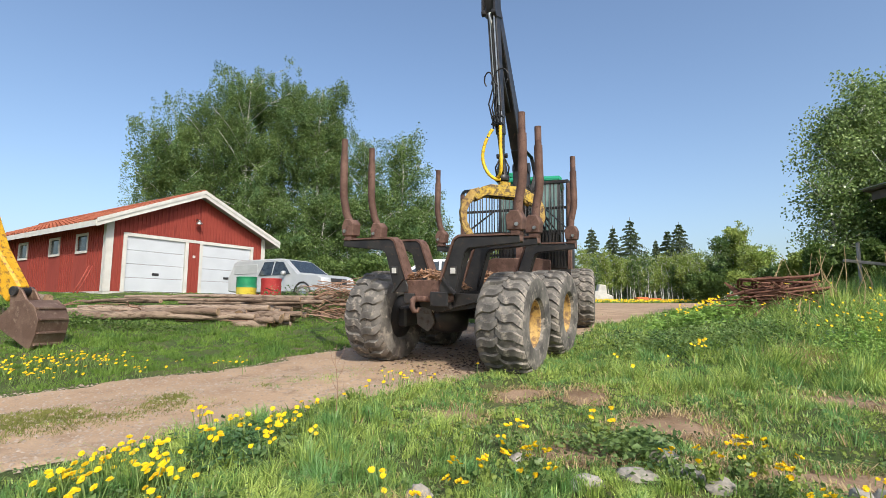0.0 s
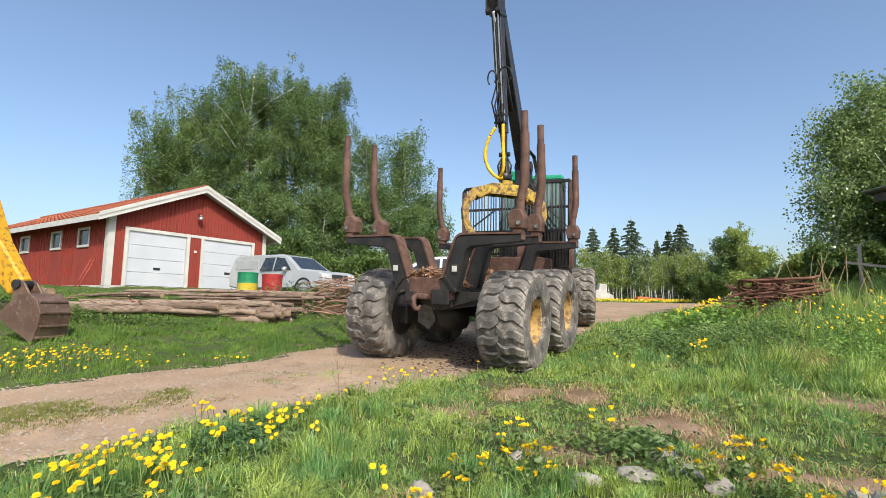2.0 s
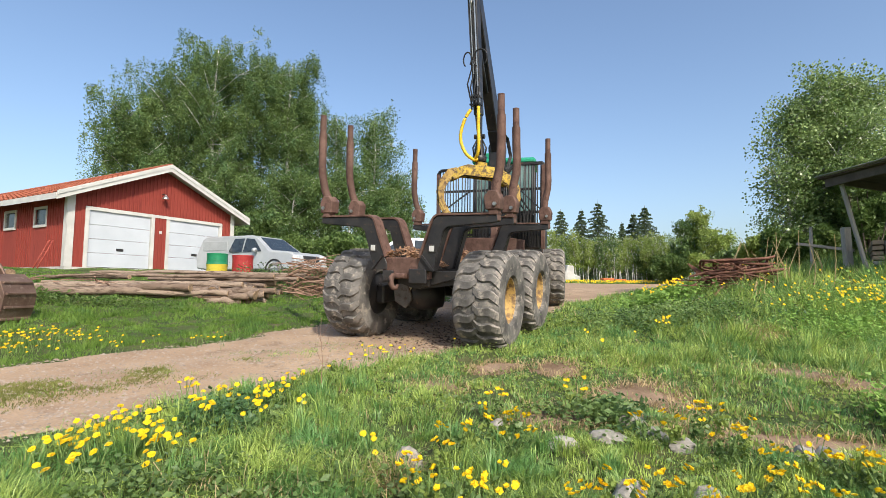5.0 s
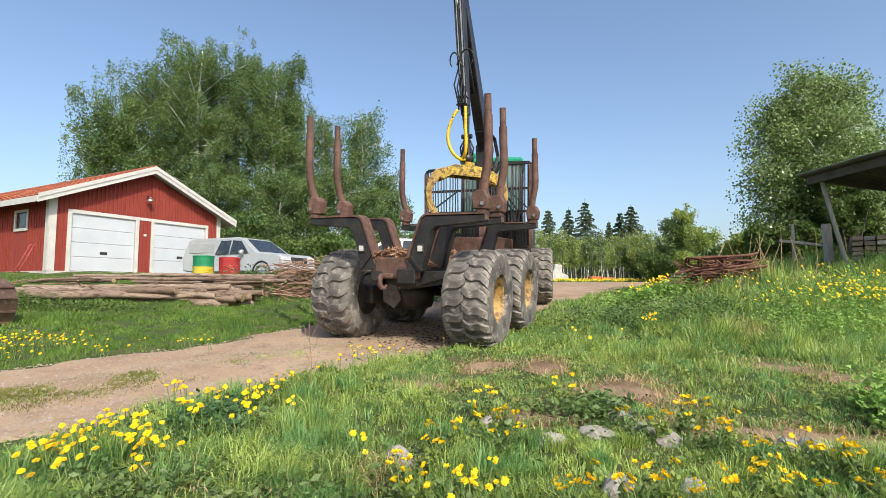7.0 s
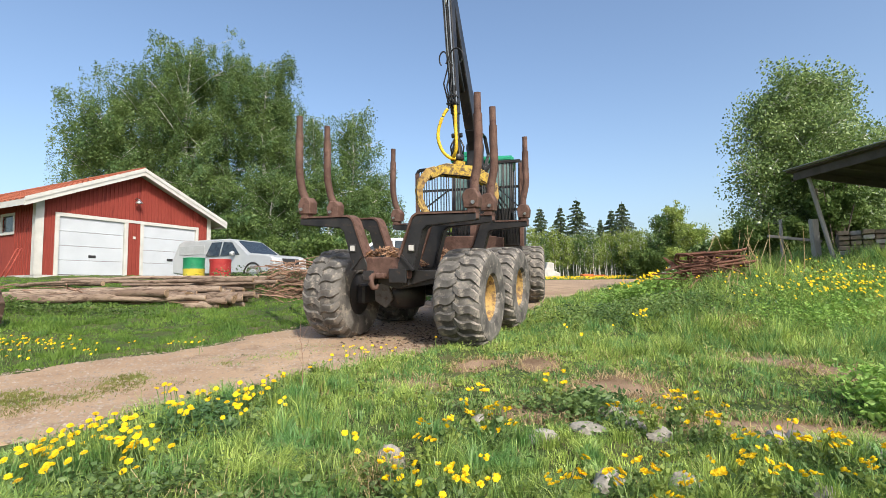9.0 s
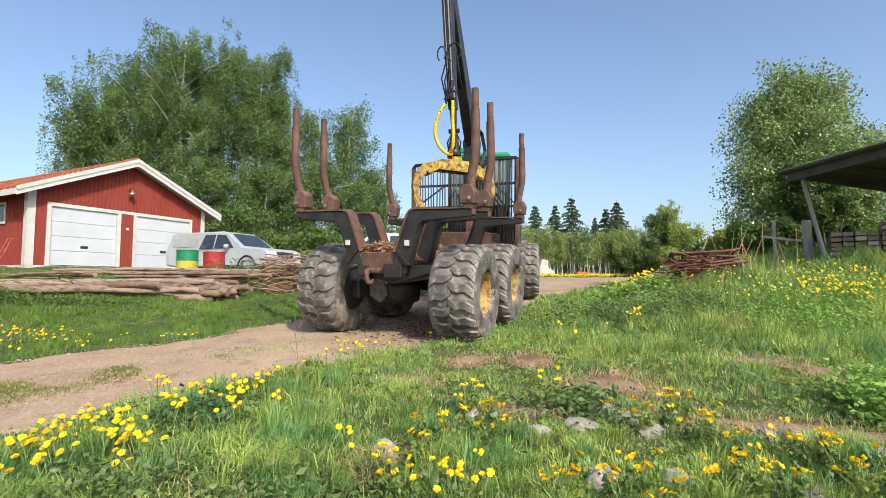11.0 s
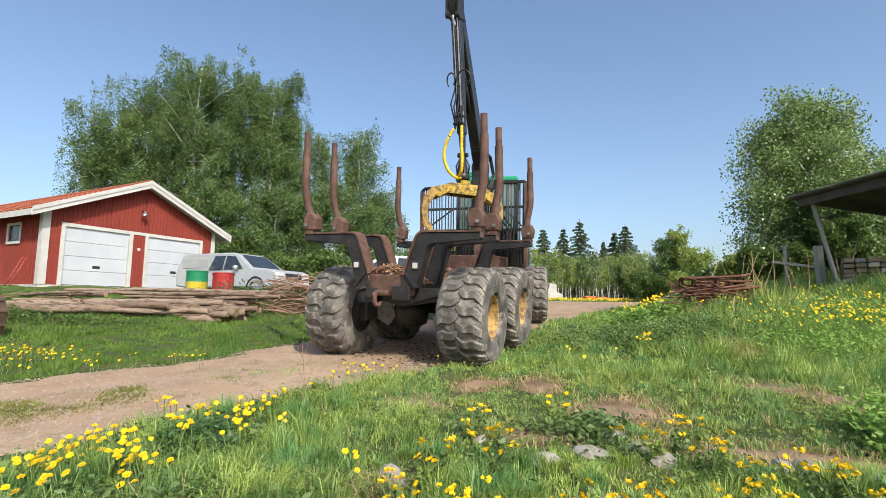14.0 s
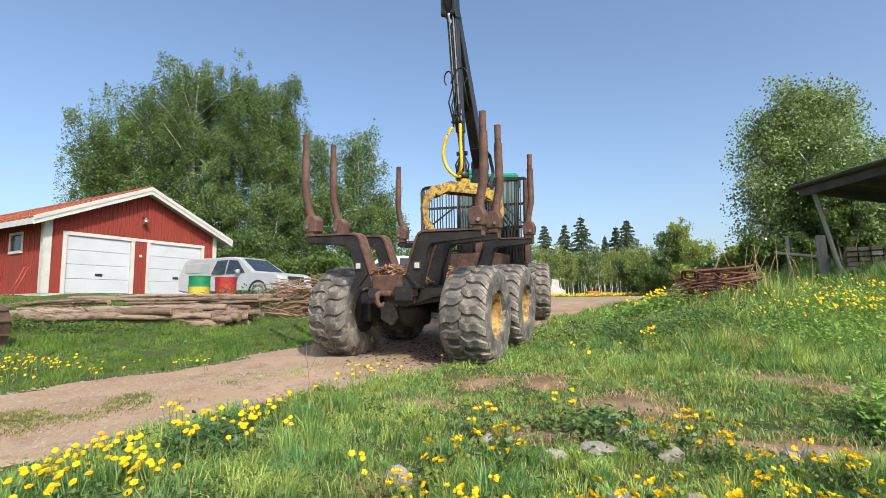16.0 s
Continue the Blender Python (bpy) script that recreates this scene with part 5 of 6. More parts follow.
part("windscreen", bm, glass, pick)
for s in (-1, 1):
    bm = bmesh.new()
    box(bm, (2.38, s * 0.7 - 0.2, 0.76), (2.63, s * 0.7 + 0.2, 0.96), 0.05)
    part("headlight", bm, LENS, pick, "clear headlight")
    bm = bmesh.new()
    box(bm, (-0.98, s * 0.915 - 0.014, 0.95), (-0.84, s * 0.915 + 0.014, 0.99), 0.008)
    part("door_handle", bm, BLACK, pick)
    bm = bmesh.new()
    box(bm, (-2.35, s * 0.815 - 0.012, 1.2), (-0.95, s * 0.815 + 0.012, 1.58), 0.01)
    part("canopy_panel", bm, mat("canopy_grey", (0.36, 0.37, 0.37), (0.42, 0.43, 0.43), 0.3, scale=3, bump=0), pick)
    for cx in (5.2 * 0.31, -5.2 * 0.29):
        bm = bmesh.new()
        pts = [(cx + 0.42 * math.cos(a), s * 0.915, 0.38 + 0.42 * math.sin(a)) for a in np.linspace(0.05, math.pi - 0.05, 12)]
        tube(bm, pts, 0.035, 6)
        part("wheel_arch", bm, BLACK, pick)
bm = bmesh.new()
box(bm, (2.54, -0.45, 0.7), (2.64, 0.45, 0.95), 0.03)
part("grille", bm, BLACK, pick, "dark grille")
bm = bmesh.new()
box(bm, (2.5, -0.85, 0.45), (2.7, 0.85, 0.66), 0.06)
part("front_bumper", bm, SILVER, pick)
hx, hy = -0.3, 19.2
hm = Matrix.Translation((hx, hy, gz(hx, hy) - 0.02)) @ Matrix.Rotation(radians(172), 4, "Z") @ Matrix.Scale(1.17, 4)
hatch, hw, lean, glass2 = car("hatchback_car", hm, 4.2, 1.75, 1.5, 0.92,
    [(2.05, 0.4), (2.1, 0.65), (1.95, 0.82), (1.0, 0.95), (0.3, 1.42), (-0.2, 1.5), (-1.4, 1.46), (-1.85, 1.3), (-2.08, 0.9), (-2.1, 0.45), (-1.7, 0.36), (1.7, 0.36)],
    [[(0.78, 0.98), (0.2, 1.36), (-0.3, 1.42), (-0.3, 0.98)], [(-0.38, 0.98), (-0.38, 1.42), (-1.25, 1.38), (-1.5, 0.98)]], WHITECAR, "white hatchback car parked in the yard")

# ---- excavator arm and bucket at the edge of the lawn ----
bx, by = -5.86, 7.2
digger = thing("excavator_arm", Matrix.Translation((bx, by, gz(bx, by) + 0.05)) @ Matrix.Rotation(math.atan2(0.98, 0.2), 4, "Z") @ Matrix.Scale(1.0, 4), "yellow excavator arm with a worn brown bucket resting on grass", "excavator")
# local x: along the bucket's width; y: to the side; z: up
BUCKET = mat("worn_bucket", (0.14, 0.085, 0.063), (0.23, 0.15, 0.11), 0.55, metal=0.4, scale=4, bump=0.25, c=(0.28, 0.2, 0.15), cut=0.6)
shell = [(0.1, 0.0), (0.02, 0.2), (-0.02, 0.42), (0.06, 0.62), (0.22, 0.72), (0.42, 0.7)]
inner = [(y + 0.022, z + 0.004) for y, z in shell]
bm = bmesh.new()
n = len(shell)
rows = [[bm.verts.new((x, y, z)) for y, z in shell + inner[::-1]] for x in (0.33, 0.8)]
m2 = 2 * n
for k in range(m2):
    bm.faces.new((rows[0][k], rows[0][(k + 1) % m2], rows[1][(k + 1) % m2], rows[1][k]))
bm.faces.new(rows[0][::-1]), bm.faces.new(rows[1])
bmesh.ops.recalc_face_normals(bm, faces=bm.faces)
bucket = part("bucket", bm, BUCKET, digger, "worn brown steel bucket")
for x in (0.318, 0.792):
    bm = bmesh.new()
    prism(bm, [(0.1, -0.01), (0.02, 0.2), (-0.02, 0.42), (0.06, 0.62), (0.22, 0.73), (0.42, 0.71), (0.78, 0.4), (0.74, 0.34)], x, x + 0.022, "X", 0.004)
    part("side_plate", bm, BUCKET, bucket)
for z0, z1 in ((0.05, 0.09), (0.22, 0.26), (0.42, 0.46), (0.58, 0.62)):
    bm = bmesh.new()
    ym = float(np.interp((z0 + z1) / 2, [q[1] for q in shell[:5]], [q[0] for q in shell[:5]]))
    box(bm, (0.34, ym - 0.028, z0), (0.79, ym + 0.005, z1), 0.008)
    part("wear_strip", bm, BUCKET, bucket)
for x in (0.46, 0.66):
    bm = bmesh.new()
    prism(bm, [(0.34, 0.68), (0.66, 0.5), (0.7, 0.84), (0.6, 0.94), (0.48, 0.88)], x - 0.02, x + 0.02, "X", 0.01)
    part("bucket_ear", bm, BUCKET, bucket)
bm = bmesh.new()
beam(bm, (0.55, 0.66, 0.8), (0.55, 1.28, 1.45), 0.18, 0.34, (0, 1, 0), 0.03, 0.24, 0.5)
beam(bm, (0.55, 1.24, 1.38), (0.55, 1.84, 2.6), 0.24, 0.5, (0, 1, 0), 0.03, 0.26, 0.46)
part("stick", bm, mat("digger_yellow", (0.56, 0.29, 0.012), (0.64, 0.36, 0.02), 0.5, scale=6, bump=0.15, c=(0.2, 0.09, 0.03), cut=0.57), digger, "chipped yellow stick")
bm = bmesh.new()
tube(bm, ((0.4, 0.6, 0.86), (0.7, 0.6, 0.86)), 0.07, 14)
beam(bm, (0.55, 0.56, 0.86), (0.55, 0.92, 1.15), 0.1, 0.09, (0, 1, 0), 0.01)
part("pivot_link", bm, BLACK, digger)

# ---- hand truck leaning by the garage ----
RST = mat("red_rust", (0.11, 0.05, 0.034), (0.22, 0.105, 0.07), 0.85, scale=5, bump=0.3, c=(0.1, 0.05, 0.04), cut=0.6)
REDTUBE = mat("red_tube", (0.3, 0.045, 0.03), (0.4, 0.09, 0.06), 0.7, scale=5, bump=0.2, c=(0.12, 0.05, 0.04), cut=0.6)
ht = thing("hand_truck", Matrix.Translation((-11.85, 16.5, gz(-11.85, 16.5) - 0.02)) @ Matrix.Rotation(radians(-20), 4, "Z") @ Matrix.Scale(0.82, 4), "rusty red tubular hand truck leaning on the garage wall", "hand truck")
for s in (-0.11, 0.11):
    bm = bmesh.new()
    tube(bm, ((s, 0, 0.08), (s, 0.3, 0.7), (s, 0.5, 1.15), (s * 0.8, 0.56, 1.2)), 0.025, 8)
    part("rail", bm, REDTUBE, ht, smooth=True)
for q in (0.3, 0.6, 0.85):
    bm = bmesh.new()
    tube(bm, ((-0.11, 0.5 * q, 0.1 + 1.05 * q), (0.11, 0.5 * q, 0.1 + 1.05 * q)), 0.018, 8)
    part("rung", bm, REDTUBE, ht)
bm = bmesh.new()
box(bm, (-0.2, -0.2, 0.02), (0.2, 0.04, 0.05), 0.008)
part("toe_plate", bm, RUST, ht)

# ---- open shed with stacked planks ----
shed = thing("open_shed", Matrix.Translation((0, 0, 0)), "grey weathered open timber shed with a low plank roof", "shed")


def roof_z(x):
    return 3.86 - 0.11 * (x - 8.4)


X0, X1, Y0, Y1 = 8.76, 14.0, 7.1, 10.25
k = 0
y = Y0
bm = bmesh.new()
box(bm, (0, 0, 0), (1, 0.188, 0.028))
board = mesh_of(bm, "roof_board", DARKWOOD)
while y < Y1 - 0.05:
    o = new("roof_board", board)
    o.parent = shed
    o.matrix_local = Matrix.Translation((X0 - random.uniform(0, 0.05), y, roof_z(X0) + random.uniform(0, 0.006))) @ Matrix.Rotation(math.atan(0.11), 4, "Y") @ Matrix.Diagonal((X1 - X0, 1, 1, 1))
    y += 0.19
bm = bmesh.new()
vs = [(X0 - 0.1, Y0 - 0.1), (X1, Y0 - 0.1), (X1, Y1 + 0.08), (X0 - 0.1, Y1 + 0.08)]
lo = [bm.verts.new((a, b, roof_z(a) + 0.036)) for a, b in vs]
hi = [bm.verts.new((a, b, roof_z(a) + 0.05)) for a, b in vs]
bm.faces.new(lo[::-1]), bm.faces.new(hi)
for q in range(4):
    bm.faces.new((lo[q], lo[(q + 1) % 4], hi[(q + 1) % 4], hi[q]))
part("roof_felt", bm, mat("roof_sheet", (0.3, 0.3, 0.3), (0.42, 0.42, 0.42), 0.6, scale=2, bump=0.2), shed, "pale metal roof sheet")
bm = bmesh.new()
beam(bm, (X0 + 0.1, Y0, roof_z(X0) - 0.1), (X0 + 0.1, Y1, roof_z(X0) - 0.1), 0.05, 0.17, bevel=0.006)
part("eave_beam", bm, DARKWOOD, shed)
for y in (7.3, 8.2, 9.1, 10.0):
    bm = bmesh.new()
    beam(bm, (X0 + 0.12, y, roof_z(X0) - 0.1), (X1 - 0.1, y, roof_z(X1) - 0.1), 0.06, 0.14, bevel=0.006)
    part("rafter", bm, DARKWOOD, shed)
for (xa, ya, za), (xb, yb), w in (((8.98, 10.0, 3.66), (9.3, 9.8), 0.07), ((9.38, 10.4, 2.8), (9.44, 10.42), 0.16), ((13.6, 10.0, 3.1), (13.6, 10.0), 0.15), ((8.9, 7.3, 3.68), (8.9, 7.3), 0.15), ((13.6, 7.3, 3.1), (13.6, 7.3), 0.15), ((9.0, 10.9, 2.85), (9.0, 10.9), 0.06)):
    bm = bmesh.new()
    beam(bm, (xb, yb, gz(xb, yb) - 0.1), (xa, ya, za), w, min(w, 0.12), (0, 1, 0), 0.012)
    part("post", bm, GREYWOOD, shed)
bm = bmesh.new()
beam(bm, (8.5, 10.7, 2.45), (9.6, 10.45, 2.3), 0.05, 0.06, bevel=0.006)
part("loose_rail", bm, GREYWOOD, shed)
for c, (x, y, nx, nz) in enumerate(((10.25, 10.75, 4, 5), (10.9, 10.1, 4, 6), (11.55, 9.45, 4, 6))):
    stack = thing("plank_stack", Matrix.Translation((x, y, gz(x, y) - 0.03)) @ Matrix.Rotation(radians(-42 - 4 * c), 4, "Z"), "stack of dark weathered planks under the shed roof", "planks", "plank stacks")
    for j in range(nz):
        for i in range(nx):
            bm = bmesh.new()
            e0, e1 = random.uniform(-0.12, 0.12), random.uniform(-0.1, 0.15)
            box(bm, (i * 0.2, -1.3 + e0, 0.03 + j * 0.105), (i * 0.2 + 0.18, 1.4 + e1, 0.03 + j * 0.105 + 0.085), 0.006)
            part("plank", bm, GREYWOOD if (i + j + c) % 5 == 0 else PLANKW, stack)

# ---- rusty scrap frame on the bank ----
sx, sy = 6.35, 9.5
scrap = thing("scrap_frame", Matrix.Translation((sx, sy, gz(sx, sy) + 0.0)) @ Matrix.Rotation(radians(-28), 4, "Z"), "heap of rusty tubular steel frames overgrown by grass", "scrap metal")
for k in range(5):
    z = 0.34 + 0.07 * k
    w, d = 0.66 - 0.02 * k, 0.42 - 0.02 * k
    dx, dy, tl, tk = random.uniform(-0.14, 0.14), random.uniform(-0.1, 0.1), random.uniform(-0.14, 0.14), random.uniform(-0.25, 0.25)
    bm = bmesh.new()
    pts = []
    for a in np.linspace(0, 2 * math.pi, 29):
        c, s = math.cos(a), math.sin(a)
        px, py = math.copysign(abs(c) ** 0.32, c) * w * 0.9, math.copysign(abs(s) ** 0.32, s) * d
        pts.append((px + dx, py + dy, z + tl * px + tk * py + 0.015 * math.cos(2 * a)))
    tube(bm, pts, 0.024, 7, False)
    part("tube_frame", bm, RST, scrap, smooth=True)
    for q in (-0.35, 0.02, 0.4):
        bm = bmesh.new()
        beam(bm, (q * w * 1.6 + dx, -d + dy, z + tl * q - tk * d), (q * w * 1.6 + dx + 0.05, d + dy, z + tl * q + tk * d), 0.03, 0.02)
        part("cross_bar", bm, RST, scrap)
for k in range(5):
    bm = bmesh.new()
    beam(bm, (-0.5 - 0.04 * k, -0.3 + 0.12 * k, 0.2 + 0.05 * k), (-0.78 - 0.03 * k, -0.3 + 0.13 * k, 0.36 + 0.05 * k), 0.05, 0.03)
    part("bent_bar", bm, RST, scrap)
for a in (0.4, 1.6, 2.7, 3.9, 5.2):
    bm = bmesh.new()
    tube(bm, ((0.45 * math.cos(a), 0.28 * math.sin(a), -0.05), (0.4 * math.cos(a), 0.25 * math.sin(a), 0.36)), 0.035, 7)
    part("leg", bm, RST, scrap)
bm = bmesh.new()
rng = random.Random(77)
for k in range(28):
    x, y = sx + rng.gauss(0.45, 0.45), sy + rng.gauss(-0.25, 0.3)
    z = gz(x, y)
    h = rng.uniform(0.5, 1.1)
    tube(bm, ((x, y, z), (x + rng.uniform(-0.06, 0.06), y, z + h * 0.5), (x + rng.uniform(-0.22, 0.2), y + rng.uniform(-0.1, 0.1), z + h)), (0.008, 0.007, 0.004), 5)
for k in range(8):
    x, y = sx - 0.25 + rng.gauss(0, 0.12), sy - 0.85 + rng.gauss(0, 0.1)
    tube(bm, ((x, y, gz(x, y) + 0.25), (x + rng.uniform(-0.3, 0.3), y - 0.25, gz(x, y) + 0.01)), (0.007, 0.005), 5)
tagged(part("dry_stalk_patch", bm, DRYGRASS), "pale dry weed stalks standing round the scrap", "dry stalks", kind="stuff")

tangle("scrap_rods", 6.15, 9.4, 0.75, 0.5, 0.6, 110, RST, "rusty bent rods in the scrap heap", 28, 0.016, 0.8)

# ---- beyond the yard ----
bm = bmesh.new()
wx, wy = 14.0, 45.0
prism(bm, ((-1.0, 0), (1.0, 0), (0.95, 0.7), (0.45, 0.85), (0.4, 1.6), (-0.2, 1.7), (-0.35, 1.1), (-0.95, 1.0)), -0.4, 0.4, bevel=0.05)
bmesh.ops.transform(bm, matrix=Matrix.Translation((wx, wy, gz(wx, wy) - 0.05)), verts=bm.verts)
tagged(part("stone_block", bm, CONC), "pale broken concrete block at the edge of the wood", "concrete block")
for k in range(3):
    x, y = 17.2 + 1.1 * k, 44.0
    bm = bmesh.new()
    box(bm, (-0.5, -0.4, 0), (0.5, 0.4, 0.55 - 0.1 * k), 0.06)
    bmesh.ops.transform(bm, matrix=Matrix.Translation((x, y, gz(x, y) - 0.02)), verts=bm.verts)
    tagged(part("orange_crate", bm, mat("orange_paint", (0.5, 0.12, 0.04), (0.6, 0.18, 0.06), 0.6, scale=3)), "faded orange crate across the yard", "crate", "orange crates")


# ---- stones and gravel ----
def stone(x, y, rx, ry, rz, seed):
    rng = random.Random(seed)
    bm = bmesh.new()
    bmesh.ops.create_icosphere(bm, subdivisions=3, radius=1)
    for v in bm.verts:
        q = v.co * 1.3 + Vector((seed * 1.7, 0, 0))
        s = 1 + 0.32 * noise.noise(q) + 0.14 * noise.noise(q * 2.7)
        v.co = Vector((v.co.x * rx * s, v.co.y * ry * s, v.co.z * rz * s))
    bmesh.ops.rotate(bm, cent=(0, 0, 0), matrix=Matrix.Rotation(rng.random() * 3, 3, "Z"), verts=bm.verts)
    bmesh.ops.transform(bm, matrix=Matrix.Translation((x, y, gz(x, y) + rz * 0.25)), verts=bm.verts)
    o = part("stone", bm, STONE, smooth=True)
    o.data.set_sharp_from_angle(angle=radians(25))
    return tagged(o, "pale grey field stone half sunk in the verge", "stone", "stones in the verge")


for k, (x, y, rx, ry, rz) in enumerate(((0.93, 3.15, 0.1, 0.07, 0.06), (1.26, 3.3, 0.12, 0.08, 0.05), (1.58, 3.32, 0.12, 0.09, 0.06), (1.72, 3.2, 0.1, 0.08, 0.05), (1.55, 3.55, 0.1, 0.1, 0.06), (-0.02, 3.09, 0.09, 0.07, 0.1),
                                      (1.1, 2.58, 0.13, 0.08, 0.06), (1.44, 2.46, 0.1, 0.08, 0.08), (2.52, 2.95, 0.14, 0.09, 0.07), (2.85, 2.68, 0.3, 0.1, 0.07), (2.41, 3.05, 0.07, 0.06, 0.05), (0.6, 3.6, 0.06, 0.05, 0.05), (2.1, 2.35, 0.1, 0.08, 0.06))):
    stone(x, y, rx, ry, rz, k + 1)


def pebbles(name, pts, size, material, label, seed):
    """Loose small stones as one mesh of little faceted lumps."""
    rng = np.random.default_rng(seed)
    n = len(pts)
    d = np.array([(1, 0, 0), (0, 1, 0), (-1, 0, 0), (0, -1, 0), (0, 0, 1.0)])
    s = (size * (0.4 + rng.random(n) ** 2 * 1.6))[:, None, None]
    v = d[None] * (0.6 + 0.8 * rng.random((n, 5, 3))) * s * np.array([1, 1, 0.6]) + pts[:, None, :]
    o = np.arange(n)[:, None, None] * 5
    f = (np.array([(0, 1, 4), (1, 2, 4), (2, 3, 4), (3, 0, 4)])[None] + o).reshape(-1, 3)
    return tagged(raw(name, v.reshape(-1, 3), f, 3, material), label, "gravel", kind="stuff")


rng = np.random.default_rng(12)
yy = 2.2 + 12 * rng.random(26000) ** 1.6
uu = rng.uniform(-1.02, 1.02, yy.size)
xx = road_mid(yy) + uu * road_half(yy)
keep = (np.abs(xx) < yy * 1.15 + 1)
xx, yy = xx[keep], yy[keep]
pebbles("gravel_stones", np.stack([xx, yy, ground_z(xx, yy) + 0.013], -1), 0.011, mat("pebble", (0.3, 0.225, 0.165), (0.46, 0.37, 0.29), 0.9, scale=10, island=0.9, c=(0.25, 0.2, 0.16), cut=0.6), "loose gravel stones on the track", 2)
# bark and dark litter dropped under the machine
lx, ly = rng.normal(0.75, 0.7, 1500), rng.normal(7.6, 0.9, 1500)
keep = np.abs((lx - road_mid(ly)) / road_half(ly)) < 0.95
lx, ly = lx[keep], ly[keep]
pebbles("bark_litter", np.stack([lx, ly, ground_z(lx, ly) + 0.014], -1), 0.016, mat("litter", (0.05, 0.034, 0.025), (0.16, 0.105, 0.07), 0.95, scale=10, island=0.9), "dark bark litter dropped on the gravel", 7)
# clods on the bare patches
xx, yy = rng.uniform(-0.5, 6.5, 40000), rng.uniform(2.3, 8.5, 40000)
keep = rng.random(xx.size) < bare(xx, yy) * 0.8
xx, yy = xx[keep], yy[keep]
pebbles("soil_clods", np.stack([xx, yy, ground_z(xx, yy) + 0.002], -1), 0.016, SOIL, "crumbly bare soil showing through the grass", 3)
# bare soil lies on the turf as thin ragged patches
GXs = np.arange(-0.6, 7.2, 0.05)
GYs = np.arange(2.6, 8.8, 0.05)
mx_, my_ = np.meshgrid(GXs, GYs)
b_ = bare(mx_, my_)
idx = np.arange(mx_.size).reshape(mx_.shape)
quads = np.stack([idx[:-1, :-1], idx[:-1, 1:], idx[1:, 1:], idx[1:, :-1]], -1).reshape(-1, 4)
quads = quads[(b_.ravel()[quads] > 0.15).all(1)]
used = np.unique(quads)
remap = np.full(mx_.size, -1)
remap[used] = np.arange(len(used))
soil = raw("bare_soil", np.stack([mx_, my_, ground_z(mx_, my_) + 0.012 * b_ - 0.002], -1).reshape(-1, 3)[used], remap[quads], 4, SOIL, smooth=True)
tagged(soil, "bare brown soil in the washed-out verge", "soil", kind="structure")


# ---- grass ----
def tufts(x, y, cell=0.17):
    """The tuft that each blade belongs to: its middle, and a number from 0 to 1 of its own."""
    i, j = np.floor(x / cell), np.floor((y + 0.5 * cell * (i_odd(x, cell))) / cell)
    q = np.abs(np.sin(i * 12.9898 + j * 78.233) * 43758.5453) % 1
    p = np.abs(np.sin(i * 39.425 + j * 17.71) * 24634.6345) % 1
    return (i + 0.2 + 0.6 * q) * cell, (j + 0.2 + 0.6 * p) * cell - 0.5 * cell * i_odd(x, cell), (q * 7 + p * 3) % 1


def i_odd(x, cell):
    return np.floor(x / cell) % 2


def blades(name, x, y, h, w, material, label, seed, lean=0.55, category="grass", fine=True):
    """Bent tapering blades that lean together in tufts; three triangles each, or one where fine is off, as one mesh."""
    rng = np.random.default_rng(seed)
    n = len(x)
    base = np.stack([x, y, ground_z(x, y) - 0.01], -1)
    cx, cy, _ = tufts(x, y)
    a = np.arctan2(y - cy, x - cx) + rng.normal(0, 0.8, n)
    d = np.stack([np.cos(a), np.sin(a), np.zeros(n)], -1)
    b = rng.random(n) * 2 * np.pi
    s = np.stack([np.cos(b), np.sin(b), np.zeros(n)], -1)
    t = (lean * (0.2 + 1.1 * rng.random(n)))[:, None]
    h_, w_ = h[:, None], w[:, None]
    tip = base + d * h_ * t + np.array([0, 0, 1]) * h_ * (1 - 0.35 * t)
    if not fine:
        v = np.stack([base - s * w_, base + s * w_, tip], 1)
        return tagged(raw(name, v.reshape(-1, 3), np.arange(3 * n).reshape(n, 3), 3, material), label, category, kind="stuff")
    mid = base + d * h_ * t * 0.3 + np.array([0, 0, 1]) * h_ * 0.6
    v = np.stack([base - s * w_, base + s * w_, mid - s * w_ * 0.7, mid + s * w_ * 0.7, tip], 1)
    o = np.arange(n)[:, None, None] * 5
    f = (np.array([(0, 1, 3), (0, 3, 2), (2, 3, 4)])[None] + o).reshape(-1, 3)
    return tagged(raw(name, v.reshape(-1, 3), f, 3, material), label, category, kind="stuff")


def scatter(n, seed, r0, r1, a0=-52, a1=53):
    rng = np.random.default_rng(seed)
    r = r0 + (r1 - r0) * rng.random(n) ** 1.15
    a = np.radians(rng.uniform(a0, a1, n))
    return r * np.sin(a), r * np.cos(a), r, rng


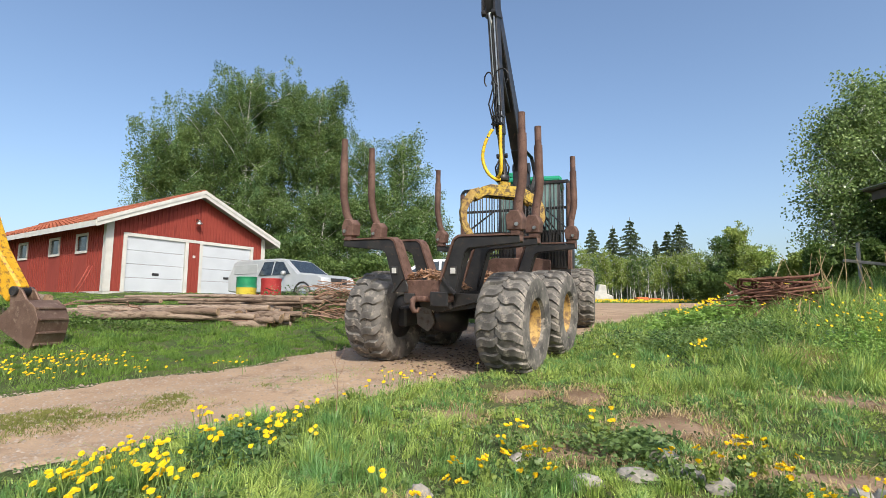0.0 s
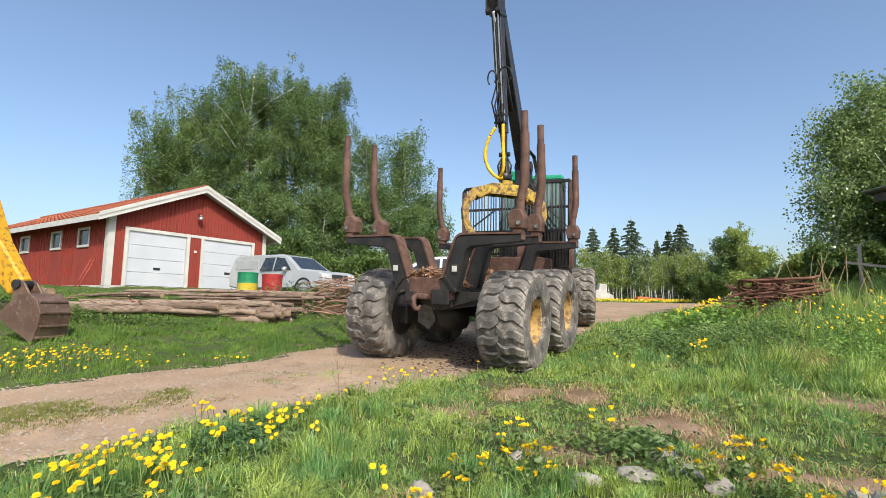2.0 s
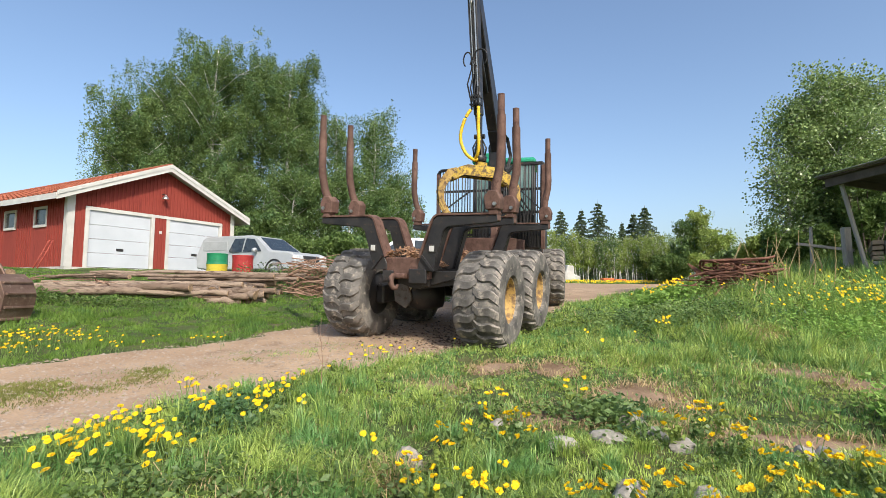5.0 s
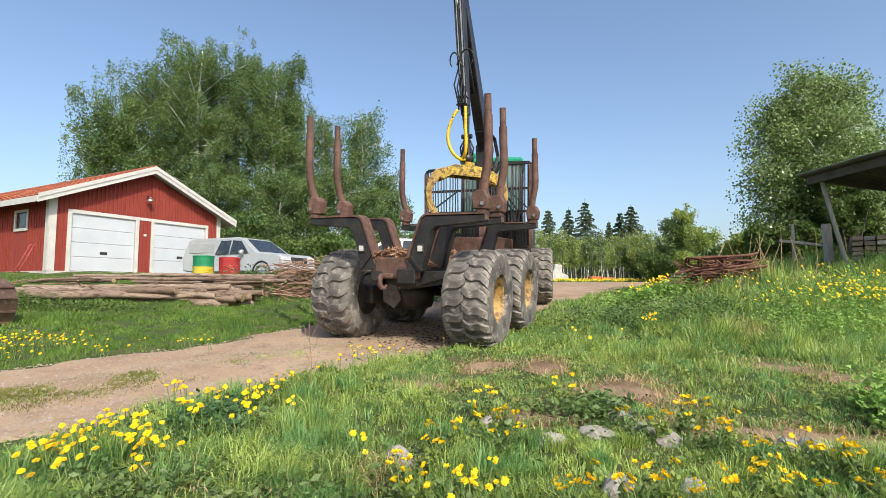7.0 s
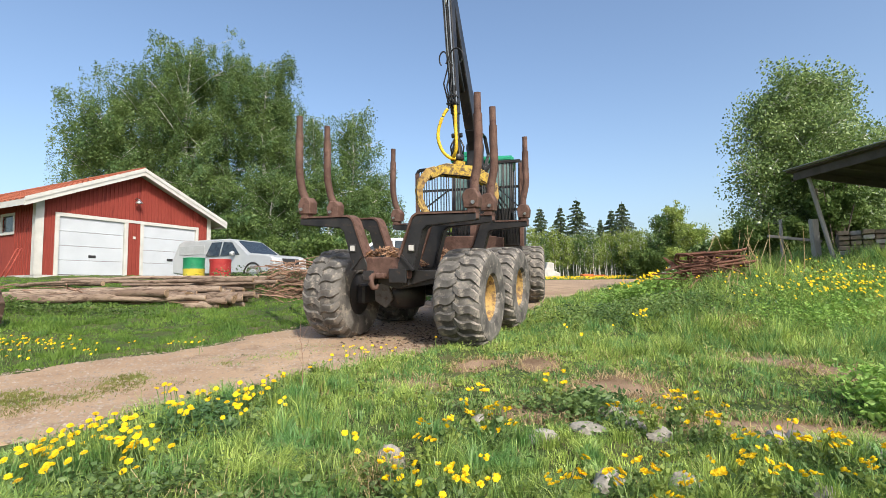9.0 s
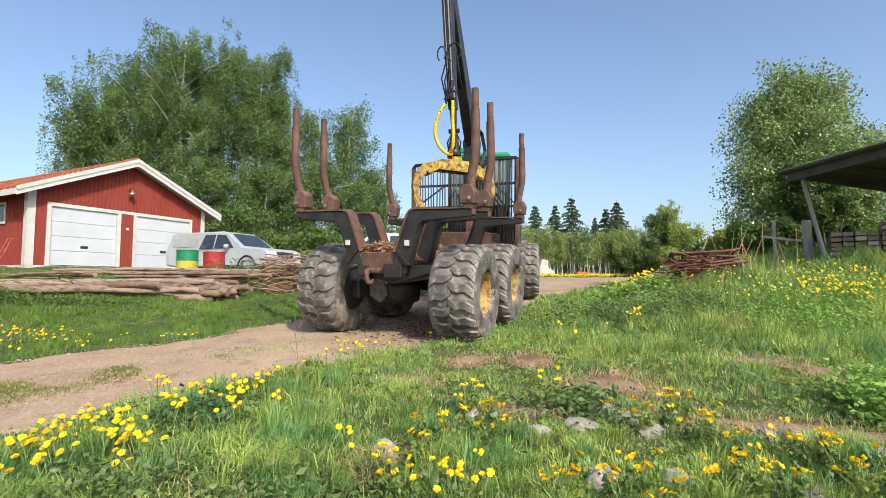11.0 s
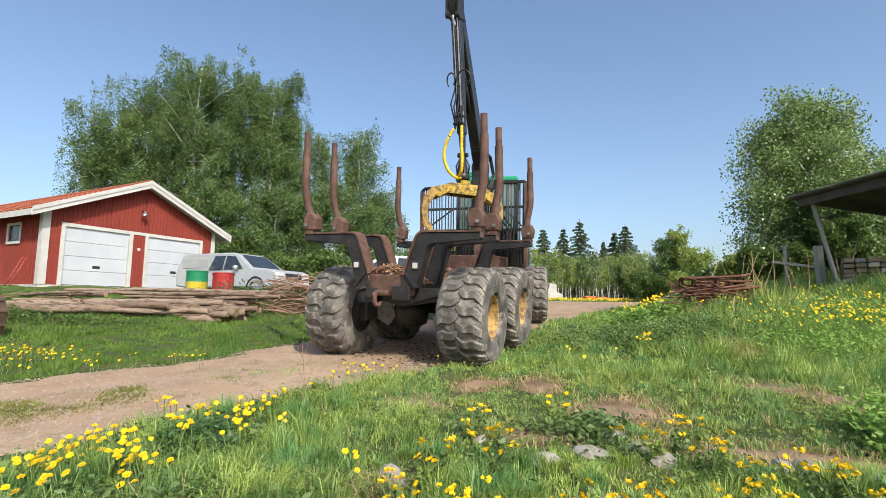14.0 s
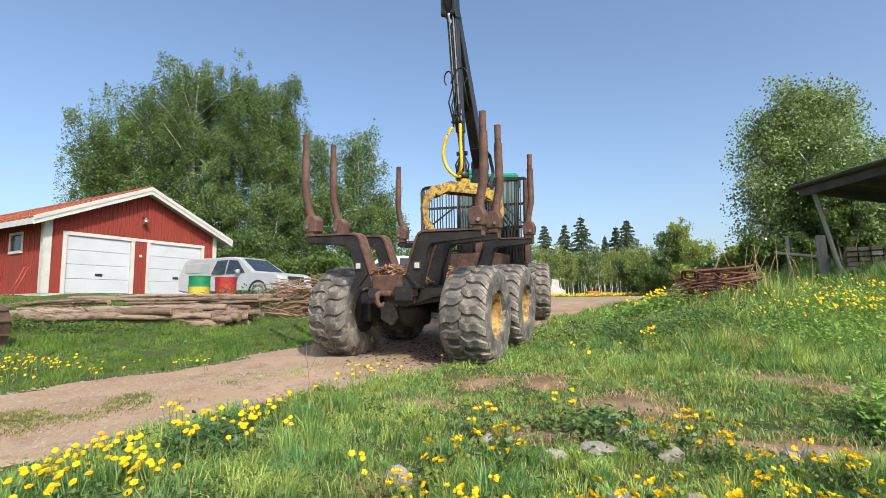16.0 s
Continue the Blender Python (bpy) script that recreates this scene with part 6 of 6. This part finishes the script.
def tall(x, y):
    """The usual height of the grass: long on the bank, cropped on the lawn, trodden in the middle of the verge."""
    u = (x - road_mid(y)) / road_half(y)
    h = 0.14 - 0.04 * (u < -1) + 0.03 * np.sin(2.1 * x + 0.6) * np.sin(1.7 * y)
    right = np.maximum(u - 1, 0) * road_half(y)
    h = h + 0.16 * smooth01(right, 2.0, 4.2) * smooth01(y, 4.6, 6.5)
    h = h - 0.085 * np.exp(-(((x - 1.2) / 1.5) ** 2 + ((y - 5.3) / 1.4) ** 2))
    h = h + 0.05 * np.exp(-(((x + 0.4) / 1.6) ** 2 + ((y - 3.0) / 0.9) ** 2))
    h = h * (1 - 0.55 * np.exp(-(((x - 2.2) / 1.9) ** 2 + ((y - 3.5) / 0.75) ** 2))) * (1 - 0.45 * np.exp(-(((x - 3.9) / 0.9) ** 2 + ((y - 4.3) / 0.5) ** 2)))
    h = h * (1 - 0.5 * smooth01(y, 11.0, 13.5) * (u < -1))
    clump = np.sin(5.1 * x + 2 * np.sin(3.3 * y)) * np.sin(4.3 * y + 1.5 * np.sin(2.9 * x))
    return np.maximum(h * (1 + 0.6 * clump), 0.035), u


x, y, r, rng = scatter(1000000, 31, 1.9, 24)
h, u = tall(x, y)
au = np.abs(u + 0.06 * np.sin(3.3 * y) + 0.05 * np.sin(9 * y))
p = np.where(au > 1.0, 1.0, np.where((au < 0.34) & (y < 7.5), 0.95 * smooth01(np.sin(2.3 * y + x) + 0.6 * np.sin(6.1 * y + 2 * x), -1.0, 0.6), 0.015))
p = np.where((au > 0.9) & (au <= 1.0), 0.4, p)
gap = np.sin(3.1 * x + 2.3 * np.sin(2.7 * y)) * np.sin(3.7 * y + 1.9 * np.sin(2.2 * x + 1)) + 0.5 * np.sin(11 * x + 3 * np.sin(7 * y)) * np.sin(9 * y)
p = p * (1 - 0.93 * bare(x, y)) * (0.35 + 0.65 * smooth01(gap, -0.5, 0.35))
p = np.where((y > 18) & (np.abs(u) < 1.2), 0, p)
tx, ty, own = tufts(x, y)
p = p * (0.25 + 0.75 * smooth01(own, 0.1, 0.5))
keep = rng.random(x.size) < p
pull = np.where(au > 1, 0.45 * rng.random(x.size), 0)
x, y = x + (tx - x) * pull, y + (ty - y) * pull
h = np.where(au < 1, 0.045, h) * (0.45 + 0.75 * rng.random(x.size)) * (0.6 + 0.75 * own ** 1.5)
# nothing grows under the garage floor
keep &= ~(((x + 11.67) * 0.848 - (y - 16.97) * 0.53 < -0.5) & (y > 14))
x, y, r, h = x[keep], y[keep], r[keep], h[keep]
lawn = (x - road_mid(y)) < 0
sel = np.random.default_rng(5).random(x.size)
# trodden and washed-out places keep more of last year's straw
worn = 0.03 + 0.2 * np.exp(-(((x - 1.3) / 1.4) ** 2 + ((y - 5.0) / 1.0) ** 2)) + 0.16 * np.exp(-(((x - 3.6) / 2.2) ** 2 + ((y - 4.2) / 0.8) ** 2))
dead = (sel < worn) & ~lawn
near = (r < 5.2) & ~lawn & ~dead
wide = ~near & ~lawn & ~dead
blades("grass", x[near], y[near], h[near], (0.0016 + 0.00055 * r)[near], GRASS, "fresh green spring grass in uneven tufts", 41, 0.65)
blades("bank_grass", x[wide], y[wide], h[wide], (0.0022 + 0.0008 * r)[wide], GRASS, "long fresh grass on the bank and verge", 48, 0.65, fine=False)
blades("lawn_grass", x[lawn], y[lawn], h[lawn] * 0.75, (0.003 + 0.0007 * r)[lawn], LAWN, "short deep-green lawn beyond the track", 49, 0.6, fine=False)
blades("dead_grass", x[dead], y[dead], h[dead] * 0.8, (0.0014 + 0.0005 * r)[dead], DRYGRASS, "pale dead blades among the green grass", 42, 1.1)
# the same meadow goes on all round
rng = np.random.default_rng(36)
ra, aa = 26 * rng.random(36000) ** 0.6, rng.uniform(53, 308, 36000)
x, y = ra * np.sin(np.radians(aa)), ra * np.cos(np.radians(aa))
xn, yn = rng.uniform(-1.8, 1.8, 9000), rng.uniform(-0.5, 1.9, 9000)
x, y = np.concatenate([x, xn]), np.concatenate([y, yn])
h, u = tall(x, y)
keep = (np.abs(u) > 1.0) & (rng.random(x.size) < 1 - 0.9 * bare(x, y)) & (np.hypot(x, y) > 0.25)
x, y, h = x[keep], y[keep], h[keep] * (0.4 + 0.6 * rng.random(keep.sum()))
blades("meadow_grass", x, y, np.minimum(h, 0.22), 0.007 + 0.001 * np.hypot(x, y), GRASS, "green spring grass across the rest of the meadow", 46, fine=False)
# a mossy grass strip between the ruts
rng = np.random.default_rng(37)
y = 2.2 + 5.0 * rng.random(120000) ** 1.1
u = rng.normal(0.0, 0.2, y.size)
x = road_mid(y) + u * road_half(y)
keep = (np.abs(u) < 0.4) & (y < 6.0) & (np.sin(1.9 * y + 0.8) + 0.7 * np.sin(5.3 * y + 3 * x) + 0.5 * np.sin(9 * x) + rng.normal(0, 0.4, y.size) > -1.0 + 1.3 * (y - 4.7)) & (np.abs(x) < 1.2 * y + 1)
blades("track_grass", x[keep], y[keep], 0.032 + 0.03 * rng.random(keep.sum()), 0.003 + 0.0008 * y[keep], MOSS, "short worn mossy strip between the wheel ruts", 47, 1.1, fine=False)
# straw round the bare patches
x, y, r, rng = scatter(80000, 33, 2.2, 9, -5, 50)
b_ = bare(x, y)
keep = rng.random(x.size) < np.where((b_ > 0.02) & (b_ < 0.75), 0.42, 0.004)
x, y, r = x[keep], y[keep], r[keep]
blades("straw", x, y, 0.04 + 0.09 * rng.random(x.size), 0.0015 + 0.0006 * r, DRYGRASS, "dry straw lying round the bare soil", 43, 1.6)
xs = np.concatenate([rng.normal(-0.1, 0.06, 160), rng.normal(-0.75, 0.25, 120), rng.normal(4.8, 0.25, 300)])
ys = np.concatenate([rng.normal(2.85, 0.08, 160), rng.normal(2.5, 0.12, 120), rng.normal(6.9, 0.15, 300)])
blades("straw_tuft", xs, ys, 0.12 + 0.16 * rng.random(xs.size), np.full(xs.size, 0.003), DRYGRASS, "bleached tuft of last year's grass", 44, 1.2)


# broad weed leaves close to the ground
def weeds(name, x, y, h, size, material, label, seed):
    rng = np.random.default_rng(seed)
    n = len(x)
    c = np.stack([x, y, ground_z(x, y) + h * rng.random(n)], -1)
    a = rng.normal(size=(n, 3)) * (1, 1, 0.45)
    a /= np.linalg.norm(a, axis=1)[:, None]
    b = np.cross(a, rng.normal(size=(n, 3)) * (0.4, 0.4, 1))
    b /= np.linalg.norm(b, axis=1)[:, None]
    s = (size * (0.5 + rng.random(n)))[:, None]
    fold = np.cross(a, b) * s * 0.12
    v = np.stack([c - a * s * 0.5, c + b * s * 0.3 + fold, c + a * s * 0.15, c - b * s * 0.3 + fold, c + a * s * 0.5], 1)
    o = np.arange(n)[:, None, None] * 5
    f = (np.array([(0, 1, 2), (0, 2, 3), (2, 1, 4), (2, 4, 3)])[None] + o).reshape(-1, 3)
    return tagged(raw(name, v.reshape(-1, 3), f, 3, material), label, "weeds", kind="stuff")


x, y, r, rng = scatter(34000, 35, 2.0, 9.5, -40, 49)
h, u = tall(x, y)
keep = (u > 1.06) & (rng.random(x.size) < 0.8 * (1 - bare(x, y))) & (np.sin(3.7 * x + 1) * np.sin(4.9 * y) + 0.5 * np.sin(9.1 * x + 2.0) * np.sin(8.3 * y) > -0.15)
low = r < 4.6
weeds("ground_weeds", x[keep & low], y[keep & low], np.full((keep & low).sum(), 0.1), 0.03, LEAF, "low broad-leaved weeds among the grass", 51)
weeds("bank_weeds", x[keep & ~low], y[keep & ~low], (0.06 + 0.7 * h)[keep & ~low], 0.034, LEAFY, "light green herbs growing through the bank grass", 52)
for k, (cx, cy, sx_, sy_, hh, n, sz, m_) in enumerate(((1.4, 3.6, 0.13, 0.1, 0.17, 620, 0.05, LEAF), (1.15, 3.85, 0.2, 0.1, 0.1, 420, 0.04, LEAF), (3.5, 3.25, 0.13, 0.1, 0.3, 1000, 0.05, NETTLE), (3.8, 3.6, 0.17, 0.14, 0.32, 1200, 0.052, NETTLE),
                                                  (-1.3, 3.7, 0.25, 0.2, 0.14, 900, 0.045, LEAF), (-0.9, 2.6, 0.5, 0.2, 0.15, 2000, 0.042, LEAF), (7.2, 7.4, 0.8, 0.4, 0.36, 4500, 0.05, NETTLE), (4.9, 9.8, 0.4, 0.4, 0.4, 2500, 0.07, NETTLE), (4.6, 7.6, 0.7, 0.35, 0.3, 2600, 0.045, LEAF), (3.6, 8.2, 0.6, 0.4, 0.3, 2200, 0.05, LEAF), (6.0, 6.6, 0.5, 0.3, 0.34, 2200, 0.045, NETTLE), (-2.6, 13.0, 0.9, 0.25, 0.7, 1800, 0.06, LEAF), (-4.0, 14.0, 0.5, 0.3, 0.5, 900, 0.06, LEAF), (-7.6, 9.5, 0.9, 0.2, 0.22, 1500, 0.06, LEAFD), (-5.6, 9.6, 0.7, 0.15, 0.16, 900, 0.05, LEAFD))):
    q = np.random.default_rng(60 + k)
    x, y = q.normal(cx, sx_, n), q.normal(cy, sy_, n)
    weeds("leafy_weed", x, y, np.full(n, hh), sz, m_, "dense leafy weed clump in the verge", 70 + k)


# ---- flowers ----
def flower_head(bm, c, r, petals, seed, cup=0.25, rows=((1.0, 0.0), (0.66, 0.22)), tilt=0.0):
    """A yellow head of two rows of narrow petals round a domed middle."""
    rng = random.Random(seed)
    c = Vector(c)
    before = len(bm.verts)
    for row, (rr, zz) in enumerate(rows):
        for k in range(petals):
            a = (k + 0.5 * row) * 2 * math.pi / petals + rng.uniform(-0.08, 0.08)
            w = math.pi / petals * 1.35
            q = r * rr * rng.uniform(0.85, 1.1)
            p0 = c + Vector((0, 0, r * zz * 0.6))
            p1 = c + Vector((math.cos(a - w) * q * 0.75, math.sin(a - w) * q * 0.75, r * (zz + cup * 0.6)))
            p2 = c + Vector((math.cos(a) * q, math.sin(a) * q, r * (zz + cup * rng.uniform(0.5, 1.2))))
            p3 = c + Vector((math.cos(a + w) * q * 0.75, math.sin(a + w) * q * 0.75, r * (zz + cup * 0.6)))
            vs = [bm.verts.new(p) for p in (p0, p1, p2, p3)]
            bm.faces.new(vs)
    lathe_c = [bm.verts.new(c + Vector((math.cos(k * 1.05) * r * 0.4, math.sin(k * 1.05) * r * 0.4, r * 0.42))) for k in range(6)]
    bm.faces.new(lathe_c)
    if tilt:
        bm.verts.ensure_lookup_table()
        turn = Matrix.Rotation(tilt * rng.uniform(0.6, 1.3), 3, "X") @ Matrix.Rotation(rng.uniform(-0.4, 0.4), 3, "Y")
        for v in bm.verts[before:]:
            v.co = c + turn @ (v.co - c)


heads, stems = [], []
for k in range(5):
    bm = bmesh.new()
    flower_head(bm, (0, 0, 0), 0.021, 14, k, 0.12, ((1.0, 0.0), (0.84, 0.16), (0.62, 0.32)))
    heads.append(mesh_of(bm, "flower_head", PETAL))
    bm = bmesh.new()
    tube(bm, ((0, 0, -1), (0.03 * math.sin(k * 2), 0.03 * math.cos(k * 2), -0.5), (0, 0, 0)), 0.0035, 5)
    stems.append(mesh_of(bm, "stem", STEM))


def dandelion(x, y, h, k, scale=1.0):
    t = thing("dandelion", Matrix.Translation((x, y, gz(x, y) - 0.005)), "yellow dandelion flower on a thin pale stem", "flower", "dandelions")
    o = new("stem", stems[k % 5])
    o.parent = t
    o.matrix_local = Matrix.Translation((0, 0, h)) @ Matrix.Diagonal((1, 1, h, 1))
    o = new("flower_head", heads[k % 5])
    o.parent = t
    o.matrix_local = Matrix.Translation((0, 0, h)) @ Euler((random.uniform(0.15, 0.85), random.uniform(-0.35, 0.35), 0)).to_matrix().to_4x4() @ Matrix.Scale(scale, 4)


NEAR = ((-1.95, 2.89), (-1.87, 2.86), (-1.88, 2.94), (-1.91, 3.07), (-1.75, 2.91), (-1.66, 2.84), (-1.71, 2.8), (-1.72, 2.56), (-1.87, 3.18), (-1.86, 3.23), (-1.84, 3.31), (-1.81, 3.35), (-1.74, 3.4), (-1.55, 3.07), (-1.57, 3.02),
        (-1.76, 3.57), (-1.59, 3.29), (-1.46, 3.07), (-1.41, 2.99), (-1.5, 3.2), (-1.3, 2.98), (-1.33, 2.75), (-1.77, 4.15), (-1.72, 4.12), (-1.56, 3.79), (-1.45, 3.62), (-1.39, 3.51), (-1.4, 3.93), (-1.3, 3.9), (-1.18, 3.77),
        (-1.16, 4.01), (-1.14, 4.09), (-1.06, 3.95), (-0.98, 3.97), (-1.02, 3.48), (-0.83, 3.86), (-1.03, 4.31), (-0.97, 4.26), (-0.72, 4.48), (-0.62, 5.2), (-0.6, 4.89), (-0.47, 5.15), (0.54, 6.6), (-0.28, 3.02))
rd = random.Random(9)
k = 0
for x, y in NEAR:
    dandelion(x, y, rd.uniform(0.15, 0.24), k, rd.uniform(0.9, 1.15))
    k += 1
    if y < 4.3:
        for _ in range(3):
            dandelion(x + rd.gauss(0, 0.06), y + rd.gauss(0, 0.06), rd.uniform(0.13, 0.22), k, rd.uniform(0.75, 1.1))
            k += 1
for x, y in ((-5.15, 6.37), (-5.12, 6.67), (-4.91, 6.54), (-4.9, 6.66), (-4.91, 6.86), (-4.85, 6.99), (-4.56, 6.9), (-4.3, 6.68), (-4.18, 6.9), (-4.65, 6.11), (-4.6, 6.37), (-4.36, 6.53), (-3.53, 6.5), (-2.67, 6.95), (-4.58, 6.0), (-4.98, 6.14), (-0.33, 6.0), (-0.25, 5.9)):
    for _ in range(9):
        dandelion(x + rd.gauss(0, 0.18), y + rd.gauss(0, 0.12), rd.uniform(0.09, 0.19), k, rd.uniform(0.65, 1.0))
        k += 1


def flowering_plant(seed):
    """A leafy weed with clusters of small yellow blossoms, built at the origin."""
    rng = random.Random(seed)
    t = thing("flowering_weed", Matrix(), "leafy weed with clusters of yellow blossoms", "wildflower", "yellow wildflowers")
    tips = []
    for s in range(5):
        a, q = rng.random() * 6.28, rng.uniform(0.03, 0.11)
        tip = Vector((math.cos(a) * q, math.sin(a) * q, rng.uniform(0.15, 0.26)))
        bm = bmesh.new()
        tube(bm, ((0, 0, -0.01), tip * 0.5 + Vector((0, 0, 0.02)), tip), (0.004, 0.0035, 0.0025), 5)
        part("stem", bm, STEM, t)
        tips.append(tip)
    spots = np.array([(*(p * f), 0.04) for p in tips for f in (0.25, 0.5, 0.75)])
    leaves("foliage", spots, 1.0, 120, 0.032, LEAF if seed % 2 else LEAFY, t, 0.02, seed)
    for p in tips[:4]:
        for _ in range(rng.randint(2, 4)):
            bm = bmesh.new()
            flower_head(bm, (0, 0, 0), rng.uniform(0.012, 0.019), 5, rng.randint(0, 99), 0.5)
            o = part("blossom", bm, PETAL, t)
            o.matrix_local = Matrix.Translation(p + Vector((rng.gauss(0, 0.014), rng.gauss(0, 0.014), rng.uniform(0, 0.02)))) @ Euler((rng.uniform(0.2, 1.0), rng.uniform(-0.5, 0.5), 0)).to_matrix().to_4x4()
    return t


masters = [flowering_plant(s) for s in (1, 2, 3, 4)]
WEEDS = ((0.56, 3.66), (0.55, 3.22), (0.59, 2.96), (0.37, 3.14), (0.69, 3.22), (1.26, 3.98), (1.5, 3.2), (1.65, 3.2), (1.89, 3.3), (2.07, 3.4), (1.87, 2.95), (2.0, 2.98), (1.9, 2.65), (2.17, 2.69), (2.28, 2.59), (2.37, 2.61), (2.33, 2.44),
         (2.29, 2.27), (1.1, 2.37), (1.25, 2.29), (0.75, 2.32), (0.37, 2.43), (0.24, 3.19), (0.16, 2.93), (0.0, 2.59), (0.08, 2.47), (0.21, 2.41), (0.91, 2.33), (1.63, 2.36), (1.76, 2.3), (1.89, 2.25), (1.42, 2.21), (1.05, 2.2), (1.3, 2.15), (0.3, 2.3), (2.5, 2.3))
for k, (x, y) in enumerate(WEEDS):
    mm = Matrix.Translation((x, y, gz(x, y))) @ Matrix.Rotation(k * 2.4, 4, "Z")
    if k < 4:
        masters[k].matrix_world = mm
    else:
        copy_thing(masters[k % 4], mm)

# yellow blooms farther off, too many to count
bm = bmesh.new()
rf = random.Random(14)
for cx, cy, sx_, sy_, hh, n in ((3.5, 6.9, 0.08, 0.06, 0.38, 12), (6.9, 7.5, 0.6, 0.3, 0.4, 70), (7.7, 7.5, 0.5, 0.35, 0.42, 75), (7.2, 7.1, 0.4, 0.25, 0.42, 30), (5.7, 7.3, 0.4, 0.25, 0.4, 10), (4.9, 9.6, 0.22, 0.25, 0.5, 60), (6.9, 9.9, 0.2, 0.15, 0.5, 14), (2.3, 5.9, 0.3, 0.3, 0.3, 4), (5.9, 8.6, 0.3, 0.2, 0.36, 10)):
    for _ in range(n):
        x, y = rf.gauss(cx, sx_), rf.gauss(cy, sy_)
        flower_head(bm, (x, y, gz(x, y) + hh * rf.uniform(0.75, 1.05)), rf.uniform(0.016, 0.026), 7, rf.randint(0, 999), 0.4, tilt=0.85)
tagged(part("bank_blooms", bm, PETAL), "yellow spring blooms scattered over the grassy bank", "wildflowers", kind="stuff")
bm = bmesh.new()
for _ in range(700):
    x = rf.uniform(8, 27)
    y = 42.5 + rf.gauss(0, 1.2)
    flower_head(bm, (x, y, gz(x, y) + rf.uniform(0.1, 0.3)), rf.uniform(0.045, 0.085), 6, rf.randint(0, 99), 0.5, tilt=1.0)
tagged(part("far_blooms", bm, PETAL), "strip of yellow dandelions along the far side of the yard", "wildflowers", kind="stuff")
xs = np.random.default_rng(3).uniform(4, 32, 26000)
ys = 41.5 + np.random.default_rng(4).random(26000) * 5
blades("far_grass", xs, ys, 0.15 + 0.3 * np.random.default_rng(6).random(26000), np.full(26000, 0.03), GRASS, "long grass along the far side of the yard", 45, fine=False)

# bare twig standing at the edge of the track
twig = thing("twig", Matrix.Translation((-0.79, 4.5, gz(-0.79, 4.5) - 0.01)), "thin bare brown weed stem at the track's edge", "twig")
bm = bmesh.new()
tube(bm, ((0, 0, 0), (0.01, 0, 0.25), (-0.02, 0.01, 0.5), (-0.01, 0, 0.62)), (0.004, 0.003, 0.002, 0.001), 5)
part("stalk", bm, TWIG, twig)
for z, s in ((0.15, 1), (0.24, -1), (0.32, 1), (0.4, -1), (0.46, 1)):
    bm = bmesh.new()
    tube(bm, ((0, 0, z), (0.05 * s, 0.01, z + 0.1), (0.06 * s, 0.02, z + 0.16)), (0.002, 0.0015, 0.001), 4)
    part("shoot", bm, TWIG, twig)
